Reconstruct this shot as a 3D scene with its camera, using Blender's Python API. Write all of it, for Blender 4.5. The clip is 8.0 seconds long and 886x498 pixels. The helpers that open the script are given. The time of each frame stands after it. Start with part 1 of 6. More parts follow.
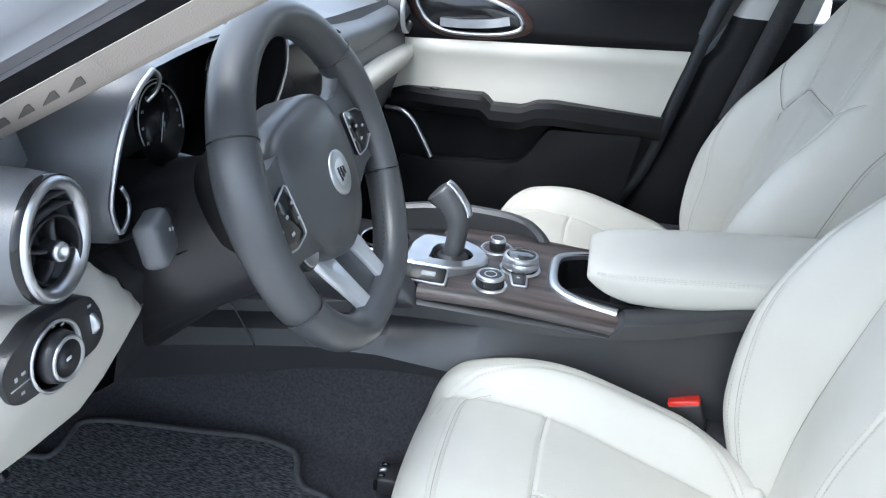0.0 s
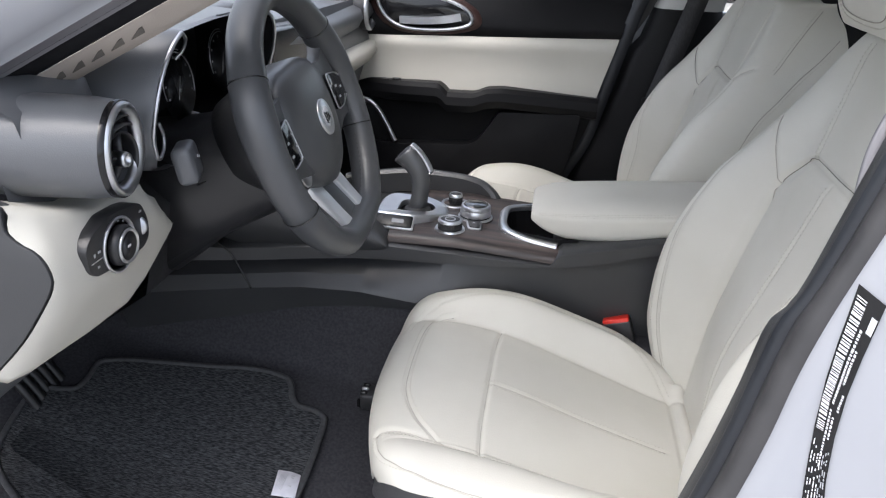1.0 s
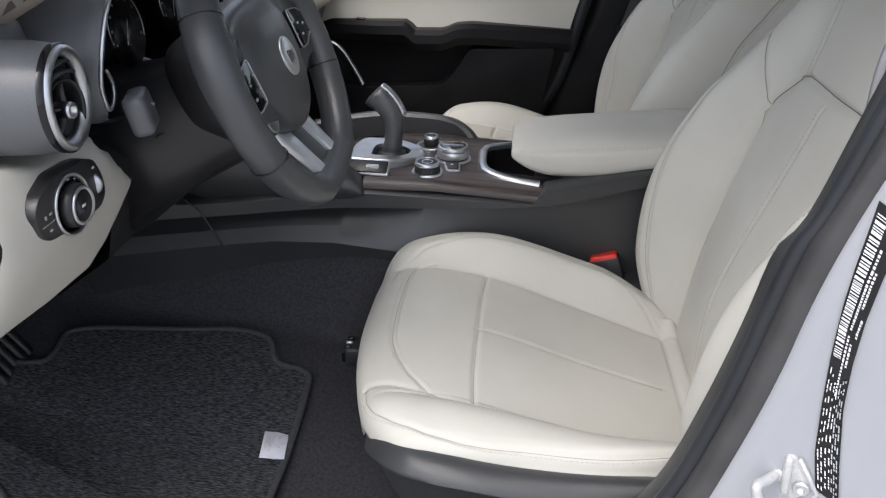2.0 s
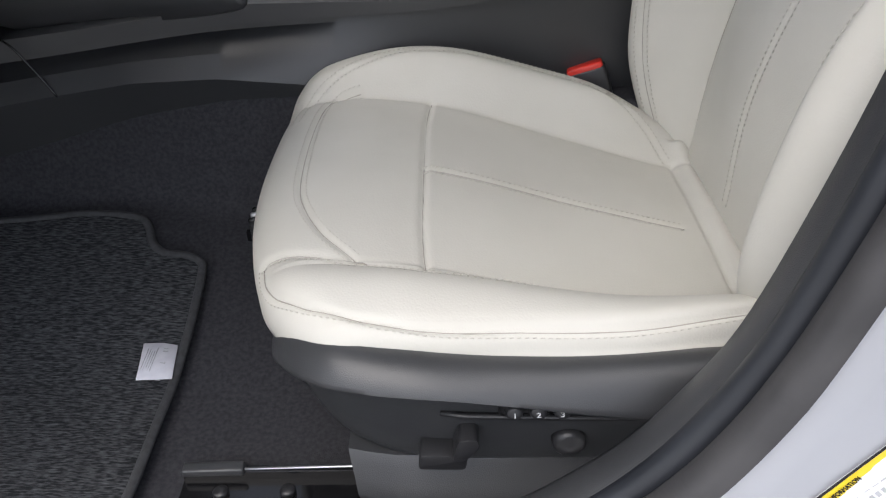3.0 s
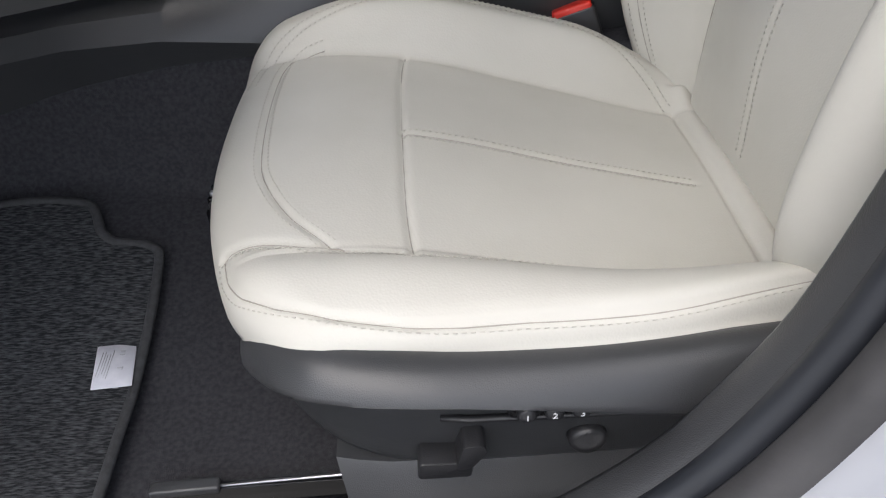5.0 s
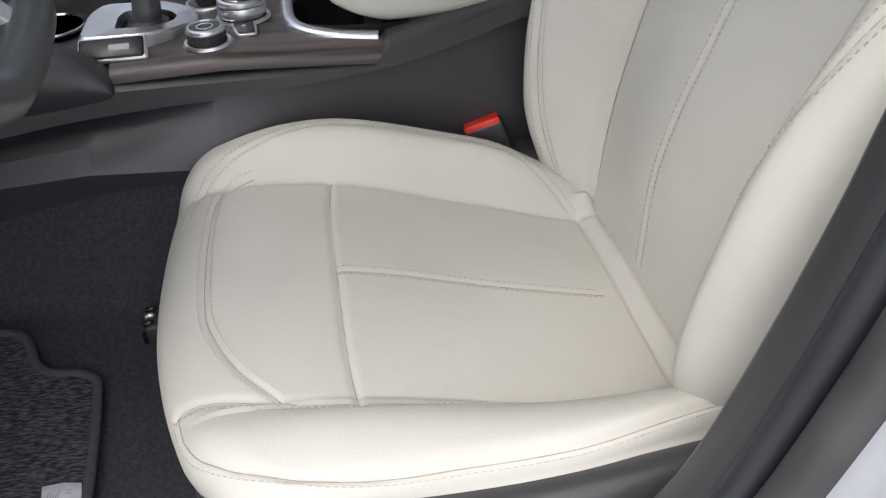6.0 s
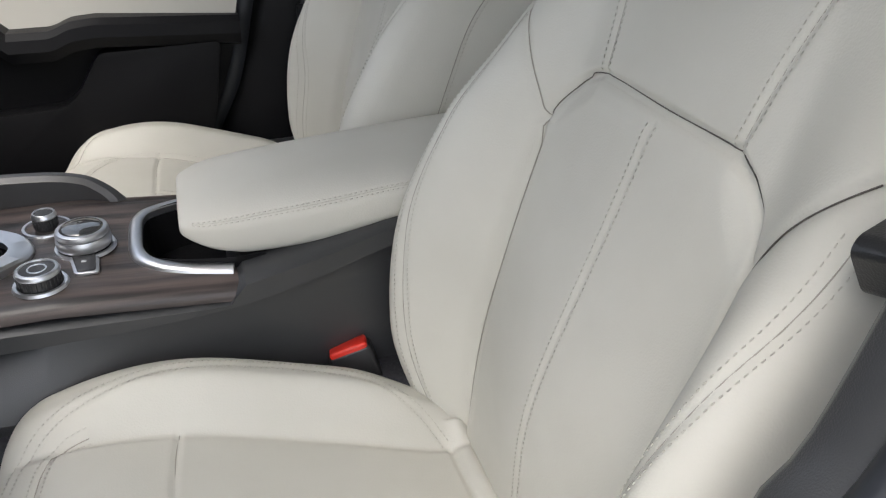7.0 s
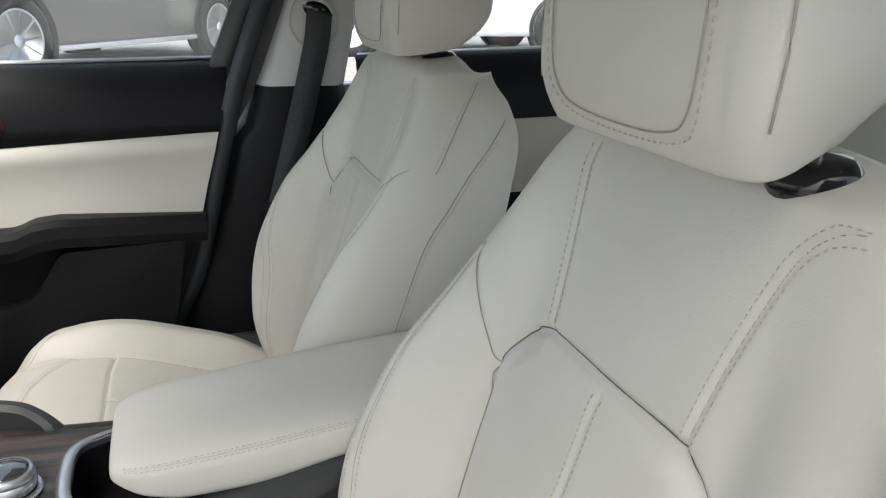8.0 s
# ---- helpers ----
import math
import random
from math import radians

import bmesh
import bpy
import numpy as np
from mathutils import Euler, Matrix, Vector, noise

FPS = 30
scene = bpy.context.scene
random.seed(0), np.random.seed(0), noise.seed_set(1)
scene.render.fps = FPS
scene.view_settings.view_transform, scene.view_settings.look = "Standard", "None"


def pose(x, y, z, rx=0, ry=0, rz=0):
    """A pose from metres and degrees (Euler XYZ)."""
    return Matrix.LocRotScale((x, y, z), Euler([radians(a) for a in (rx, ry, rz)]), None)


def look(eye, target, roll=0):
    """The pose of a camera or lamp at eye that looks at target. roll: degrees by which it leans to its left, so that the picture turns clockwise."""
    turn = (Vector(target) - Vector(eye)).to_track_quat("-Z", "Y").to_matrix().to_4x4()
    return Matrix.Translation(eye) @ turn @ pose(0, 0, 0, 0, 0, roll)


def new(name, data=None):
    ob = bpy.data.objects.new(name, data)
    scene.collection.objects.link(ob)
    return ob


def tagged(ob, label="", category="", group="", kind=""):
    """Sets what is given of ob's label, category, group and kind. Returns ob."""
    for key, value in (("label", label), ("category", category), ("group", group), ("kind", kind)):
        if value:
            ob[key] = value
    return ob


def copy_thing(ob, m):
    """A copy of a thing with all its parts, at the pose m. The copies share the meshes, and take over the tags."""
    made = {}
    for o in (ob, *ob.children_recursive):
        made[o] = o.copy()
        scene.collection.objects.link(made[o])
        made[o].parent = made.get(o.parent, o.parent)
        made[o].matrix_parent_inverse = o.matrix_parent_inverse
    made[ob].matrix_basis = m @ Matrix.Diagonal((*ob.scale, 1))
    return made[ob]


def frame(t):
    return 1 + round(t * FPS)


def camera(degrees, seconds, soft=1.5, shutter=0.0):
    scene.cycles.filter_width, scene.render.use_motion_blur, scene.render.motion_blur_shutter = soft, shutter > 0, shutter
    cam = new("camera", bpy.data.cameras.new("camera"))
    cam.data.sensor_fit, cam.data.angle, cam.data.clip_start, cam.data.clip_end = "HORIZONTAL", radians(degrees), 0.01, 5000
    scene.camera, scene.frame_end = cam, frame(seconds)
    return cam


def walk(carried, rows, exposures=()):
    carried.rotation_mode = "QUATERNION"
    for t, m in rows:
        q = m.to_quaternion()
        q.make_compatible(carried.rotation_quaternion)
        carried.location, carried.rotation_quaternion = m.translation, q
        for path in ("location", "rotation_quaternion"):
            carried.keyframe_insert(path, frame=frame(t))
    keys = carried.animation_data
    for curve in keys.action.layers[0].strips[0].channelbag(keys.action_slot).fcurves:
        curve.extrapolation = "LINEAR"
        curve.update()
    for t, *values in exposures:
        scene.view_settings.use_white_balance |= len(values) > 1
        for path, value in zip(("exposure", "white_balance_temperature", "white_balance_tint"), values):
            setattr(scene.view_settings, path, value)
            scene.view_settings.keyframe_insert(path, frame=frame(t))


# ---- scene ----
cam = camera(60.0, 8.0, soft=1.2)
PATH = [
    (0, (-0.265, -1.095, 1.222), (-0.59, 0.682, 0.363), 4.0),
    (0.5, (-0.214, -1.265, 1.231), (-0.49, 0.532, 0.399), 3.4),
    (1, (-0.218, -1.33, 1.202), (-0.462, 0.482, 0.393), 3.0),
    (1.2, (-0.222, -1.335, 1.196), (-0.461, 0.48, 0.39), 2.8),
    (2.3, (-0.235, -1.222, 1.141), (-0.365, 0.501, 0.132), -0.4),
    (2.5, (-0.233, -1.163, 1.085), (-0.341, 0.529, 0.025), -1.3),
    (3, (-0.235, -1.036, 0.945), (-0.28, 0.589, -0.22), -2.8),
    (3.5, (-0.243, -0.982, 0.908), (-0.27, 0.602, -0.312), -3.7),
    (4, (-0.246, -0.952, 0.899), (-0.266, 0.608, -0.352), -4.5),
    (5.5, (-0.246, -0.955, 0.926), (-0.175, 0.594, -0.337), -4.9),
    (6, (-0.255, -0.939, 1.017), (-0.011, 0.626, -0.204), -2.7),
    (6.5, (-0.231, -0.892, 1.073), (0.175, 0.704, -0.06), -0.9),
    (7, (-0.196, -0.836, 1.112), (0.353, 0.81, 0.119), 1.1),
    (7.5, (-0.159, -0.802, 1.152), (0.452, 0.891, 0.281), 1.1),
    (8, (-0.142, -0.786, 1.189), (0.484, 0.999, 0.54), 1.5),
]
EXPOSURES = [
    (0.0, 2.1, 5750, 4), (0.5, 1.75, 6000, 8), (1.0, 1.45, 6300, 10), (2.5, 1.1, 6400, 10), (3.5, 1.1, 6400, 10), (5.5, 1.15, 6450, 10), (6.5, 1.35, 6550, 9), (7.0, 1.4, 6550, 8), (8.0, 1.55, 6600, 6),
]
walk(cam, [(t, look(eye, target, roll)) for t, eye, target, roll in PATH], exposures=EXPOSURES)

# ---- daylight ----
world = bpy.data.worlds.new("world")
scene.world = world
world.use_nodes = True
wn = world.node_tree
sky = wn.nodes.new("ShaderNodeTexSky")
sky.sky_type, sky.sun_disc = "NISHITA", False
sky.sun_elevation, sky.sun_rotation = radians(62), radians(212)
sky.air_density, sky.dust_density, sky.ozone_density = 0.8, 3.5, 0.5
haze = wn.nodes.new("ShaderNodeHueSaturation")
haze.inputs["Saturation"].default_value = 0.5
wn.links.new(sky.outputs[0], haze.inputs["Color"])
wn.links.new(haze.outputs[0], wn.nodes["Background"].inputs[0])
wn.nodes["Background"].inputs[1].default_value = 0.15
sun = new("sun", bpy.data.lights.new("sun", "SUN"))
sun.data.energy, sun.data.angle, sun.data.color = 0.24, radians(80), (1.0, 0.98, 0.96)
sun.matrix_world = look((-1.2, -1.9, 4.7), (0, 0, 0.5))


# ---- materials ----
def material(name, color, rough=0.5, metal=0.0, second=None, scale=8.0, spots=(0.35, 0.65), bump=0.0, bump_scale=400.0,
             bump_kind="noise", spec=0.5, coat=0.0, rough_var=0.0, stretch=(1, 1, 1), transmission=0.0, emission=0.0, fold=0.0, fold_scale=22.0):
    """A node material: two colours mixed by a noise, a fine relief and an uneven gloss."""
    m = bpy.data.materials.new(name)
    m.use_nodes = True
    n, k = m.node_tree.nodes, m.node_tree.links
    b = n["Principled BSDF"]
    b.inputs["Roughness"].default_value, b.inputs["Metallic"].default_value = rough, metal
    b.inputs["Specular IOR Level"].default_value = spec
    b.inputs["Coat Weight"].default_value = coat
    b.inputs["Transmission Weight"].default_value = transmission
    b.inputs["Base Color"].default_value = (*color, 1)
    tc = n.new("ShaderNodeTexCoord")
    mp = n.new("ShaderNodeMapping")
    mp.inputs["Scale"].default_value = stretch
    k.new(tc.outputs["Object"], mp.inputs[0])
    if second or rough_var:
        nz = n.new("ShaderNodeTexNoise")
        nz.inputs["Scale"].default_value, nz.inputs["Detail"].default_value = scale, 6
        k.new(mp.outputs[0], nz.inputs["Vector"])
        ramp = n.new("ShaderNodeMapRange")
        ramp.inputs[1].default_value, ramp.inputs[2].default_value = spots
        k.new(nz.outputs[0], ramp.inputs[0])
        if second:
            mix = n.new("ShaderNodeMix")
            mix.data_type = "RGBA"
            mix.inputs[6].default_value, mix.inputs[7].default_value = (*color, 1), (*second, 1)
            k.new(ramp.outputs[0], mix.inputs[0])
            k.new(mix.outputs[2], b.inputs["Base Color"])
        if rough_var:
            mr = n.new("ShaderNodeMapRange")
            mr.inputs[3].default_value, mr.inputs[4].default_value = rough - rough_var, rough + rough_var
            k.new(ramp.outputs[0], mr.inputs[0])
            k.new(mr.outputs[0], b.inputs["Roughness"])
    if bump:
        bm_node = n.new("ShaderNodeBump")
        bm_node.inputs["Strength"].default_value, bm_node.inputs["Distance"].default_value = bump, 0.001
        if bump_kind == "pebble":
            tx = n.new("ShaderNodeTexVoronoi")
            tx.feature = "SMOOTH_F1"
            tx.inputs["Scale"].default_value = bump_scale
            k.new(mp.outputs[0], tx.inputs["Vector"])
            k.new(tx.outputs["Distance"], bm_node.inputs["Height"])
        else:
            tx = n.new("ShaderNodeTexNoise")
            tx.inputs["Scale"].default_value, tx.inputs["Detail"].default_value = bump_scale, 4
            k.new(mp.outputs[0], tx.inputs["Vector"])
            k.new(tx.outputs[0], bm_node.inputs["Height"])
        k.new(bm_node.outputs[0], b.inputs["Normal"])
        if fold:
            fz = n.new("ShaderNodeTexNoise")
            fz.inputs["Scale"].default_value, fz.inputs["Detail"].default_value, fz.inputs["Distortion"].default_value = fold_scale, 3, 0.6
            k.new(tc.outputs["Object"], fz.inputs["Vector"])
            fb = n.new("ShaderNodeBump")
            fb.inputs["Strength"].default_value, fb.inputs["Distance"].default_value = fold, 0.006
            k.new(fz.outputs[0], fb.inputs["Height"])
            k.new(fb.outputs[0], bm_node.inputs["Normal"])
    if emission:
        b.inputs["Emission Color"].default_value = (*color, 1)
        b.inputs["Emission Strength"].default_value = emission
    return m


CREAM = material("cream_leather", (0.60, 0.585, 0.53), 0.50, second=(0.55, 0.535, 0.48), scale=5, bump=0.15, bump_scale=620, bump_kind="pebble", rough_var=0.08, fold=0.05)
CREAM_SOFT = material("cream_vinyl", (0.58, 0.56, 0.50), 0.5, second=(0.53, 0.51, 0.455), scale=4, bump=0.1, bump_scale=800, bump_kind="pebble")
THREAD = material("cream_thread", (0.55, 0.53, 0.47), 0.7, second=(0.48, 0.46, 0.41), scale=120)
# Two seam colours: the shade of the grooves, painted on thin tubes.
SEAM = material("seam_groove_shade", (0.38, 0.36, 0.315), 0.8, second=(0.32, 0.30, 0.26), scale=90)
SEAM_DARK = material("deep_seam_shade", (0.13, 0.115, 0.10), 0.85, second=(0.10, 0.09, 0.08), scale=90)
BLACK_SOFT = material("black_soft_grain", (0.036, 0.037, 0.040), 0.36, second=(0.046, 0.047, 0.050), scale=6, bump=0.20, bump_scale=1300, bump_kind="pebble", rough_var=0.03, spec=0.6)
# Black plastic lightened: windscreen light and sky sheen are put in its colour.
DASH = material("black_dash_skin_lit", (0.105, 0.109, 0.117), 0.34, second=(0.120, 0.124, 0.132), scale=6, bump=0.16, bump_scale=900, bump_kind="pebble", rough_var=0.03, spec=0.6)
# Black plastic darkened: the door's weaker light is put in its colour.
DOOR_BLACK = material("black_door_skin_shaded", (0.0065, 0.0065, 0.0075), 0.45, second=(0.010, 0.010, 0.011), scale=6, bump=0.3, bump_scale=700, bump_kind="pebble", rough_var=0.04, spec=0.15)
BLACK_HARD = material("black_hard_plastic", (0.020, 0.020, 0.022), 0.36, second=(0.028, 0.028, 0.030), scale=10, bump=0.18, bump_scale=900, bump_kind="pebble", rough_var=0.08)
BLACK_LEATHER = material("black_leather", (0.056, 0.058, 0.062), 0.34, second=(0.066, 0.068, 0.072), scale=12, bump=0.10, bump_scale=1200, bump_kind="pebble", rough_var=0.015, fold=0.02, fold_scale=30, spec=0.6)
GLOSS_BLACK = material("gloss_black", (0.008, 0.008, 0.009), 0.12, second=(0.012, 0.012, 0.013), scale=20, rough_var=0.04)
RUBBER = material("black_rubber", (0.045, 0.044, 0.046), 0.55, second=(0.062, 0.060, 0.062), scale=25, bump=0.2, bump_scale=250, rough_var=0.1)
RUBBER_SHINY = material("smooth_rubber_seal", (0.018, 0.020, 0.025), 0.48, second=(0.028, 0.031, 0.038), scale=15, rough_var=0.08, stretch=(1, 1, 0.2))
# Dark rubber lightened: its lilac-grey reflection is put in the colour.
SHEEN_RUBBER = material("rubber_lilac_sheen", (0.15, 0.145, 0.16), 0.45, second=(0.19, 0.185, 0.20), scale=20, rough_var=0.08, stretch=(0.3, 1, 1))
CARPET = material("black_carpet", (0.031, 0.031, 0.036), 0.95, second=(0.050, 0.050, 0.056), scale=220, bump=0.8, bump_scale=900, spec=0.2)
MAT_PILE = material("mat_pile", (0.016, 0.017, 0.019), 0.95, second=(0.095, 0.098, 0.105), scale=330, spots=(0.40, 0.72), bump=1.0, bump_scale=420, spec=0.2, stretch=(0.35, 1.7, 1))
BINDING = material("mat_binding", (0.035, 0.036, 0.039), 0.75, second=(0.05, 0.051, 0.055), scale=150, bump=0.6, bump_scale=900)
SATIN = material("satin_chrome", (0.70, 0.71, 0.73), 0.36, metal=1.0, second=(0.64, 0.65, 0.68), scale=30, rough_var=0.06)
SILVER = material("bright_satin_silver", (0.74, 0.75, 0.77), 0.36, metal=0.55, second=(0.69, 0.70, 0.72), scale=25, rough_var=0.04)
FOAM = material("matt_black_foam_seal", (0.012, 0.012, 0.014), 0.9, second=(0.018, 0.018, 0.020), scale=40, spec=0.1)
CHROME = material("bright_chrome", (0.82, 0.83, 0.85), 0.08, metal=1.0, rough_var=0.03, scale=20)
WOOD = material("dark_open_pore_wood", (0.030, 0.026, 0.026), 0.42, second=(0.115, 0.088, 0.080), scale=30, spots=(0.40, 0.66), bump=0.5, bump_scale=60, rough_var=0.06, stretch=(0.07, 2.4, 2.4))
TAUPE = material("taupe_pillar_plastic", (0.42, 0.375, 0.33), 0.6, second=(0.38, 0.335, 0.295), scale=8, bump=0.3, bump_scale=900, bump_kind="pebble")
# Darkened copy of the taupe, with the shade inside the slots painted in.
SLOT = material("shaded_taupe_slot", (0.14, 0.125, 0.11), 0.7, second=(0.11, 0.10, 0.09), scale=30)
GREY_TRIM = material("light_grey_pillar_plastic", (0.50, 0.50, 0.49), 0.6, second=(0.46, 0.46, 0.45), scale=8, bump=0.3, bump_scale=900, bump_kind="pebble")
LILAC = material("lilac_grey_pillar_plastic", (0.36, 0.35, 0.37), 0.6, second=(0.32, 0.31, 0.33), scale=8, bump=0.2, bump_scale=900, bump_kind="pebble")
# White paint greyed: shade from the open door, not built, is in its colour.
PAINT = material("shaded_white_car_paint", (0.37, 0.38, 0.41), 0.25, second=(0.355, 0.365, 0.395), scale=4, coat=0.6, rough_var=0.01)
RED = material("red_button_plastic", (0.75, 0.035, 0.02), 0.35, second=(0.65, 0.03, 0.02), scale=60)
WHITE_PRINT = material("white_print", (0.75, 0.75, 0.76), 0.5, second=(0.68, 0.68, 0.7), scale=50)
GREY_PRINT = material("grey_print", (0.42, 0.43, 0.45), 0.5, second=(0.36, 0.37, 0.39), scale=50)
LABEL_CLOTH = material("white_cloth_label", (0.68, 0.68, 0.73), 0.8, second=(0.6, 0.6, 0.66), scale=80, bump=0.3, bump_scale=1200)
SCREEN = material("dark_screen_glass", (0.010, 0.011, 0.012), 0.28, second=(0.014, 0.014, 0.016), scale=3, rough_var=0.05, spec=0.3)
BLUE = material("blue_button", (0.06, 0.12, 0.45), 0.3, second=(0.05, 0.1, 0.38), scale=60)
YELLOW = material("yellow_sticker", (0.80, 0.60, 0.03), 0.45, second=(0.75, 0.55, 0.03), scale=50)
ZINC = material("pale_painted_steel", (0.62, 0.62, 0.62), 0.35, metal=0.25, second=(0.54, 0.54, 0.55), scale=60, rough_var=0.08)
WEB = material("black_webbing", (0.022, 0.022, 0.025), 0.7, second=(0.035, 0.035, 0.038), scale=400, bump=0.5, bump_scale=900, stretch=(1, 1, 0.3))
ASPHALT = material("pale_concrete_ground", (0.36, 0.355, 0.345), 0.9, second=(0.42, 0.415, 0.40), scale=3, bump=0.6, bump_scale=120)
SMOKED = material("smoked_glass_cap", (0.03, 0.032, 0.035), 0.06, second=(0.04, 0.042, 0.045), scale=20, spec=0.8, coat=1.0)
WOOD_DARK = material("dark_red_brown_wood", (0.035, 0.018, 0.016), 0.35, second=(0.060, 0.030, 0.026), scale=14, stretch=(0.2, 1, 2.2), bump=0.2, bump_scale=80)
GLASS = material("window_glass", (0.93, 0.96, 0.95), 0.01, transmission=1.0, spec=0.5)
GREY_PAINT = material("grey_car_paint", (0.16, 0.155, 0.15), 0.3, metal=0.5, second=(0.14, 0.135, 0.13), scale=40, coat=0.5)
TYRE = material("tyre_rubber", (0.025, 0.025, 0.026), 0.8, second=(0.04, 0.04, 0.04), scale=30, bump=0.4, bump_scale=200)
GRASS = material("grass", (0.10, 0.22, 0.03), 0.9, second=(0.16, 0.30, 0.05), scale=9, bump=0.8, bump_scale=60)
CONCRETE = material("kerb_concrete", (0.42, 0.41, 0.39), 0.85, second=(0.34, 0.33, 0.31), scale=6, bump=0.4, bump_scale=90)
WHITE_PAINT = material("bright_white_car_paint", (0.80, 0.80, 0.80), 0.25, second=(0.76, 0.76, 0.76), scale=20, coat=0.5)
DARK_GLASS = material("tinted_glass", (0.02, 0.022, 0.024), 0.08, second=(0.025, 0.027, 0.03), scale=3)
RED_CLOTH = material("red_banner", (0.45, 0.03, 0.05), 0.7, second=(0.38, 0.03, 0.05), scale=9)
TAIL_RED = material("tail_lamp_red", (0.45, 0.015, 0.015), 0.15, second=(0.35, 0.012, 0.012), scale=30)


# ---- mesh helpers ----
def V(*a):
    return Vector(a)


def mesh_from(name, verts, faces, smooth=True):
    me = bpy.data.meshes.new(name)
    me.from_pydata([tuple(v) for v in verts], [], faces)
    me.validate()
    b = bmesh.new()
    b.from_mesh(me)
    bmesh.ops.recalc_face_normals(b, faces=b.faces)
    b.to_mesh(me)
    b.free()
    if smooth:
        me.polygons.foreach_set("use_smooth", [True] * len(me.polygons))
    return me


def part(name, shape, mat, parent=None, label="", smooth=True, sharp=None):
    """Links a bmesh, or (verts, faces), as one mesh object under a thing or a part."""
    if isinstance(shape, tuple):
        me = mesh_from(name, *shape, smooth=smooth)
    else:
        me = bpy.data.meshes.new(name)
        bmesh.ops.recalc_face_normals(shape, faces=shape.faces)
        shape.to_mesh(me)
        shape.free()
        if smooth:
            me.polygons.foreach_set("use_smooth", [True] * len(me.polygons))
    if smooth and sharp is not None:
        me.set_sharp_from_angle(angle=radians(sharp))
    me.materials.append(mat)
    ob = new(name, me)
    if parent is not None:
        ob.parent = parent
        ob.matrix_parent_inverse = parent.matrix_world.inverted() if parent.type != "EMPTY" else Matrix.Translation(parent.location).inverted()
    if label:
        tagged(ob, label)
    return ob


def thing(name, label, category, at=(0, 0, 0), group="", kind=""):
    e = new(name)
    e.empty_display_size = 0.05
    e.location = at
    return tagged(e, label, category, group, kind)


def loft(rings, closed=True, caps=True):
    """Skins rings of equally many points."""
    n = len(rings[0])
    verts = [p for r in rings for p in r]
    faces = []
    for i in range(len(rings) - 1):
        for j in range(n if closed else n - 1):
            a, b = i * n + j, i * n + (j + 1) % n
            faces.append((a, b, b + n, a + n))
    if caps and closed:
        faces.append(tuple(range(n - 1, -1, -1)))
        faces.append(tuple((len(rings) - 1) * n + j for j in range(n)))
    return verts, faces


def join(*shapes):
    verts, faces = [], []
    for v, f in shapes:
        o = len(verts)
        verts += list(v)
        faces += [tuple(i + o for i in q) for q in f]
    return verts, faces


def moved(shape, m):
    return [m @ Vector(v) for v in shape[0]], shape[1]


def rbox(size, r=0.004, seg=2, taper=1.0):
    """A box about the origin with rounded edges; taper narrows its top."""
    b = bmesh.new()
    bmesh.ops.create_cube(b, size=1)
    for v in b.verts:
        k = taper if v.co.z > 0 else 1
        v.co = Vector((v.co.x * size[0] * k, v.co.y * size[1] * k, v.co.z * size[2]))
    bmesh.ops.bevel(b, geom=b.edges[:], offset=min(r, min(size) * 0.45), segments=seg, affect="EDGES", profile=0.5)
    vs = [v.co.copy() for v in b.verts]
    b.verts.index_update()
    fs = [tuple(v.index for v in f.verts) for f in b.faces]
    b.free()
    return vs, fs


def lathe(profile, seg=32, closed=False):
    """Turns (radius, height) pairs round z."""
    rings = [[V(r * math.cos(a), r * math.sin(a), z) for a in (2 * math.pi * i / seg for i in range(seg))] for r, z in profile]
    if closed:
        rings.append(rings[0])
    return loft(rings, caps=not closed)


def spline(points, n=None, closed=False, per=8):
    """A smooth curve through points (Catmull-Rom)."""
    p = [Vector(q) for q in points]
    out, m = [], len(p)
    for i in range(m if closed else m - 1):
        a, b, c, d = (p[(i + k) % m] if closed else p[min(max(i + k, 0), m - 1)] for k in (-1, 0, 1, 2))
        for s in range(per):
            t = s / per
            out.append(0.5 * ((2 * b) + (c - a) * t + (2 * a - 5 * b + 4 * c - d) * t * t + (3 * b - a - 3 * c + d) * t ** 3))
    if not closed:
        out.append(p[-1])
    if n:
        out = resample(out, n)
    return out


def resample(pts, n):
    d = [0.0]
    for a, b in zip(pts, pts[1:]):
        d.append(d[-1] + (Vector(b) - Vector(a)).length)
    out, j = [], 0
    for i in range(n):
        t = d[-1] * i / (n - 1)
        while j < len(d) - 2 and d[j + 1] < t:
            j += 1
        k = (t - d[j]) / max(d[j + 1] - d[j], 1e-9)
        out.append(Vector(pts[j]).lerp(Vector(pts[j + 1]), min(max(k, 0), 1)))
    return out


def length(pts):
    return sum((Vector(b) - Vector(a)).length for a, b in zip(pts, pts[1:]))


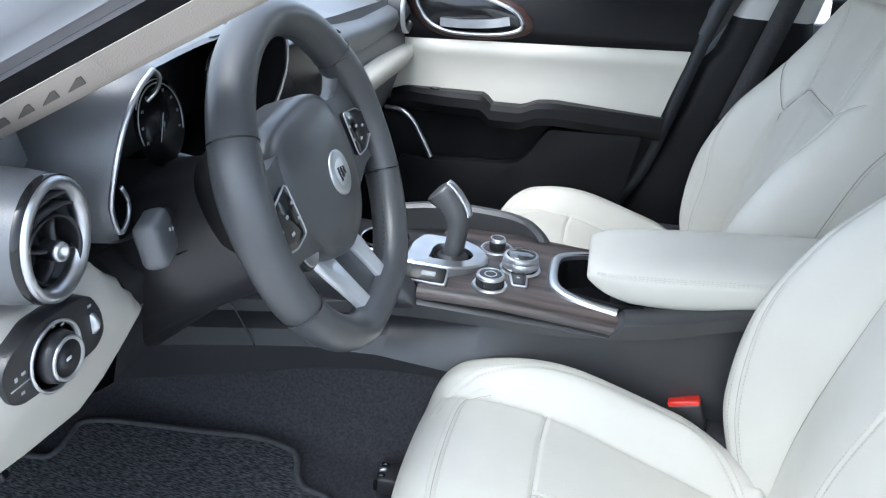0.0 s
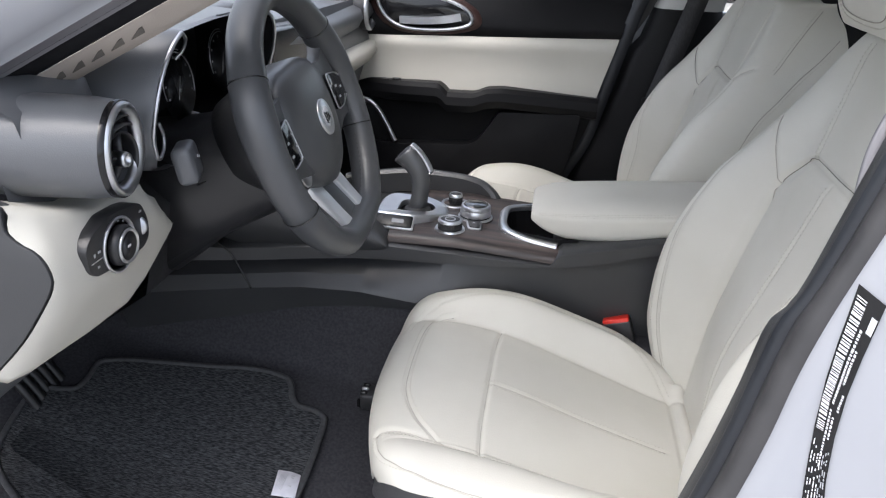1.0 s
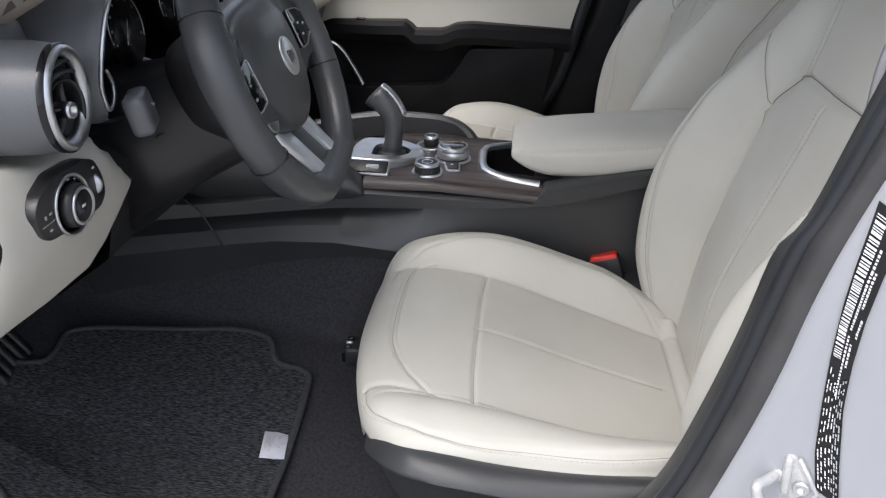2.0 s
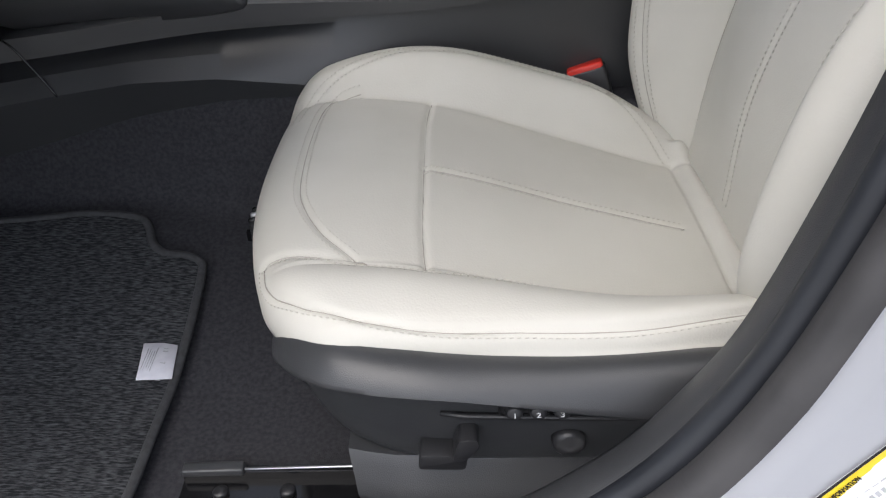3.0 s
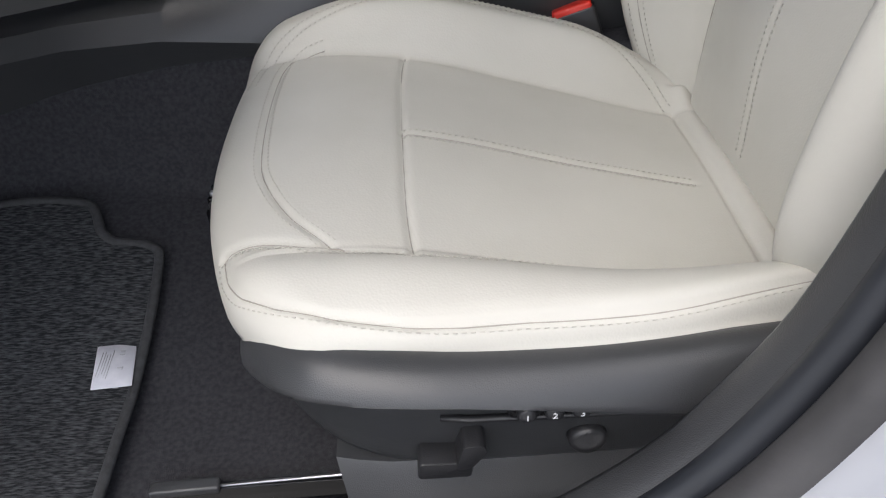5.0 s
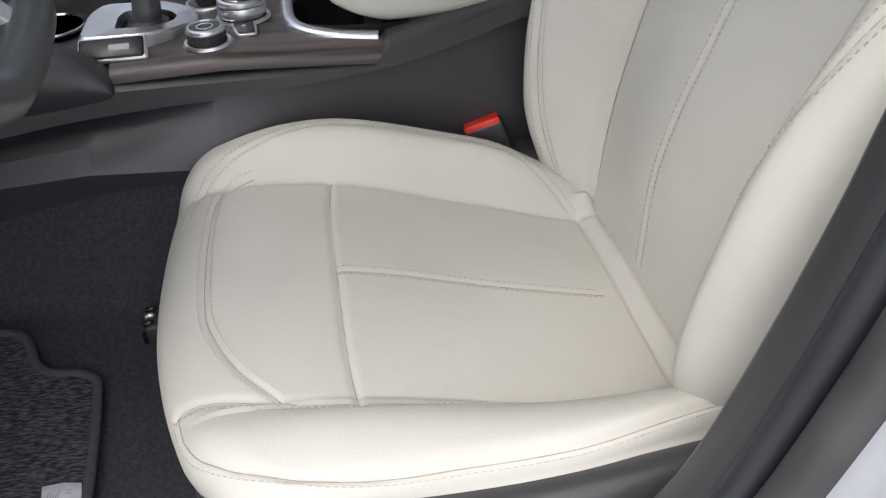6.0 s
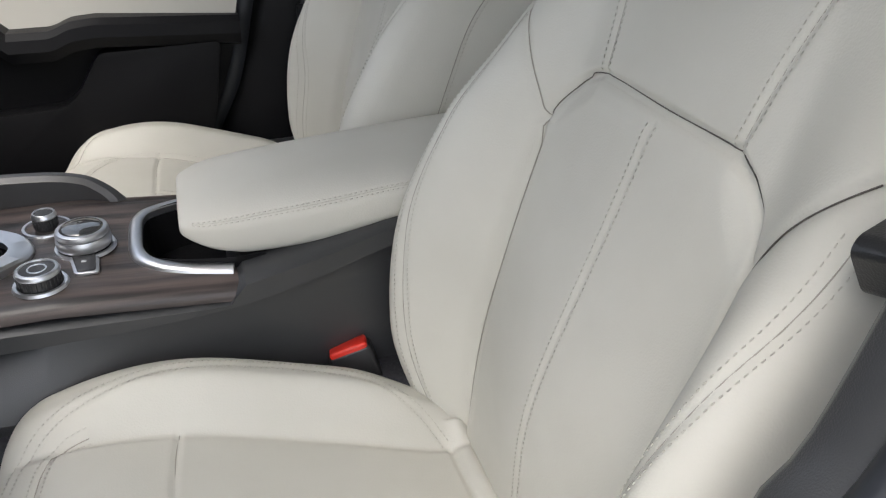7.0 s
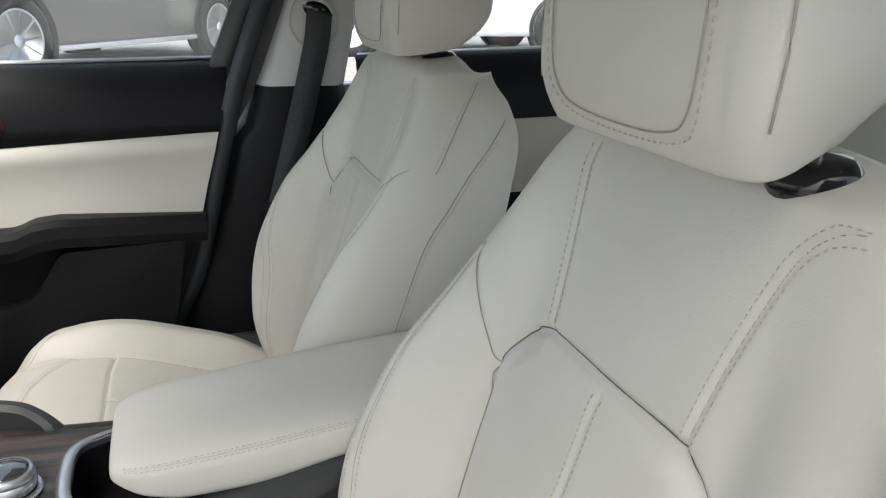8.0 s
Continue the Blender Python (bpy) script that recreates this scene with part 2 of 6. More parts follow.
def tube(pts, r, seg=8, closed=False, r_end=None, flat=1.0, up=(0, 0, 1)):
    """A round (or flattened) bar along points."""
    pts = [Vector(p) for p in pts]
    n, rings = len(pts), []
    for i, p in enumerate(pts):
        a, b = (pts[(i - 1) % n], pts[(i + 1) % n]) if closed else (pts[max(i - 1, 0)], pts[min(i + 1, n - 1)])
        t = (b - a).normalized()
        s = t.cross(Vector(up))
        s = s.normalized() if s.length > 1e-4 else Vector((1, 0, 0))
        w = s.cross(t)
        k = r if r_end is None else r + (r_end - r) * i / (n - 1)
        rings.append([p + s * (k * math.cos(q)) + w * (k * flat * math.sin(q)) for q in (2 * math.pi * j / seg for j in range(seg))])
    if closed:
        rings.append(rings[0])
    return loft(rings, caps=not closed)


def sweep(pts, profile, up=(0, 0, 1), closed=False):
    """Sweeps a closed profile of (side, up) pairs along points; the frame keeps to up."""
    pts = [Vector(p) for p in pts]
    n, rings = len(pts), []
    for i, p in enumerate(pts):
        a, b = (pts[(i - 1) % n], pts[(i + 1) % n]) if closed else (pts[max(i - 1, 0)], pts[min(i + 1, n - 1)])
        t = (b - a).normalized()
        s = t.cross(Vector(up)).normalized()
        w = s.cross(t)
        rings.append([p + s * x + w * y for x, y in profile])
    if closed:
        rings.append(rings[0])
    return loft(rings, caps=not closed)


def prism(poly, axis, lo, hi, r=0.0, seg=2):
    """Extrudes a polygon, given in the two other axes in order, from lo to hi along an axis; r rounds the edges."""
    b = bmesh.new()
    def at(p, d):
        q = list(p)
        q.insert("xyz".index(axis), d)
        return Vector(q)
    bot = [b.verts.new(at(p, lo)) for p in poly]
    top = [b.verts.new(at(p, hi)) for p in poly]
    b.faces.new(bot[::-1])
    b.faces.new(top)
    for i in range(len(poly)):
        j = (i + 1) % len(poly)
        b.faces.new((bot[i], bot[j], top[j], top[i]))
    bmesh.ops.recalc_face_normals(b, faces=b.faces)
    if r:
        e = [x for x in b.edges if len(x.link_faces) == 2 and x.calc_face_angle(0) > radians(25)]
        bmesh.ops.bevel(b, geom=e, offset=r, segments=seg, affect="EDGES", profile=0.5, clamp_overlap=True)
    b.verts.index_update()
    vs, fs = [v.co.copy() for v in b.verts], [tuple(v.index for v in f.verts) for f in b.faces]
    b.free()
    return vs, fs


def rounded(poly, r, seg=5):
    """A polygon with its corners rounded by r."""
    out, n = [], len(poly)
    for i in range(n):
        a, b, c = (Vector(poly[(i + k) % n]) for k in (-1, 0, 1))
        u, w = (a - b), (c - b)
        k = min(r, u.length * 0.45, w.length * 0.45)
        p, q = b + u.normalized() * k, b + w.normalized() * k
        for s in range(seg + 1):
            t = s / seg
            out.append(tuple(p * (1 - t) ** 2 + b * 2 * t * (1 - t) + q * t * t))
    return out


def dashes(pts, normals=None, step=0.0058, long=0.0036, r=0.00055):
    """A row of stitches along points: short flat capsules, joined."""
    n = max(int(length(pts) / step), 2)
    p = resample(pts, n * 4 + 1)
    out = []
    for i in range(n):
        a, b = p[i * 4], p[i * 4 + 2]
        d = b - a
        if d.length < 1e-6:
            continue
        c, d = (a + b) / 2, d.normalized() * long / 2
        s = d.cross(Vector((0.31, 0.22, 0.93))).normalized() * r
        w = d.cross(s).normalized() * r
        vs = [c - d, c + d] + [c + s * x + w * y - d * 0.6 for x, y in ((1, 0), (0, 1), (-1, 0), (0, -1))] + [c + s * x + w * y + d * 0.6 for x, y in ((1, 0), (0, 1), (-1, 0), (0, -1))]
        fs = []
        for k in range(4):
            m = (k + 1) % 4
            fs += [(0, 2 + m, 2 + k), (1, 6 + k, 6 + m), (2 + k, 2 + m, 6 + m, 6 + k)]
        out.append((vs, fs))
    return join(*out)


def smoothstep(a, b, x):
    t = min(max((x - a) / (b - a), 0.0), 1.0)
    return t * t * (3 - 2 * t)


def interp(x, xs, ys):
    return float(np.interp(x, xs, ys))


def smooth(x, xs, ys):
    """Monotone cubic interpolation: a rounded curve with no overshoot."""
    xs, ys = np.asarray(xs, float), np.asarray(ys, float)
    h = np.diff(xs)
    d = np.diff(ys) / h
    m = np.concatenate([[d[0]], np.where(d[:-1] * d[1:] > 0, 2 * d[:-1] * d[1:] / (d[:-1] + d[1:] + 1e-12 * np.sign(d[:-1] + d[1:] + 1e-15)), 0.0), [d[-1]]])
    q = np.clip(np.asarray(x, float), xs[0], xs[-1])
    i = np.clip(np.searchsorted(xs, q, side="right") - 1, 0, len(xs) - 2)
    t = (q - xs[i]) / h[i]
    return ys[i] * (1 + 2 * t) * (1 - t) ** 2 + h[i] * m[i] * t * (1 - t) ** 2 + ys[i + 1] * t * t * (3 - 2 * t) + h[i] * m[i + 1] * t * t * (t - 1)


def seg_dist(px, py, line):
    """Distances of arrays of points from a polyline."""
    best = np.full(px.shape, 9.0)
    for (ax, ay), (bx, by) in zip(line, line[1:]):
        dx, dy = bx - ax, by - ay
        t = np.clip(((px - ax) * dx + (py - ay) * dy) / max(dx * dx + dy * dy, 1e-12), 0, 1)
        best = np.minimum(best, np.hypot(px - ax - t * dx, py - ay - t * dy))
    return best


def sheet(X, Y, Z):
    """Vertices and faces of a grid of points."""
    a, b = X.shape
    verts = np.stack([X, Y, Z], -1).reshape(-1, 3).tolist()
    faces = [(i * b + j, i * b + j + 1, (i + 1) * b + j + 1, (i + 1) * b + j) for i in range(a - 1) for j in range(b - 1)]
    return verts, faces


# ---- the front seats ----
SEAT_Y = -0.372
BACK_Y = -0.350
HEAD_Y = -0.362
NEAR_CUT = [0.015, 0.8]
HEAD_X = [0.0, 0.055]
FRONT = [0.0]


def cushion_top(x):
    return smooth(x, [-0.47, -0.42, -0.36, -0.30, -0.265, -0.10, 0.03, 0.12], [0.548, 0.565, 0.570, 0.566, 0.561, 0.509, 0.472, 0.455])


def cushion_front(h):
    return -0.440 - FRONT[0] + 0.028 * np.abs((h - 0.07) / 0.22) ** 2.6 + NEAR_CUT[0] * np.maximum(0, (-h - 0.17) / 0.08) ** 2


CUSHION_SEAMS = [  # (line of (x, h), depth, half width)
    ([(-0.263, -0.168), (-0.268, -0.1), (-0.268, 0.1), (-0.263, 0.168)], 0.0036, 0.0032),
    ([(-0.268, 0.0), (0.0, 0.0)], 0.0022, 0.0030),
    ([(-0.345, 0.174), (-0.368, 0.168), (-0.381, 0.152), (-0.387, 0.11), (-0.388, 0.03), (-0.384, -0.045), (-0.372, -0.085), (-0.352, -0.122), (-0.321, -0.156)], 0.0026, 0.0028),
    ([(-0.405, 0.168), (-0.30, 0.168), (-0.10, 0.166), (0.04, 0.160)], 0.0032, 0.0060),
    ([(-0.405, -0.141), (-0.37, -0.147), (-0.323, -0.158), (-0.26, -0.165), (-0.10, -0.166), (0.04, -0.160)], 0.0030, 0.0045),
    ([(-0.415, 0.12), (-0.405, 0.165), (-0.37, 0.196), (-0.28, 0.216), (-0.15, 0.222), (-0.05, 0.215), (0.0, 0.19), (0.02, 0.165)], 0.0012, 0.0028),
    ([(-0.404, -0.141), (-0.398, -0.166), (-0.383, -0.196), (-0.355, -0.222), (-0.32, -0.238), (-0.27, -0.247), (-0.18, -0.251), (-0.08, -0.251), (0.05, -0.246)], 0.0032, 0.0028),
    ([(-0.375, -0.2595), (-0.30, -0.2605), (-0.10, -0.2605), (0.05, -0.2605)], 0.0015, 0.0020),
]


def bolster(x, h):
    """Height of the side rolls over the flat middle."""
    a = np.abs(h)
    rise = np.clip((a - 0.160) / 0.05, 0, 1)
    top = rise * rise * (3 - 2 * rise)
    fall = np.clip((a - 0.222) / 0.04, 0, 1)
    tall = smooth(x, [-0.45, -0.38, -0.30, -0.20, -0.08, 0.02, 0.08], [0.006, 0.022, 0.041, 0.052, 0.056, 0.030, 0.0])
    crown = 0.006 * np.cos(np.clip(a / 0.16, 0, 1) * math.pi / 2)
    near = np.clip((-h - 0.155) / 0.085, 0, 1)
    ease = smooth(x, [-0.42, -0.36, -0.28, -0.18], [0.2, 0.7, 1.0, 1.0])
    low = smooth(x, [-0.45, -0.36, -0.30, -0.26, -0.18, -0.10, 0.0, 0.08], [0.0, 0.0, 0.002, 0.006, 0.030, 0.055, 0.085, 0.10])
    near_roll = low * near ** 0.9 * (2 - near) ** 0.3 + 0.011 * ease * np.sin(np.pi * near ** 0.8)
    return np.where((h < 0) & (NEAR_CUT[1] < 0.9), near_roll, tall * top - 0.030 * fall ** 2) + crown


def cushion_z(x, h, seams=True):
    x, h = np.asarray(x, float), np.asarray(h, float)
    z = cushion_top(x) + bolster(x, h)
    z = z + 0.010 * np.exp(-((x - 0.041) / 0.013) ** 2) * (np.abs(h) < 0.19)
    if seams:
        z = z - 0.006 * np.exp(-((x - 0.0235) / 0.0030) ** 2) * (np.abs(h) < 0.165)
        for line, deep, wide in CUSHION_SEAMS:
            z = z - deep * np.exp(-(seg_dist(x, h, line) / wide) ** 2)
        z = z + 0.004 * np.exp(-((x + 0.33) / 0.05) ** 2) * (np.abs(h) < 0.16)
    return z


def cushion_shape():
    """The cushion: a padded top that rolls over into its front and sides."""
    hs = np.concatenate([np.full(6, -0.262), -np.linspace(0.262, 0.0, 110), np.linspace(0.0, 0.262, 110)[1:], np.full(6, 0.262)])
    ds = np.concatenate([np.linspace(0.075, 0.03, 6), np.zeros(219), np.linspace(0.03, 0.075, 6)])
    edge = np.clip((np.abs(hs) - 0.232) / 0.03, 0, 1)
    ds = np.maximum(ds, 0.030 * (1 - np.sqrt(np.maximum(1 - edge ** 2, 0))))
    vs = np.concatenate([np.zeros(8), np.linspace(0, 1, 190)])
    rows = []
    for j, v in enumerate(vs):
        front = cushion_front(hs)
        if j < 8:
            x, d = front + 0.004 * (7 - j) / 7 * 2, np.full(hs.shape, 0.035 + 0.10 * (8 - j) / 8)
        else:
            run = 0.085 - front
            x = front + run * v ** 1.15
            k = np.clip((x - front) / 0.045, 0, 1)
            d = 0.035 * (1 - np.sqrt(np.maximum(1 - (1 - k) ** 2, 0)))
        drop = np.minimum(np.sqrt(d ** 2 + ds ** 2), smooth(hs, [-0.262, -0.17, -0.10, 0.262], [0.055, 0.055, 0.12, 0.12]))
        narrow = width_at(x)
        z = cushion_z(x, hs) - drop
        rows.append((x, SEAT_Y + outward(hs) * narrow, z))
    X, Y, Z = (np.array([r[i] for r in rows]) for i in range(3))
    return sheet(X, Y, Z)


def outward(h):
    """The outer roll is narrower than the inner one."""
    return np.where(np.asarray(h) < -0.17, -0.17 + (np.asarray(h) + 0.17) * NEAR_CUT[1], h)


def width_at(x):
    return smooth(x, [-0.46, -0.42, -0.36, -0.25, -0.12, 0.0, 0.1], [0.95, 0.97, 0.99, 1.0, 0.99, 0.94, 0.92])


def on_cushion(line, lift=0.0009, n=60):
    p = resample([Vector((x, h, 0)) for x, h in spline2(line)], n)
    return [V(q.x, SEAT_Y + float(outward(q.y)) * float(width_at(q.x)), float(cushion_z(q.x, q.y)) - front_drop(q.x, q.y) + lift) for q in p]


def front_drop(x, h):
    k = min(max((x - float(cushion_front(h))) / 0.045, 0), 1)
    e = min(max((abs(h) - 0.232) / 0.03, 0), 1)
    return math.hypot(0.035 * (1 - math.sqrt(1 - (1 - k) ** 2)), 0.030 * (1 - math.sqrt(1 - e * e)))


def spline2(line):
    return [(p.x, p.y) for p in spline([(a, b, 0) for a, b in line], per=6)]


def shifted(line, d):
    """The line moved sideways by d."""
    p = [Vector((a, b)) for a, b in line]
    out = []
    for i, q in enumerate(p):
        t = (p[min(i + 1, len(p) - 1)] - p[max(i - 1, 0)]).normalized()
        out.append((q.x - t.y * d, q.y + t.x * d))
    return out


def back_x(z):
    """Front of the backrest's middle at a height."""
    return smooth(z, [0.42, 0.473, 0.60, 0.75, 0.90, 1.00, 1.06, 1.12], [0.040, 0.052, 0.067, 0.098, 0.138, 0.166, 0.184, 0.206])


def back_half(z):
    return smooth(z, [0.42, 0.50, 0.60, 0.72, 0.82, 0.90, 0.97, 1.03, 1.07, 1.10], [0.215, 0.232, 0.252, 0.262, 0.260, 0.250, 0.234, 0.212, 0.186, 0.150])


def back_insert(z):
    return smooth(z, [0.42, 0.50, 0.60, 0.75, 0.857, 0.915, 1.0, 1.1], [0.148, 0.150, 0.155, 0.154, 0.150, 0.146, 0.140, 0.120])


BACK_SEAMS = [  # lines of (z, h)
    ([(0.855, 0.152), (0.870, 0.148), (0.886, 0.138), (0.903, 0.120), (0.914, 0.096), (0.914, 0.0), (0.915, -0.090), (0.904, -0.114), (0.888, -0.134), (0.872, -0.146), (0.855, -0.152)], 0.0066, 0.0038),
    ([(0.50, 0.0), (0.905, 0.0)], 0.0020, 0.0030),
    ([(0.917, 0.094), (0.97, 0.103), (1.02, 0.114), (1.05, 0.120), (1.070, 0.117)], 0.0025, 0.0030),
    ([(0.917, -0.091), (0.97, -0.098), (1.02, -0.109), (1.05, -0.119), (1.068, -0.137), (1.074, -0.160)], 0.0025, 0.0030),
    ([(0.858, 0.152), (0.885, 0.166), (0.925, 0.192), (0.965, 0.226)], 0.0034, 0.0032),
    ([(0.858, -0.152), (0.885, -0.168), (0.915, -0.188), (0.950, -0.218)], 0.0060, 0.0042),
    ([(0.48, 0.175), (0.58, 0.198), (0.70, 0.215), (0.80, 0.222), (0.90, 0.220), (0.955, 0.212)], 0.0025, 0.0030),
    ([(0.48, -0.185), (0.58, -0.193), (0.68, -0.197), (0.75, -0.209), (0.82, -0.223), (0.88, -0.232), (0.93, -0.228)], 0.0025, 0.0030),
    ([(0.49, 0.150), (0.60, 0.155), (0.75, 0.154), (0.855, 0.152)], 0.0030, 0.0030),
    ([(0.49, -0.150), (0.60, -0.155), (0.75, -0.154), (0.855, -0.152)], 0.0030, 0.0030),
]


def back_front(z, h, seams=True):
    """x of the backrest's front face."""
    z, h = np.asarray(z, float), np.asarray(h, float)
    a = np.abs(h)
    inn, out = back_insert(z), back_half(z)
    t = np.clip((a - inn + 0.02) / np.maximum(out - inn - 0.012, 0.02), 0, 1)
    tall = smooth(z, [0.42, 0.50, 0.60, 0.72, 0.84, 0.92, 1.0, 1.06, 1.1], [0.0, 0.055, 0.090, 0.102, 0.080, 0.042, 0.014, 0.004, 0.0])
    x = back_x(z) - tall * t * t * (3 - 2 * t)
    x = x - 0.016 * np.exp(-((z - 0.64) / 0.13) ** 2) * np.cos(np.clip(a / 0.15, 0, 1) * math.pi / 2)
    x = x - 0.005 * smooth_mask(z, a)
    if seams:
        for line, deep, wide in BACK_SEAMS:
            x = x + deep * np.exp(-(seg_dist(z, h, line) / wide) ** 2)
        crease = 1.5 * np.exp(-((a - inn) / 0.005) ** 2) * np.clip((0.86 - z) / 0.03, 0, 1)
        x = x + 0.006 * crease
    return x


def smooth_mask(z, a):
    """The padded middle panel stands a little proud."""
    edge = np.minimum((0.915 - np.clip((a - 0.092) / 0.060, 0, 1) * 0.058) - z, (0.152 - a) * 1.2)
    return np.clip(edge / 0.02, 0, 1)


REAR_Z = [0.42, 0.70, 0.85, 0.93, 1.00, 1.04, 1.07, 1.10]
REAR_X = [0.15, 0.205, 0.250, 0.272, 0.288, 0.280, 0.265, 0.262]


def on_flank(x, z):
    """A point on the inner side of the backrest."""
    w = float(back_half(z))
    x0 = float(back_front(z, w)) + 0.045
    k = min(max((x - x0) / (interp(z, REAR_Z, REAR_X) - x0), 0), 1)
    return V(x, BACK_Y + w + 0.006 * math.sin(k * math.pi) - 0.012 * k + 0.0008, z)


def backrest_shape():
    zs = np.linspace(0.425, 1.075, 210)
    us = np.linspace(-1, 1, 191)
    rows = []
    for z in zs:
        w = float(back_half(z))
        roll = np.clip((np.abs(us) - 0.86) / 0.14, 0, 1)
        h = us * w
        x = back_front(np.full(us.shape, z), h) + 0.045 * (1 - np.sqrt(np.maximum(1 - roll ** 2, 0)))
        rows.append((x, BACK_Y + h, np.full(us.shape, z)))
    # the top rolls over to the rear
    top_x, top_h = rows[-1][0], rows[-1][1] - BACK_Y
    for k in range(1, 13):
        a = k / 12 * math.pi * 0.62
        rows.append((np.minimum(top_x + 0.055 * (1 - math.cos(a)) + 0.012 * math.sin(a), np.maximum(top_x, 0.258)), BACK_Y + top_h * (1 - 0.05 * k / 12), np.full(us.shape, 1.075 + 0.024 * math.sin(a)) - 0.028 * np.abs(us) ** 2.5 * k / 12))
    X, Y, Z = (np.array([r[i] for r in rows]) for i in range(3))
    # sides and rear shell as further columns
    rear = smooth(Z[:, 0], REAR_Z, REAR_X)
    def flank(s):
        cols = []
        i = 0 if s < 0 else -1
        for k in (0.25, 0.5, 0.75, 1.0):
            x = X[:, i] + (np.maximum(rear, X[:, i] + 0.02) - X[:, i]) * k
            y = Y[:, i] + s * 0.006 * math.sin(k * math.pi) - s * 0.012 * k
            cols.append((x, y, Z[:, i]))
        return cols
    left, right = flank(-1)[::-1], flank(1)
    X = np.column_stack([c[0] for c in left] + [X] + [c[0] for c in right])
    Y = np.column_stack([c[1] for c in left] + [Y] + [c[1] for c in right])
    Z = np.column_stack([c[2] for c in left] + [Z] + [c[2] for c in right])
    return sheet(X, Y, Z)


def on_back(line, lift=0.0009, n=70):
    p = resample([Vector((z, h, 0)) for z, h in spline2(line)], n)
    out = []
    for q in p:
        z = min(q.x, 1.075)
        w = float(back_half(z))
        roll = min(max((abs(q.y) / w - 0.86) / 0.14, 0), 1)
        out.append(V(float(back_front(z, q.y)) + 0.045 * (1 - math.sqrt(1 - roll * roll)) - lift, BACK_Y + q.y, z))
    return out


def head_fore(z):
    t = (z - 1.096) / 0.194
    return 0.112 + 0.004 * t + 0.016 * max(0, 1 - t / 0.24) ** 2 + 0.03 * max(0, (t - 0.85) / 0.15) ** 2


def headrest_shape():
    """A padded block: rounded in plan and side view, leaning forward."""
    def ring(t):
        z = 1.096 + 0.194 * t
        fore = head_fore(z)
        aft = 0.272 + 0.010 * t - 0.045 * max(0, 1 - t / 0.30) ** 2 - 0.03 * max(0, (t - 0.8) / 0.2) ** 2
        half = 0.131 - 0.012 * max(0, 1 - t / 0.35) ** 2 - 0.02 * max(0, (t - 0.75) / 0.25) ** 2
        pts = []
        for k in range(72):
            a = 2 * math.pi * k / 72
            c, s = math.cos(a), math.sin(a)
            cx, sy = math.copysign(abs(c) ** 0.26, c), math.copysign(abs(s) ** 0.34, s)
            x = (fore + aft) / 2 - (aft - fore) / 2 * cx
            y = half * sy * (1 - 0.10 * max(0, -cx))
            if cx > 0.9:
                x += 0.0025 * math.exp(-((abs(y) - 0.095) / 0.004) ** 2) * (t > 0.1)
            zz = z + HEAD_X[1] * (1 - t) * (max(x - fore, 0.0) / (aft - fore)) ** 1.3
            pts.append(V(x + HEAD_X[0], HEAD_Y - 0.004 + y, zz))
        return pts
    ts = [0, 0.01, 0.03, 0.06] + [0.1 + 0.9 * i / 24 for i in range(25)]
    rings = [ring(t) for t in ts]
    low, high = rings[0], rings[-1]
    def cap(r, dz):
        c = sum(r, Vector()) / len(r)
        return [[c + (p - c) * k + V(0, 0, dz * (1 - k)) for p in r] for k in (0.86, 0.6, 0.3)]
    return loft(cap(low, -0.012)[::-1] + rings + cap(high, 0.02))


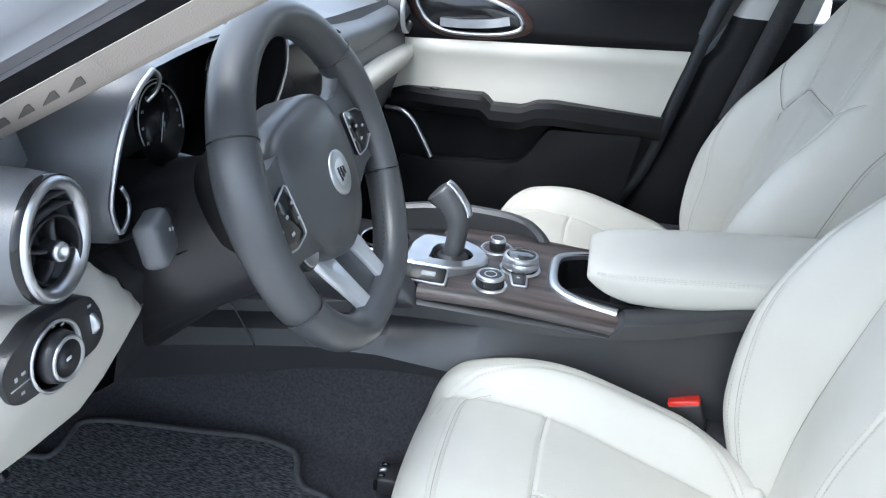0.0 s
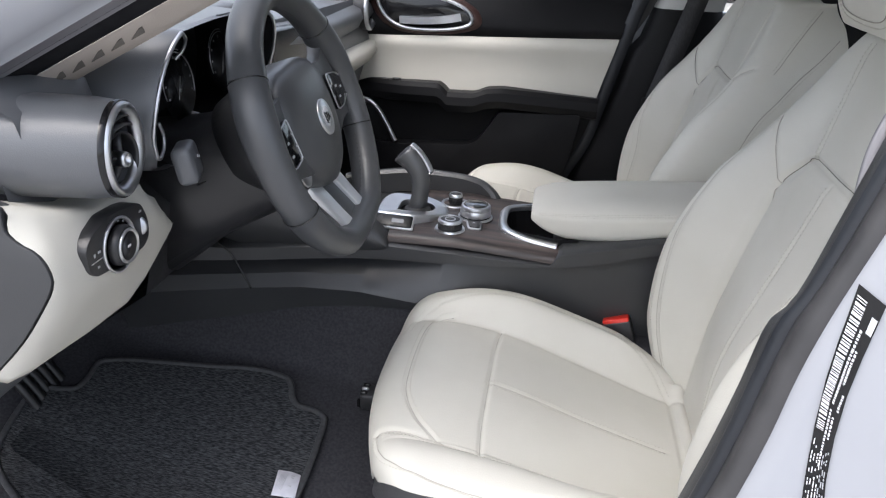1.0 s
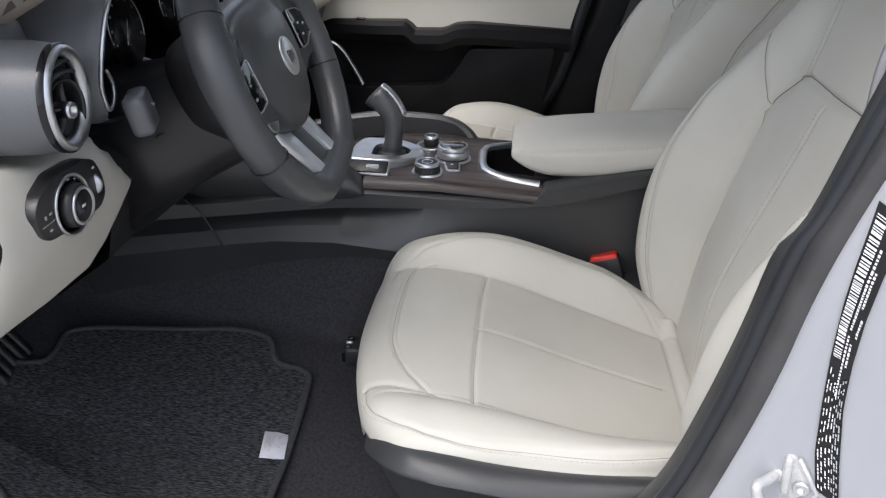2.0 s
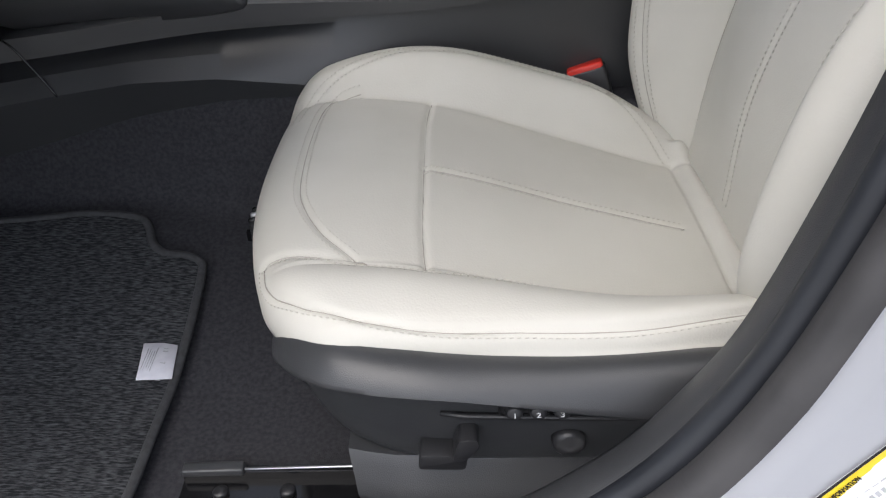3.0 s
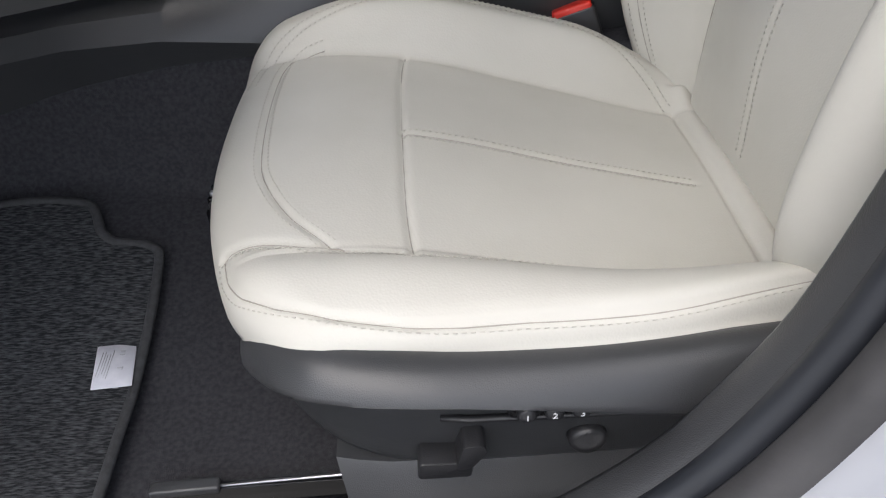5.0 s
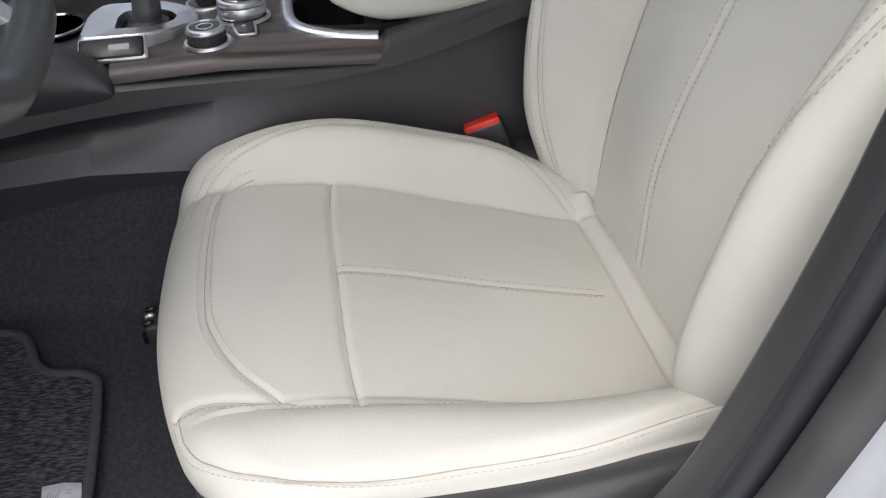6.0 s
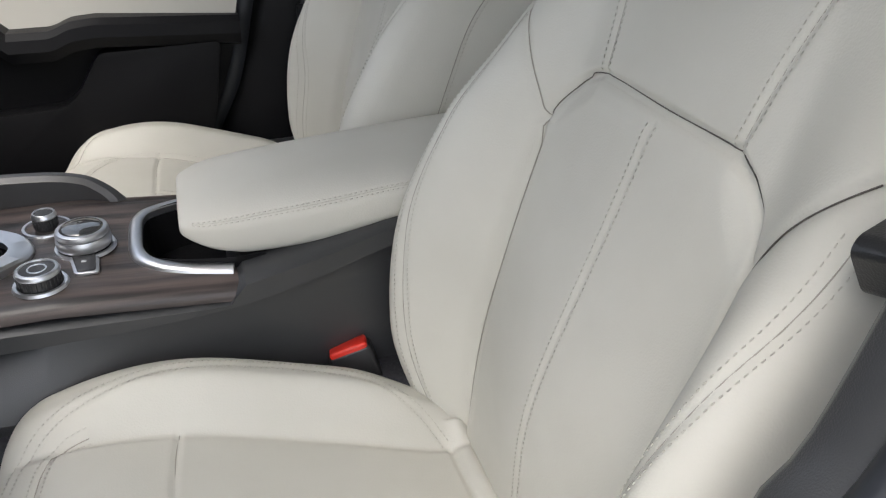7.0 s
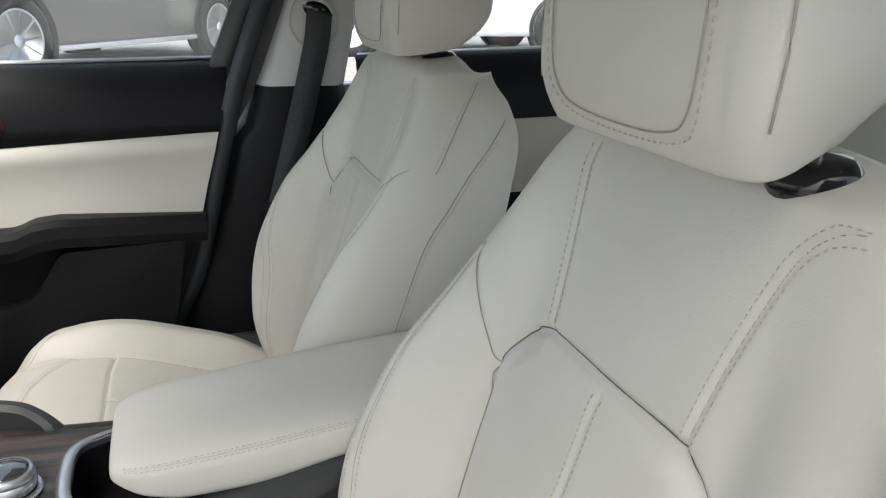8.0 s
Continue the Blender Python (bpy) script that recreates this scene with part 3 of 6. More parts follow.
def front_seat():
    seat = thing("front_seat", "cream leather front seat with stitched bolsters and black side trim", "car seat", (-0.2, SEAT_Y, 0.36), group="front seats")
    cushion = part("cushion", cushion_shape(), CREAM, seat, "cream leather cushion with raised side bolsters")
    back = part("backrest", backrest_shape(), CREAM, seat, "cream leather backrest with padded centre panel")
    s = CUSHION_SEAMS
    for i, gaps in ((1, (-0.006, 0.006)), (2, (-0.006, 0.006)), (5, (-0.005, 0.005)), (6, (-0.005,)), (4, (-0.006,))):
        for g in gaps:
            part("stitching", dashes(on_cushion(shifted(s[i][0], g))), THREAD, cushion)
    b = BACK_SEAMS
    for i, gaps in ((1, (-0.006, 0.006)), (2, (-0.006, 0.006)), (3, (-0.006, 0.006)), (6, (-0.006, 0.006)), (7, (-0.006, 0.006))):
        for g in gaps:
            part("stitching", dashes(on_back(shifted(b[i][0], g))), THREAD, back)
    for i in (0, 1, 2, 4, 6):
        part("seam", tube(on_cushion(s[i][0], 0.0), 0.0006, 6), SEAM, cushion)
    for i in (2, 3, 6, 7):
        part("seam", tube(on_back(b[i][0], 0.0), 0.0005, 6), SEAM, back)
    # Darker tubes paint extra shade into the panel outline and insert creases.
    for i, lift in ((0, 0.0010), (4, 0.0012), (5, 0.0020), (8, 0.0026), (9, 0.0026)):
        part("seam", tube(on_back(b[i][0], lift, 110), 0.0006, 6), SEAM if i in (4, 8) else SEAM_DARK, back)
    flank = spline([on_flank(x, z) for x, z in ((0.286, 1.022), (0.258, 0.990), (0.225, 0.955), (0.195, 0.915), (0.162, 0.87), (0.134, 0.80), (0.108, 0.72), (0.086, 0.64), (0.070, 0.56))], per=6)
    part("seam", tube(flank, 0.0006, 6), SEAM, back)
    part("stitching", dashes([p + V(0.004, 0, -0.004) for p in flank]), THREAD, back)
    edge = spline([on_flank(x, z) for x, z in ((0.252, 1.068), (0.230, 1.040), (0.204, 1.0), (0.190, 0.975), (0.180, 0.960))], per=6)
    part("seam", tube(edge, 0.0006, 6), SEAM, back)
    for d in (-0.004, 0.004):
        part("stitching", dashes([p + V(d, 0, -d) for p in edge]), THREAD, back)
    # shell behind
    part("rear_shell", prism(rounded([(0.13, 0.40), (0.19, 0.40), (0.255, 0.98), (0.21, 1.0)], 0.015), "y", BACK_Y - 0.19, BACK_Y + 0.19, 0.01), CREAM_SOFT, seat)
    head = part("headrest", headrest_shape(), CREAM, seat, "cream leather headrest with stitched front panel")
    front = lambda y, z: V(head_fore(z) - 0.0006 + HEAD_X[0], HEAD_Y + y, z)
    outline = [(-0.083, 1.265), (-0.086, 1.21), (-0.085, 1.150), (-0.077, 1.124), (-0.058, 1.114), (-0.02, 1.110), (0.04, 1.112), (0.068, 1.122), (0.080, 1.150), (0.084, 1.21), (0.082, 1.265)]
    panel = spline([front(y, z) for y, z in outline], per=6)
    part("seam", tube(panel, 0.0007, 6), SEAM, head)
    for s2 in (-1, 1):
        corner = [V(0.126 + HEAD_X[0], HEAD_Y - 0.004 + s2 * interp(k, [0, 0.15, 0.35, 1], [0.1180, 0.1250, 0.1285, 0.1280]), 1.101 + 0.175 * k) for k in np.linspace(0.14, 1, 20)]
        part("seam", tube(corner, 0.0008, 6), SEAM, head)
    part("stitching", dashes([front((p.y - HEAD_Y) * 1.075, p.z - 0.006 * (p.z < 1.2)) for p in panel], step=0.0066, long=0.0044, r=0.0007), THREAD, head)
    for y in (-0.072, 0.072):
        post = part("headrest_post", tube([(0.218 + HEAD_X[0] * 0.6, HEAD_Y + y, 1.05), (0.203 + HEAD_X[0] * 0.6, HEAD_Y + y, 1.16)], 0.0065, 14), CHROME, seat, "chrome headrest post")
        collar = moved(lathe([(0.0, 0.012), (0.010, 0.013), (0.022, 0.010), (0.028, 0.002), (0.027, -0.010), (0.0, -0.010)], 28), Matrix.Translation((0.215 + HEAD_X[0] * 0.6, HEAD_Y + y, 1.086)) @ Matrix.Rotation(radians(-10), 4, "Y"))
        part("post_collar", collar, GLOSS_BLACK, seat, "gloss black headrest collar")
    # outer side trim
    trim = []
    for i in range(81):
        x = -0.402 + 0.452 * (i / 80) ** 1.25
        inset = float(smooth(x, [-0.402, -0.396, -0.38, -0.36, -0.33, -0.29, -0.25, -0.20], [0.104, 0.086, 0.056, 0.032, 0.012, 0.003, 0.0, 0.0]))
        top = float(smooth(x, [-0.402, -0.395, -0.38, -0.36, -0.33, -0.29, -0.214, -0.135, 0.05], [0.500, 0.518, 0.536, 0.547, 0.554, 0.552, 0.544, 0.540, 0.545]))
        mid = float(smooth(x, [-0.402, -0.38, -0.36, -0.32, -0.267, -0.20, -0.136, -0.08, 0.05], [0.488, 0.512, 0.522, 0.531, 0.530, 0.520, 0.507, 0.497, 0.475]))
        low = float(smooth(x, [-0.402, -0.385, -0.36, -0.33, -0.29, -0.22, 0.05], [0.468, 0.450, 0.430, 0.414, 0.400, 0.391, 0.386]))
        c = min(mid, top - 0.006)
        d, e = top - c, c - low
        prof = [(-0.195, low), (-0.214, low), (-0.220, low + 0.03 * e), (-0.225, low + 0.12 * e), (-0.233, low + 0.36 * e), (-0.242, low + 0.62 * e), (-0.2535, low + 0.86 * e), (-0.261, low + 0.94 * e), (-0.2695, low + 0.985 * e), (-0.2745, c + 0.03 * d), (-0.2765, c + 0.14 * d), (-0.2750, c + 0.30 * d), (-0.269, c + 0.58 * d), (-0.262, c + 0.82 * d), (-0.255, c + 0.95 * d), (-0.246, top), (-0.235, top - 0.004), (-0.205, top - 0.03)]
        trim.append([V(x, SEAT_Y + a + inset, b) for a, b in prof])
    base = part("side_trim", loft(trim), BLACK_SOFT, seat, "grained black plastic seat side trim", sharp=60)
    inner = [[V(x, SEAT_Y - a * 0.96, b) for a, b in ((-0.215, 0.385), (-0.255, 0.39), (-0.262, 0.43), (-0.250, 0.452), (-0.215, 0.45))] for x in (-0.38, -0.2, 0.05)]
    part("inner_trim", loft(inner), BLACK_SOFT, seat, sharp=40)
    lower = []
    for i in range(25):
        x = -0.346 + 0.394 * i / 24
        cut_in = 0.010 * max(0.0, 1 - i / 4) ** 2
        lower.append([V(x + 0.012 * (0.43 - b) / 0.06 * (i < 3), SEAT_Y + a + cut_in, b) for a, b in ((-0.205, 0.360), (-0.236, 0.358), (-0.242, 0.361), (-0.2425, 0.368), (-0.234, 0.380), (-0.226, 0.396), (-0.220, 0.404), (-0.200, 0.404))])
    part("lower_skirt", loft(lower), BLACK_SOFT, seat, "grained grey-black lower skirt", sharp=50)
    y0 = SEAT_Y - 0.260
    for i in range(3):
        x = -0.198 + 0.018 * i
        m = Matrix.Translation((x, y0 - 0.0015, 0.505)) @ Matrix.Rotation(radians(90), 4, "X")
        b0 = part("memory_button", moved(lathe([(0.0, 0.007), (0.005, 0.007), (0.0064, 0.0055), (0.0070, 0.0), (0.0, -0.004)], 24), m), BLACK_HARD, seat)
        digit("123"[i], V(x, y0 - 0.0087, 0.5026), 0.0075, b0)
    part("button_plate", moved(rbox((0.060, 0.009, 0.018), 0.004), Matrix.Translation((-0.180, y0 + 0.002, 0.505))), GLOSS_BLACK, seat)
    part("trim_groove", sweep([V(-0.255, y0 + 0.013, 0.4865), V(-0.235, y0 + 0.0095, 0.486), V(-0.15, y0 + 0.0085, 0.482), V(0.04, y0 + 0.0085, 0.474)], [(-0.0030, -0.0016), (0.0018, -0.0016), (0.0018, 0.0016), (-0.0030, 0.0016)]), BLACK_HARD, seat)
    sw = prism(rounded([(-0.276, 0.423), (-0.236, 0.421), (-0.234, 0.438), (-0.274, 0.441)], 0.004), "y", y0 + 0.008, y0 + 0.030, 0.003)
    part("slide_switch", sw, BLACK_HARD, seat, "flat seat slide switch", sharp=40)
    sw = prism(rounded([(-0.247, 0.440), (-0.236, 0.441), (-0.224, 0.457), (-0.227, 0.466), (-0.241, 0.465)], 0.004), "y", y0 + 0.002, y0 + 0.026, 0.003)
    part("recline_switch", sw, BLACK_HARD, seat, "upright backrest switch", sharp=40)
    m = Matrix.Translation((-0.150, y0 + 0.021, 0.441)) @ Matrix.Rotation(radians(90), 4, "X") @ Matrix.Scale(0.74, 4)
    part("lumbar_knob", moved(lathe([(0.0, 0.010), (0.014, 0.010), (0.0185, 0.006), (0.020, -0.004), (0.0, -0.004)], 30), m), BLACK_HARD, seat, "round lumbar control")
    part("seat_pan", moved(rbox((0.32, 0.40, 0.07), 0.01), Matrix.Translation((-0.14, SEAT_Y, 0.43))), BLACK_HARD, seat)
    for y, rz in ((SEAT_Y - 0.222, 0.366), (SEAT_Y + 0.145, 0.412)):
        rail = part("seat_rail", sweep([V(-0.50, y, rz), V(0.12, y, rz - 0.01)], [(-0.022, -0.012), (0.022, -0.012), (0.022, 0.004), (0.016, 0.004), (0.016, -0.006), (-0.016, -0.006), (-0.016, 0.004), (-0.022, 0.004)]), GLOSS_BLACK, seat, "black steel seat rail", sharp=30)
        part("rail_edge", moved(rbox((0.34, 0.003, 0.0022), 0.0008, 1), Matrix.Translation((-0.275, y + 0.0195, rz + 0.004))), SATIN, rail, "bright worn rail edge")
        part("rail_cap", moved(rbox((0.058, 0.012, 0.009), 0.002, 2), Matrix.Translation((-0.471, y + 0.020, rz + 0.004))), BLACK_SOFT, rail, "plastic rail cap")
        for x in (-0.462, -0.40):
            part("rail_bolt", moved(lathe([(0.0, 0.004), (0.006, 0.004), (0.0075, 0.002), (0.0075, -0.002)], 12), Matrix.Translation((x, y, rz - 0.005))), BLACK_HARD, rail)
        if y > SEAT_Y:
            plug = part("rail_end", moved(rbox((0.030, 0.040, 0.030), 0.004), Matrix.Translation((-0.478, y - 0.01, rz + 0.006))), BLACK_HARD, rail, "black wiring connector")
            for k in range(3):
                part("connector_clip", moved(rbox((0.012, 0.006, 0.010), 0.002, 1), Matrix.Translation((-0.488, y - 0.022 + 0.012 * k, rz + 0.020))), SATIN if k == 1 else GLOSS_BLACK, plug)
    return seat


def digit(text, at, size, parent, mat=None, rot=(90, 0, 0), name="digit", label="", align="CENTER"):
    """Lettering as a mesh, standing on a surface."""
    cu = bpy.data.curves.new(name, "FONT")
    cu.body, cu.size, cu.extrude, cu.align_x = text, size, 0.0003, align
    tmp = bpy.data.objects.new(name, cu)
    scene.collection.objects.link(tmp)
    bpy.context.view_layer.update()
    me = bpy.data.meshes.new_from_object(tmp.evaluated_get(bpy.context.evaluated_depsgraph_get()))
    bpy.data.objects.remove(tmp)
    me.transform(pose(*at, *rot))
    me.materials.clear()
    me.materials.append(mat or WHITE_PRINT)
    ob = new(name, me)
    ob.parent = parent
    if parent.type == "EMPTY":
        ob.matrix_parent_inverse = Matrix.Translation(parent.location).inverted()
    if label:
        tagged(ob, label)
    return ob


driver_seat = front_seat()
NEAR_CUT[:] = [0.0, 0.97]
HEAD_X[:], FRONT[0] = [0.036, 0.012], 0.024
REAR_X = [x + 0.016 for x in REAR_X]
BACK_Y = HEAD_Y = -0.360
passenger_seat = front_seat()
passenger_seat.matrix_basis = Matrix.Translation((-0.016, 0, 0)) @ Matrix.Diagonal((1, -1, 1, 1)) @ Matrix.Translation(passenger_seat.location)


# ---- floor and footwell ----
floor = thing("floor", "black carpeted car floor", "floor", (0, 0, 0.3), kind="structure")
xs, ys = np.linspace(-1.45, 1.3, 90), np.linspace(-0.70, 0.72, 70)
FX, FY = np.meshgrid(xs, ys, indexing="ij")


def floor_z(x, y):
    z = np.interp(x, [-1.45, -1.20, -1.0, -0.75, -0.6, -0.45, 1.3], [0.60, 0.48, 0.395, 0.372, 0.366, 0.350, 0.350])
    rise = np.clip(0.47 - np.abs(y), 0, 0.25) * np.interp(x, [-1.2, -0.9, -0.5, -0.3], [0.24, 0.24, 0.22, 0.05])
    tunnel = np.clip((0.195 - np.abs(y)) / 0.05, 0, 1)
    return z + rise + 0.16 * tunnel * tunnel * (3 - 2 * tunnel)


part("carpet", sheet(FX, FY, floor_z(FX, FY)), CARPET, floor, "black carpet")
part("floor_pan", moved(rbox((2.8, 1.5, 0.05), 0.005), Matrix.Translation((-0.07, 0, 0.20))), BLACK_HARD, floor)


def floor_mat():
    mat = thing("floor_mat", "black pile car floor mat with bound edge", "floor mat", (-0.75, -0.42, 0.39))
    outline = [(-0.575, -0.655), (-0.552, -0.640), (-0.542, -0.61), (-0.541, -0.50), (-0.538, -0.40), (-0.540, -0.318), (-0.546, -0.300), (-0.565, -0.292), (-0.590, -0.290), (-0.604, -0.280), (-0.610, -0.270), (-0.620, -0.246), (-0.638, -0.233), (-0.70, -0.228),
               (-0.80, -0.245), (-0.90, -0.262), (-0.935, -0.272), (-0.955, -0.285), (-0.955, -0.320), (-0.962, -0.345), (-0.985, -0.352), (-1.01, -0.36), (-1.02, -0.40), (-1.0, -0.50), (-0.90, -0.58), (-0.80, -0.64)]
    pts = [(p.x, p.y) for p in spline([(a, b, 0) for a, b in outline], closed=True, per=4)]
    def level(x, y):
        return float(floor_z(x, y)) + 0.013
    top = [V(x, y, level(x, y)) for x, y in pts]
    c = (-0.76, -0.43)
    rings = [[V(c[0] + (x - c[0]) * k, c[1] + (y - c[1]) * k, level(c[0] + (x - c[0]) * k, c[1] + (y - c[1]) * k) - dz) for x, y in pts] for k, dz in ((1, 0.008), (1, 0.001), (0.985, 0), (0.9, 0), (0.75, 0), (0.5, 0), (0.25, 0), (0.05, 0))]
    part("mat_surface", loft(rings), MAT_PILE, mat, "ribbed black pile")
    part("binding", tube(top, 0.0055, 8, closed=True, flat=0.7), BINDING, mat, "grey stitched edge binding")
    tag = part("care_label", moved(rbox((0.036, 0.053, 0.0012), 0.0005, 1), Matrix.Translation((-0.5605, -0.442, level(-0.5605, -0.442) + 0.004)) @ Euler((radians(3.5), radians(7), radians(8))).to_matrix().to_4x4()), LABEL_CLOTH, mat, "white printed cloth label")
    tilt = Euler((radians(3.5), radians(7), 0)).to_matrix().to_4x4()
    def mark(x, y, w, l):
        x, y = x - 0.007, y - 0.017
        part("print", moved(rbox((w, l, 0.0008), 0.0003, 1), Matrix.Translation((x, y, level(x, y) + 0.0049)) @ tilt), GREY_PRINT, tag)
    for y in (-0.410, -0.4135, -0.428, -0.4325, -0.446, -0.4485):
        mark(-0.548, y, 0.0050, 0.0011)
    for y in (-0.428, -0.4325):
        mark(-0.5455, y, 0.0009, 0.004)
    mark(-0.548, -0.4385, 0.0060, 0.0009)
    for i in range(5):
        mark(-0.5575 - 0.0024 * i, -0.424 - 0.002 * (i % 2), 0.0007, 0.034 - 0.005 * (i % 3))
    return mat


floor_mat()

dead = thing("foot_rest", "ribbed black rubber foot rest in the footwell", "foot rest", (-1.0, -0.38, 0.42))
for i in range(5):
    part("rib", sweep(spline([(-0.985, -0.315 - 0.018 * i, 0.395), (-1.02, -0.320 - 0.018 * i, 0.46), (-1.09, -0.33 - 0.018 * i, 0.56)], per=4), [(-0.006, 0), (0.006, 0), (0.004, 0.012), (-0.004, 0.012)], up=(0, -1, 0.01)), BLACK_HARD, dead)

# ---- driver's door opening: sill, pillars ----
body = thing("car_body", "white painted car body shell with open driver's door", "car", (0, 0, 0.2), kind="structure")
EDGE = [(-0.62, 0.375), (-0.42, 0.376), (-0.30, 0.390), (-0.235, 0.410), (-0.189, 0.436), (-0.121, 0.496), (-0.077, 0.562), (-0.052, 0.615), (-0.028, 0.705), (-0.010, 0.79), (0.002, 0.862), (0.018, 0.885), (0.028, 0.915), (0.041, 0.971), (0.058, 1.044), (0.085, 1.16), (0.12, 1.30), (0.16, 1.42)]
OUTER = [(-0.50, 0.41), (-0.30, 0.425), (-0.20, 0.445), (-0.13, 0.482), (-0.095, 0.518), (-0.074, 0.552), (-0.054, 0.595), (-0.040, 0.635), (-0.018, 0.722), (-0.004, 0.79), (0.006, 0.857), (0.020, 0.92), (0.042, 0.997), (0.062, 1.07), (0.092, 1.18), (0.125, 1.30), (0.16, 1.42)]


def ribbon(lines, n=90):
    """A sheet across several long lines."""
    rows = [resample(spline(l, per=6), n) for l in lines]
    return loft([[r[i] for r in rows] for i in range(n)], closed=False)


edge3 = [V(x, -0.66, z) for x, z in EDGE]
out3 = [V(x, -0.74, z) for x, z in OUTER]
def between(k, dx=0.0, dy=0.0, dz=0.0):
    a, b = resample(spline(edge3, per=6), 90), resample(spline(out3, per=6), 90)
    return [p.lerp(q, k) + V(dx, dy, dz) for p, q in zip(a, b)]
rows = [between(0.0, 0.03, 0.004), between(0.0, 0.012, -0.001), between(0.0), between(0.06, -0.004), between(0.30, -0.004), between(0.39, 0.002)]
part("pillar_trim", loft([[r[i] for r in rows] for i in range(90)], closed=False), BLACK_SOFT, body, "grained black pillar trim")
rows = [between(0.375, 0.006), between(0.39, -0.004), between(0.44, -0.011), between(0.51, -0.013), between(0.60, -0.011), between(0.64, -0.004), between(0.655, 0.004)]
part("door_seal", loft([[r[i] for r in rows] for i in range(90)], closed=False), RUBBER_SHINY, body, "smooth black rubber door seal")
rows = [between(0.645, 0.006), between(0.665, -0.003), between(0.72, -0.009), between(0.90, -0.010), between(0.98, -0.004), between(1.0, 0.006)]
part("seal_flange", loft([[r[i] for r in rows] for i in range(90)], closed=False), RUBBER, body, "grey rubber seal flange")
rows = [between(0.99, 0.004, 0.004, 0), between(1.0, 0.004, -0.004, 0), between(1.0, 0.020, -0.010, 0), between(1.0, 0.055, -0.018, 0), between(1.0, 0.085, -0.040, 0), between(1.0, 0.12, -0.085, 0), between(1.0, 0.20, -0.12, 0), between(1.0, 0.40, -0.13, 0)]
part("pillar_panel", loft([[r[i] for r in rows] for i in range(90)], closed=False), PAINT, body, "white painted door pillar, shade in its colour")


# ---- centre console ----
console = thing("centre_console", "black centre console with dark wood trim", "console", (-0.3, 0, 0.45))
CW = 0.135


def console_top(x):
    return interp(x, [-0.75, -0.60, -0.48, -0.36, -0.18, 0.0, 0.25], [0.64, 0.668, 0.686, 0.688, 0.676, 0.690, 0.705])


rings = []
for i in range(140):
    x = -0.95 + 1.25 * i / 139
    t = interp(x, [-0.95, -0.75, -0.60, -0.48, -0.195, -0.178, -0.015, 0.1, 0.3], [0.645, 0.650, 0.658, 0.668, 0.660, 0.682, 0.712, 0.728, 0.740])
    b = interp(x, [-0.95, -0.72, -0.62, -0.52, -0.42, -0.30, -0.1, 0.3], [0.548, 0.576, 0.584, 0.580, 0.562, 0.525, 0.47, 0.44])
    w = float(smooth(x, [-0.95, -0.72, -0.5, -0.2, -0.1, 0.0, 0.3], [0.20, 0.172, 0.137, 0.131, 0.122, 0.106, 0.098]))
    wl = interp(x, [-0.95, -0.72, -0.5, -0.38, -0.2, 0.3], [0.220, 0.194, 0.164, 0.145, 0.100, 0.080])
    ledge = float(smooth(x, [-0.95, -0.48, -0.30, -0.19, -0.015, 0.1, 0.3], [0.613, 0.641, 0.645, 0.653, 0.687, 0.704, 0.716]))
    prof = [(-wl + 0.04, b - 0.10), (-wl + 0.004, b - 0.004), (-wl, b + 0.004), (-(wl * 0.6 + w * 0.4) + 0.004, b + 0.5 * (ledge - b)), (-w + 0.022, ledge - 0.014), (-w + 0.022, ledge - 0.003), (-w - 0.001, ledge), (-w - 0.002, t - 0.004), (-w + 0.004, t), (-0.090, t), (-0.088, t - (0.055 if -0.287 < x < -0.19 else 0.0))]
    rings.append([V(x, a, z) for a, z in prof] + [V(x, -a, z) for a, z in prof[::-1]])
part("console_body", loft(rings), BLACK_SOFT, console, "grained black console side panels", sharp=35)
# wood panel with a rolled near edge
rows = []
for x in np.linspace(-0.478, -0.183, 40):
    t = console_top(x)
    gap = 0.0 if x < -0.284 else float(smooth(x, [-0.284, -0.280, -0.268, -0.235, -0.183], [0.0, 0.045, 0.066, 0.080, 0.090]))
    rows.append([V(x, y, t + dz) for y, dz in ((-0.130, -0.017), (-0.130, -0.012), (-0.127, -0.006), (-0.118, -0.002), (-0.10, 0.0), (-gap - 0.001, 0.001), (gap * 0.85 + 0.001, 0.001), (0.095, 0.0), (0.110, -0.001), (0.114, -0.03))])
verts, faces = loft(rows, closed=False)
faces = [f for f in faces if not (min(verts[i].x for i in f) > -0.2845 and all(abs(verts[i].y) < 0.0925 for i in f) and min(verts[i].y for i in f) < 0 < max(verts[i].y for i in f))]
part("wood_panel", (verts, faces), WOOD, console, "dark open-pore wood veneer")
# raised far rim
rim = spline([(-0.62, 0.118, 0.700), (-0.50, 0.120, 0.722), (-0.40, 0.120, 0.722), (-0.350, 0.118, 0.715), (-0.325, 0.112, 0.703), (-0.308, 0.102, 0.688), (-0.300, 0.090, 0.668)], per=6)
part("side_rim", sweep(rim, [(-0.012, -0.045), (0.010, -0.045), (0.010, -0.006), (0.004, 0.0), (-0.006, 0.0), (-0.012, -0.006)]), BLACK_SOFT, console, "raised black rim", sharp=40)
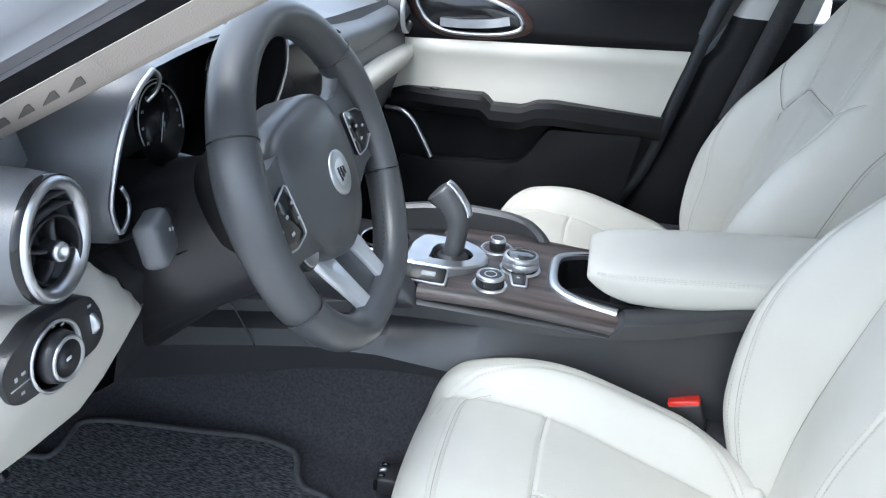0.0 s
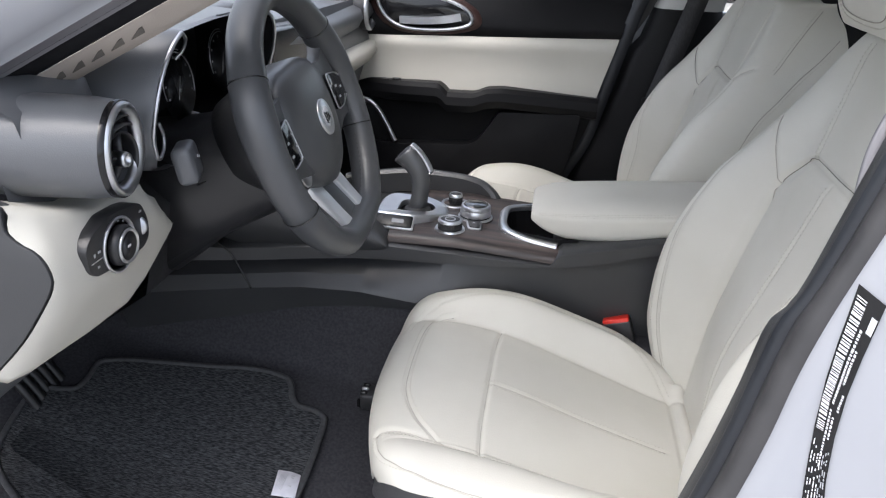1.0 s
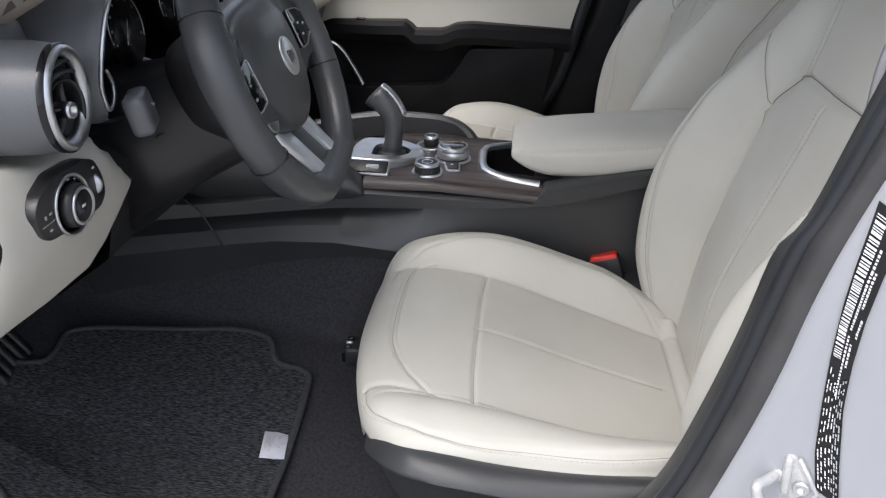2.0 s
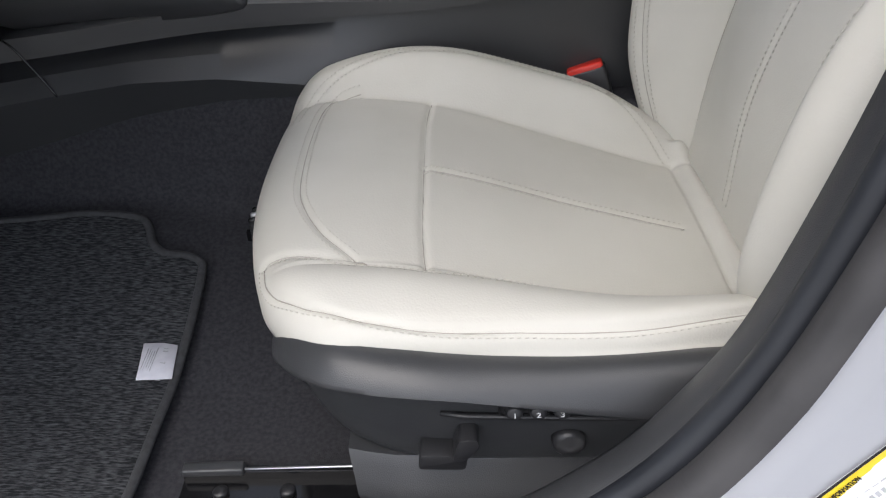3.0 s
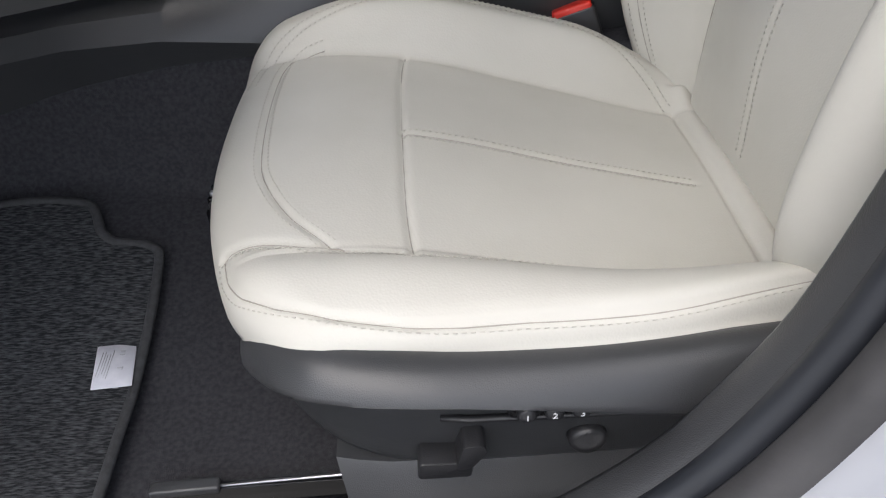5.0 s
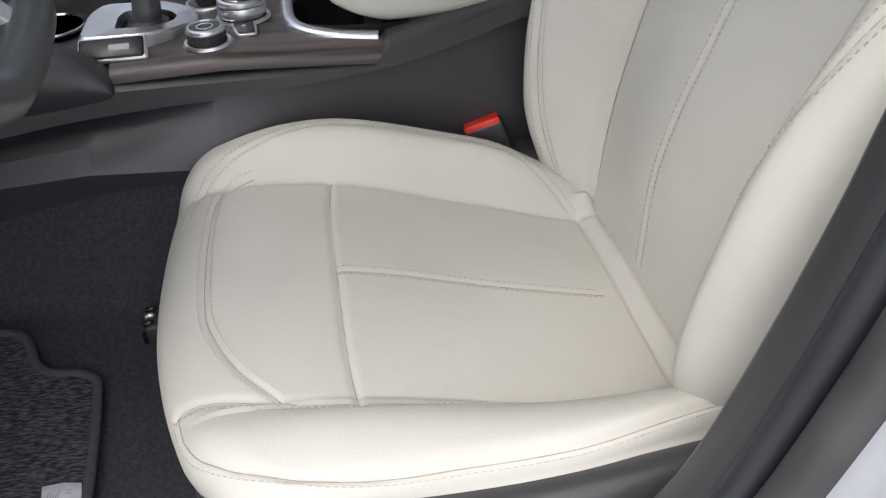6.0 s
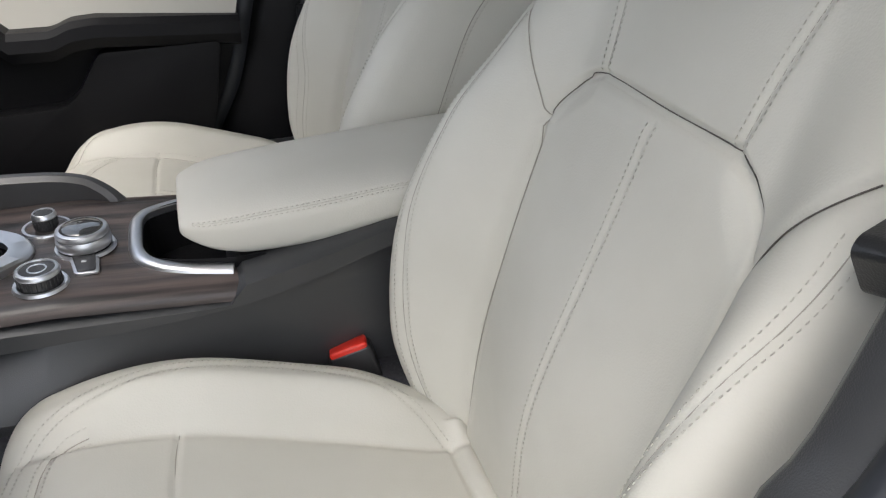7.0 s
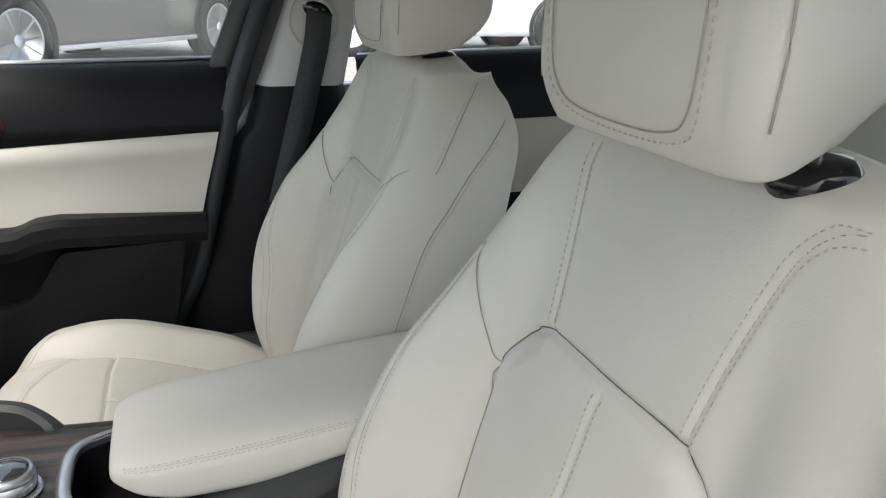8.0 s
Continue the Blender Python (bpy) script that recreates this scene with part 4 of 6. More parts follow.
# near front bolster beside the lever
part("knee_pad", loft([[V(x, -0.137 - 0.02 * smoothstep(-0.6, -0.85, x) + a, z) for a, z in ((0.02, z0), (0.004, z0 - 0.003), (-0.006, z0 * 0.8 + z1 * 0.2), (-0.012, (z0 + z1) / 2), (-0.010, z1 + 0.004), (-0.004, z1), (0.02, z1))] for x, z0, z1 in ((-0.95, 0.80, 0.71), (-0.81, 0.79, 0.680), (-0.773, 0.78, 0.658), (-0.734, 0.775, 0.645), (-0.651, 0.755, 0.643), (-0.567, 0.733, 0.648), (-0.517, 0.713, 0.653), (-0.492, 0.697, 0.656), (-0.480, 0.683, 0.659), (-0.475, 0.670, 0.663))]), BLACK_SOFT, console, "smooth black knee pad", sharp=60)
# split line of the side panel
part("panel_joint", tube(spline([(-0.815, -0.184, 0.683), (-0.75, -0.187, 0.649), (-0.725, -0.189, 0.614), (-0.706, -0.192, 0.580)], per=6), 0.0014, 6), GLOSS_BLACK, console)


def turned(name, profile, at, mat, parent, seg=40, label=""):
    return part(name, moved(lathe(profile, seg), Matrix.Translation(at)), mat, parent, label, sharp=35)


def knob(name, at, r, h, label, ring_r, touch=None):
    k = thing(name, label, "control knob", at)
    x, y, z = at
    turned("ring", [(ring_r - 0.004, -0.001), (ring_r - 0.003, 0.0022), (ring_r, 0.0022), (ring_r + 0.0015, -0.001)], at, SATIN, k, label="satin metal ring")
    turned("skirt", [(r, 0.0), (r, h * 0.72), (0, h * 0.72)], at, BLACK_HARD, k)
    turned("rim", [(r + 0.0006, h * 0.70), (r + 0.0012, h * 0.78), (r, h * 0.95), (r * 0.93, h), (r * 0.84, h), (r * 0.82, h * 0.93)], at, SATIN, k)
    turned("cap", [(r * 0.83, h * 0.93), (r * 0.7, h * 0.95), (0, h * 0.95)], at, GLOSS_BLACK if touch else BLACK_HARD, k)
    for j in range(28):
        a = 2 * math.pi * j / 28
        part("grip", moved(rbox((0.0016, 0.0016, h * 0.5), 0.0005, 1), Matrix.Translation((x + r * math.cos(a), y + r * math.sin(a), z + h * 0.4))), BLACK_HARD, k)
    return k


zt = console_top(-0.36) + 0.0005
k1 = knob("volume_knob", (-0.383, 0.040, zt), 0.0125, 0.020, "small black volume knob with chrome edge", 0.026)
k2 = knob("drive_mode_knob", (-0.375, -0.088, zt), 0.0205, 0.019, "black drive mode knob with chrome rings", 0.0255)
turned("ring_mark", [(0.0078, 0.0180), (0.0080, 0.0186), (0.0094, 0.0186), (0.0096, 0.0180)], (-0.375, -0.088, zt), SATIN, k2)
k3 = knob("infotainment_dial", (-0.338, -0.018, zt), 0.0265, 0.024, "large chrome infotainment dial with glossy cap", 0.031, touch=True)
turned("dial_band", [(0.0275, 0.004), (0.0285, 0.006), (0.0285, 0.013), (0.0270, 0.016)], (-0.338, -0.018, zt), SATIN, k3)
part("glossy_cap", moved(lathe([(0.0, 0.0275), (0.012, 0.0272), (0.019, 0.0262), (0.0225, 0.0245), (0.0225, 0.0235)], 40), Matrix.Translation((-0.338, -0.018, zt))), SMOKED, k3, "dark mirror-like glossy cap")
rock = thing("option_button", "black tapered option button with metal surround", "button", (-0.333, -0.06, zt))
part("surround", prism(rounded([(-0.353, -0.040), (-0.323, -0.040), (-0.320, -0.080), (-0.344, -0.080)], 0.005), "z", zt - 0.002, zt + 0.0014, 0.0005), SATIN, rock)
part("key", prism(rounded([(-0.350, -0.040), (-0.326, -0.040), (-0.3235, -0.077), (-0.3415, -0.077)], 0.004), "z", zt, zt + 0.0032, 0.0008), BLACK_HARD, rock)
part("mark", prism(rounded([(-0.3385, -0.060), (-0.3335, -0.060), (-0.3335, -0.056), (-0.3385, -0.056)], 0.001), "z", zt + 0.003, zt + 0.0036), GREY_PRINT, rock)

# storage tray with chrome frame, under the armrest's front
tray = thing("storage_tray", "open black storage tray with satin chrome frame", "tray", (-0.25, 0, 0.68))
frame_line = spline([(-0.186, -0.094, 0.6795), (-0.235, -0.085, 0.683), (-0.268, -0.070, 0.686), (-0.283, -0.045, 0.688), (-0.286, 0.0, 0.688), (-0.284, 0.035, 0.688), (-0.272, 0.055, 0.687), (-0.235, 0.075, 0.685), (-0.19, 0.085, 0.682)], per=8)
part("frame", sweep(frame_line, [(-0.0085, -0.006), (0.0065, -0.006), (0.0065, 0.0015), (0.004, 0.0035), (-0.004, 0.0035), (-0.0085, -0.001)]), SATIN, tray, "satin chrome frame", sharp=50)
inner_poly = [(p.x + 0.004, p.y * 0.95) for p in frame_line[::4]] + [(-0.15, 0.08), (-0.15, -0.088)]
part("well", loft([[V(x, y, 0.6895) for x, y in inner_poly], [V(x + (0.004 if x < -0.2 else 0), y * 0.96, 0.655) for x, y in inner_poly], [V(x + (0.008 if x < -0.2 else 0), y * 0.90, 0.632) for x, y in inner_poly], [V(-0.2 + (x + 0.2) * 0.05, y * 0.05, 0.630) for x, y in inner_poly]], caps=False), DOOR_BLACK, tray, "dark tray well", smooth=False)

# gear lever
lever = thing("gear_lever", "leather-wrapped automatic gear lever with chrome back", "gear lever", (-0.45, -0.01, 0.69))
GX, GY = -0.452, -0.018
gz = console_top(-0.45)
plate = rounded([(-0.512, -0.083), (-0.442, -0.083), (-0.412, -0.064), (-0.392, -0.040), (-0.387, -0.012), (-0.402, 0.014), (-0.43, 0.028), (-0.502, 0.026), (-0.514, -0.01)], 0.012)
hole = [(GX + 0.006 + (x - GX) * 0.52, GY - 0.002 + (y - GY) * 0.52) for x, y in plate]
def plate_rise(x):
    return interp(x, [-0.51, -0.44, -0.40, -0.385], [0.018, 0.016, 0.011, 0.007])


part("shift_plate", loft([[V(x, y, gz - 0.004) for x, y in plate], [V(x, y, gz + plate_rise(x) - 0.003) for x, y in plate], [V(GX + (x - GX) * 0.95, GY + (y - GY) * 0.95, gz + plate_rise(x)) for x, y in plate], [V(x, y, gz + plate_rise(x) - 0.002) for x, y in hole], [V(x, y, gz + 0.001) for x, y in hole]], caps=False), SATIN, lever, "satin aluminium shift surround", sharp=40)
part("gate_floor", prism(hole, "z", gz, gz + 0.004), GLOSS_BLACK, lever)
stem = [V(GX + 0.004, GY, gz + 0.004), V(GX + 0.009, GY, gz + 0.030), V(GX + 0.011, GY + 0.001, gz + 0.054), V(GX + 0.006, GY + 0.003, gz + 0.076), V(GX - 0.006, GY + 0.006, gz + 0.094), V(GX - 0.018, GY + 0.008, gz + 0.105), V(GX - 0.027, GY + 0.009, gz + 0.110)]
stem = spline(stem, per=5)
rings = []
for i, p in enumerate(stem):
    k = i / (len(stem) - 1)
    rx = interp(k, [0, 0.2, 0.5, 0.8, 0.95, 1.0], [0.0175, 0.0160, 0.0190, 0.0245, 0.0230, 0.012])
    ry = interp(k, [0, 0.2, 0.5, 0.8, 0.95, 1.0], [0.0175, 0.0160, 0.0185, 0.0215, 0.0200, 0.011])
    lean = interp(k, [0, 0.4, 0.8, 1], [0, 0.15, 0.7, 0.8])
    rings.append([p + V(rx * math.cos(a) * math.cos(lean), ry * math.sin(a), rx * math.cos(a) * math.sin(lean)) for a in (2 * math.pi * j / 24 for j in range(24))])
part("grip", loft(rings), BLACK_LEATHER, lever, "black leather grip")
back = [V(p.x + 0.0215 * math.cos(l), p.y, p.z + 0.0215 * math.sin(l)) for p, l in ((stem[i], interp(i / (len(stem) - 1), [0, 0.4, 0.8, 1], [0, 0.15, 0.7, 0.8])) for i in range(14, len(stem) - 1))]
part("chrome_back", sweep(back, [(-0.011, -0.002), (0.011, -0.002), (0.009, 0.0025), (0, 0.004), (-0.009, 0.0025)], up=(1, 0, 0.5)), SATIN, lever, "satin chrome lever back")
DM = Matrix.Translation((-0.474, -0.0985, gz + 0.008)) @ Euler((radians(-52), 0, radians(-2))).to_matrix().to_4x4()
part("display_frame", moved(rbox((0.074, 0.008, 0.030), 0.004, 3), DM), SATIN, lever, "chrome gear display frame")
part("display", moved(rbox((0.069, 0.008, 0.0255), 0.003, 2), DM @ Matrix.Translation((0, -0.0012, 0))), SCREEN, lever, "dark gear position display")
part("display_mark", moved(rbox((0.022, 0.002, 0.008), 0.001, 1), DM @ Matrix.Translation((0.008, -0.0052, 0))), GREY_PRINT, lever)
turned("boot_collar", [(0.026, 0.003), (0.024, 0.008), (0.017, 0.012), (0.014, 0.010)], (GX + 0.006, GY, gz), BLACK_HARD, lever)
cup = thing("cup_holder", "round black cup holder with chrome lip", "cup holder", (-0.57, 0.05, 0.66))
for x, y in ((-0.575, 0.048), (-0.585, -0.045)):
    part("cup_well", moved(lathe([(0.040, 0.004), (0.037, 0.004), (0.035, -0.03), (0.0, -0.03)], 36), Matrix.Translation((x, y, 0.672))), GLOSS_BLACK, cup)
    part("lip", moved(lathe([(0.0385, 0.004), (0.0395, 0.006), (0.0415, 0.006), (0.0425, 0.003)], 36), Matrix.Translation((x, y, 0.672))), CHROME, cup)
part("deck", prism([(-0.66, -0.12), (-0.48, -0.12), (-0.48, 0.115), (-0.66, 0.115)], "z", 0.64, 0.668, 0.004), BLACK_SOFT, cup)

# armrest
rest = thing("armrest", "cream leather centre armrest lid with stitched edge", "armrest", (-0.05, 0, 0.70))
def arm_point(x, a):
    """A point of the lid's skin at a station along it and an angle round it."""
    nose = math.sqrt(max(0, 1 - max(0, 1 - (x + 0.236) / 0.045) ** 2))
    half = float(smooth(x, [-0.236, -0.20, -0.1, 0.26], [0.080, 0.090, 0.095, 0.097])) * (0.80 + 0.20 * nose)
    lo = float(smooth(x, [-0.236, -0.20, -0.165, -0.097, 0.0, 0.26], [0.704, 0.692, 0.684, 0.686, 0.706, 0.735]))
    hi = float(smooth(x, [-0.236, -0.15, 0.0, 0.26], [0.732, 0.745, 0.759, 0.776]))
    mid, hh = (lo + hi) / 2, (hi - lo) / 2 * (0.45 + 0.55 * nose)
    c, q = math.cos(a), math.sin(a)
    return V(x, half * math.copysign(abs(c) ** 0.42, c), mid + hh * math.copysign(abs(q) ** 0.50, q) + 0.006 * max(q, 0) * (1 - c * c))


lid = part("lid", loft([[arm_point(-0.236 + 0.50 * (i / 60) ** 1.4, 2 * math.pi * j / 56) for j in range(56)] for i in range(61)]), CREAM, rest, "padded cream leather lid")
def arm_line(da, lift):
    return [arm_point(x, math.pi + 2 * math.pi * -0.075 + da) + V(0, -lift * 0.8, lift * 0.6) for x in np.linspace(-0.222, 0.2, 40)]
part("stitching", join(dashes(arm_line(0.09, 0.0008)), dashes(arm_line(-0.09, 0.0008))), THREAD, lid)
part("seam", tube(arm_line(0.0, -0.0002), 0.0006, 6), THREAD, lid)

# belt buckle by the driver's seat
buckle = thing("seat_belt_buckle", "black seat belt buckle with red release button", "seat belt buckle", (-0.06, -0.112, 0.5))
bmx = Matrix.Translation((-0.058, -0.112, 0.520)) @ Euler((radians(-8), radians(-18), radians(-6))).to_matrix().to_4x4()
part("housing", moved(rbox((0.052, 0.026, 0.075), 0.005, 3), bmx), BLACK_HARD, buckle)
part("release_button", moved(rbox((0.046, 0.023, 0.020), 0.003, 2), bmx @ Matrix.Translation((0, -0.0006, 0.0325))), RED, buckle, "red release button")
part("stalk", tube([bmx @ V(0, 0, -0.03), bmx @ V(0, 0, -0.12)], 0.012, 10), BLACK_HARD, buckle)
buckle2 = copy_thing(buckle, Matrix.Diagonal((1, -1, 1, 1)) @ Matrix.Translation(buckle.location))


# ---- dashboard ----
dash = thing("dashboard", "black soft-touch dashboard with cream lower section", "dashboard", (-0.8, 0, 0.8))
DY = np.linspace(-0.715, 0.715, 73)


def dash_rows(lines):
    """Skins profiles (x, z) given for several y."""
    return loft([[V(x, y, z) for x, z in prof] for y, prof in lines], closed=False)


upper = []
for y in DY:
    bulge = 0.035 * math.exp(-((y + 0.40) / 0.10) ** 2) + 0.035 * math.exp(-((y + 0.24) / 0.09) ** 2)
    lip = interp(y, [-0.715, -0.58, -0.55, -0.14, -0.12, 0.0, 0.715], [-0.70, -0.70, -0.84, -0.84, -0.74, -0.74, -0.70])
    z1 = interp(y, [-0.715, -0.6, -0.5, -0.15, 0.0, 0.4, 0.715], [1.020, 1.035, 1.02, 1.0, 0.985, 0.97, 0.985])
    upper.append((y, [(-1.35, z1 - 0.02), (-1.10, z1 + 0.0), (-0.90, z1 + 0.012 + bulge * 0.5), (lip - 0.03, z1 + 0.004), (lip, z1 - 0.01), (lip + 0.006, z1 - 0.03), (lip - 0.02, z1 - 0.07)]))
part("top_pad", dash_rows(upper), DASH, dash, "grained black dash top, sky sheen in its colour")
face = []
for y in DY:
    z1 = interp(y, [-0.715, -0.15, 0.0, 0.715], [0.96, 0.94, 0.93, 0.93])
    x1 = interp(y, [-0.715, -0.57, -0.54, -0.15, -0.13, 0.0, 0.15, 0.3, 0.715], [-0.715, -0.72, -0.83, -0.83, -0.76, -0.76, -0.75, -0.73, -0.70])
    face.append((y, [(x1 - 0.02, z1 + 0.06), (x1 - 0.01, z1), (x1, z1 - 0.06), (x1 - 0.03, z1 - 0.16), (x1 - 0.10, z1 - 0.30), (x1 - 0.30, z1 - 0.40)]))
part("face", dash_rows(face), DASH, dash, "dark dash face")


KNEE = [  # y, then top, middle and lower point as (x, z)
    (-0.514, (-0.668, 0.838), (-0.664, 0.834), (-0.668, 0.829)), (-0.524, (-0.666, 0.852), (-0.660, 0.838), (-0.668, 0.820)), (-0.542, (-0.666, 0.876), (-0.657, 0.846), (-0.671, 0.806)), (-0.572, (-0.666, 0.905), (-0.654, 0.858), (-0.676, 0.785)),
    (-0.60, (-0.666, 0.899), (-0.652, 0.850), (-0.684, 0.766)), (-0.657, (-0.666, 0.902), (-0.652, 0.842), (-0.698, 0.756)), (-0.70, (-0.670, 0.916), (-0.654, 0.842), (-0.710, 0.751)), (-0.728, (-0.682, 0.928), (-0.658, 0.848), (-0.720, 0.746)), (-0.741, (-0.694, 0.933), (-0.660, 0.855), (-0.738, 0.738))]
CAP_EDGE = [(-0.700, 0.935), (-0.701, 0.913), (-0.690, 0.901), (-0.674, 0.893), (-0.664, 0.877), (-0.664, 0.858), (-0.684, 0.824), (-0.710, 0.788), (-0.752, 0.742)]


def cream_lower():
    """The cream knee panel on the driver's outer side; it wraps round the end of the dashboard."""
    rows = []
    for y, a, b, c in KNEE:
        line = resample(spline([V(a[0] - 0.05, y, a[1] + 0.006), V(a[0] - 0.008, y, a[1] + 0.002), V(a[0], y, a[1] - 0.006), V(b[0], y, b[1]), V(c[0] + 0.004, y, c[1] + 0.006), V(c[0] - 0.004, y, c[1])], per=8), 33)
        rows.append(line + [V(c[0] - 0.06, y, c[1] - 0.002)])
    end = resample(spline([V(-0.745, -0.746, 0.945)] + [V(x, -0.746, z) for x, z in CAP_EDGE], per=6), 33)
    rows.append(end + [V(-0.80, -0.746, 0.72)])
    return loft(rows, closed=False)


part("knee_panel", cream_lower(), CREAM_SOFT, dash, "cream lower dash panel")
part("passenger_band", dash_rows([(y, [(-0.72, 0.884 + 0.012 * (y - 0.4)), (-0.690, 0.880 + 0.012 * (y - 0.4)), (-0.685, 0.86), (-0.70, 0.835), (-0.74, 0.82)]) for y in np.linspace(0.30, 0.70, 12)]), CREAM_SOFT, dash, "cream dash band")
part("end_cap", prism([(p.x, p.z) for p in spline([(x - 0.002, 0, z) for x, z in CAP_EDGE], per=4)] + [(-0.80, 0.690), (-1.0, 0.60), (-1.0, 0.955), (-0.75, 0.950)], "y", -0.7485, -0.735, 0.0015), BLACK_SOFT, dash, "black dashboard end cover", sharp=40)

# outer vent in its drum
vent = thing("air_vent", "round black air vent with satin silver ring", "air vent", (-0.63, -0.665, 0.97))
VC = V(-0.628, -0.657, 0.972)
turn_x = Matrix.Translation(VC) @ Matrix.Rotation(radians(9), 4, "Z") @ Matrix.Rotation(radians(90), 4, "Y") @ Matrix.Scale(0.90, 4)
# vent frame: first axis down, second to the passenger side, third out of the vent
part("drum", moved(lathe([(0.052, -0.22), (0.0565, -0.10), (0.0555, -0.03), (0.0525, -0.004), (0.047, 0.0), (0.043, -0.008), (0.041, -0.05), (0.0, -0.055)], 56), turn_x), DASH, vent, "satin black vent drum", sharp=40)
part("ring", moved(lathe([(0.0520, -0.006), (0.0515, 0.0015), (0.0465, 0.0040), (0.0405, -0.004), (0.0400, -0.010), (0.0465, -0.004)], 64, closed=True), turn_x), SATIN, vent, "satin silver ring")
part("ring_groove", moved(lathe([(0.0535, -0.008), (0.0535, -0.001), (0.0520, -0.001), (0.0520, -0.008)], 64, closed=True), turn_x), GLOSS_BLACK, vent)
inner = turn_x @ Matrix.Translation((0.014, 0.008, -0.012)) @ Matrix.Rotation(radians(14), 4, "X")
part("scoop", moved(lathe([(0.031, -0.030), (0.031, 0.004), (0.0292, 0.006), (0.0275, 0.002), (0.027, -0.030)], 40, closed=True), inner), BLACK_HARD, vent, "inner vent barrel")
for j in range(4):
    m = inner @ Matrix.Rotation(radians(45 + 90 * j + 20), 4, "Z")
    arc = spline([m @ V(0.006, 0, 0.000), m @ V(0.016, 0.003, -0.002), m @ V(0.028, 0.002, -0.006)], per=5)
    part("vane", sweep(arc, [(-0.0010, -0.012), (0.0010, -0.012), (0.0010, 0.004), (-0.0010, 0.004)], up=m.to_3x3() @ V(0, 0, 1)), BLACK_HARD, vent)
for x0 in (-0.030, -0.020):
    arc = [turn_x @ V(x0 - 0.010 * math.cos(q) + 0.006, 0.038 * math.sin(q), -0.012) for q in np.linspace(-1.25, 1.25, 15)]
    part("vane", sweep(arc, [(-0.0012, -0.018), (0.0012, -0.018), (0.0012, 0.008), (-0.0012, 0.008)], up=turn_x.to_3x3() @ V(0, 0, 1)), BLACK_HARD, vent)
part("thumb_knob", moved(lathe([(0.0085, -0.006), (0.0090, 0.008), (0.0078, 0.0120), (0.0046, 0.0115), (0.004, 0.008), (0.0, 0.008)], 28), inner), SATIN, vent, "satin silver thumb knob")

# light switch panel
lights = thing("light_switch", "black headlamp switch panel with rotary dial", "light switch", (-0.66, -0.64, 0.855))
LX = -0.652
poly = rounded([(-0.712, 0.880), (-0.708, 0.856), (-0.697, 0.848), (-0.646, 0.842), (-0.605, 0.843), (-0.592, 0.853), (-0.593, 0.874), (-0.603, 0.893), (-0.615, 0.898), (-0.665, 0.902), (-0.700, 0.893)], 0.008)
part("panel", prism(poly, "x", LX - 0.02, LX + 0.002, 0.0015), BLACK_HARD, lights, sharp=40)
LM = Matrix.Translation((LX + 0.002, -0.655, 0.8665)) @ Matrix.Rotation(radians(90), 4, "Y") @ Matrix.Diagonal((1.03, 1.03, 0.7, 1))
part("bezel", moved(lathe([(0.029, 0.0), (0.0295, 0.003), (0.0275, 0.0045), (0.0265, 0.002), (0.026, 0.0)], 48), LM), SATIN, lights, "satin ring")
part("dial", moved(lathe([(0.022, 0.0), (0.0205, 0.010), (0.0185, 0.016), (0.0165, 0.016)], 48), LM), BLACK_HARD, lights)
part("dial_rim", moved(lathe([(0.0185, 0.0155), (0.0180, 0.0185), (0.0160, 0.0190), (0.0150, 0.0165)], 48), LM), SATIN, lights)
part("dial_face", moved(lathe([(0.0155, 0.0165), (0.0, 0.0168)], 48), LM), BLACK_HARD, lights)
part("thumb_wheel", moved(lathe([(0.0, -0.003), (0.011, -0.003), (0.012, 0.0), (0.011, 0.003), (0.0, 0.003)], 24), Matrix.Translation((LX - 0.004, -0.606, 0.868)) @ Matrix.Rotation(radians(90), 4, "X")), SATIN, lights)
for y, z, w, h in ((-0.652, 0.8915, 0.004, 0.003), (-0.664, 0.890, 0.003, 0.003), (-0.642, 0.888, 0.004, 0.003), (-0.608, 0.886, 0.006, 0.004), (-0.698, 0.872, 0.004, 0.006), (-0.690, 0.873, 0.006, 0.004), (-0.694, 0.858, 0.005, 0.004)):
    part("symbol", moved(rbox((0.0008, w * 0.75, h * 0.6), 0.0002, 1), Matrix.Translation((LX + 0.0023, y, z))), GREY_PRINT, lights)
part("symbol", moved(rbox((0.0008, 0.006, 0.0025), 0.0002, 1), Matrix.Translation((LX + 0.0142, -0.655, 0.8665))), WHITE_PRINT, lights)
part("key_joint", moved(rbox((0.001, 0.022, 0.0012), 0.0003, 1), Matrix.Translation((LX + 0.0022, -0.694, 0.865))), SATIN, lights)

# instrument cowls
cluster = thing("instrument_cluster", "hooded black instrument cluster with silver-edged cowl", "instrument cluster", (-0.7, -0.35, 0.95))
RIM = [(-0.655, -0.550, 0.928), (-0.652, -0.559, 0.956), (-0.648, -0.553, 0.988), (-0.645, -0.537, 1.023), (-0.642, -0.515, 1.049), (-0.642, -0.492, 1.060), (-0.652, -0.455, 1.058), (-0.660, -0.41, 1.057), (-0.668, -0.34, 1.056), (-0.668, -0.26, 1.055),
       (-0.665, -0.205, 1.055), (-0.655, -0.172, 1.040), (-0.660, -0.154, 1.00), (-0.672, -0.150, 0.96), (-0.685, -0.160, 0.92), (-0.700, -0.22, 0.900), (-0.705, -0.35, 0.895), (-0.69, -0.46, 0.895), (-0.67, -0.525, 0.908)]
rim = spline(RIM, closed=True, per=5)
rc = V(-0.70, -0.345, 0.98)


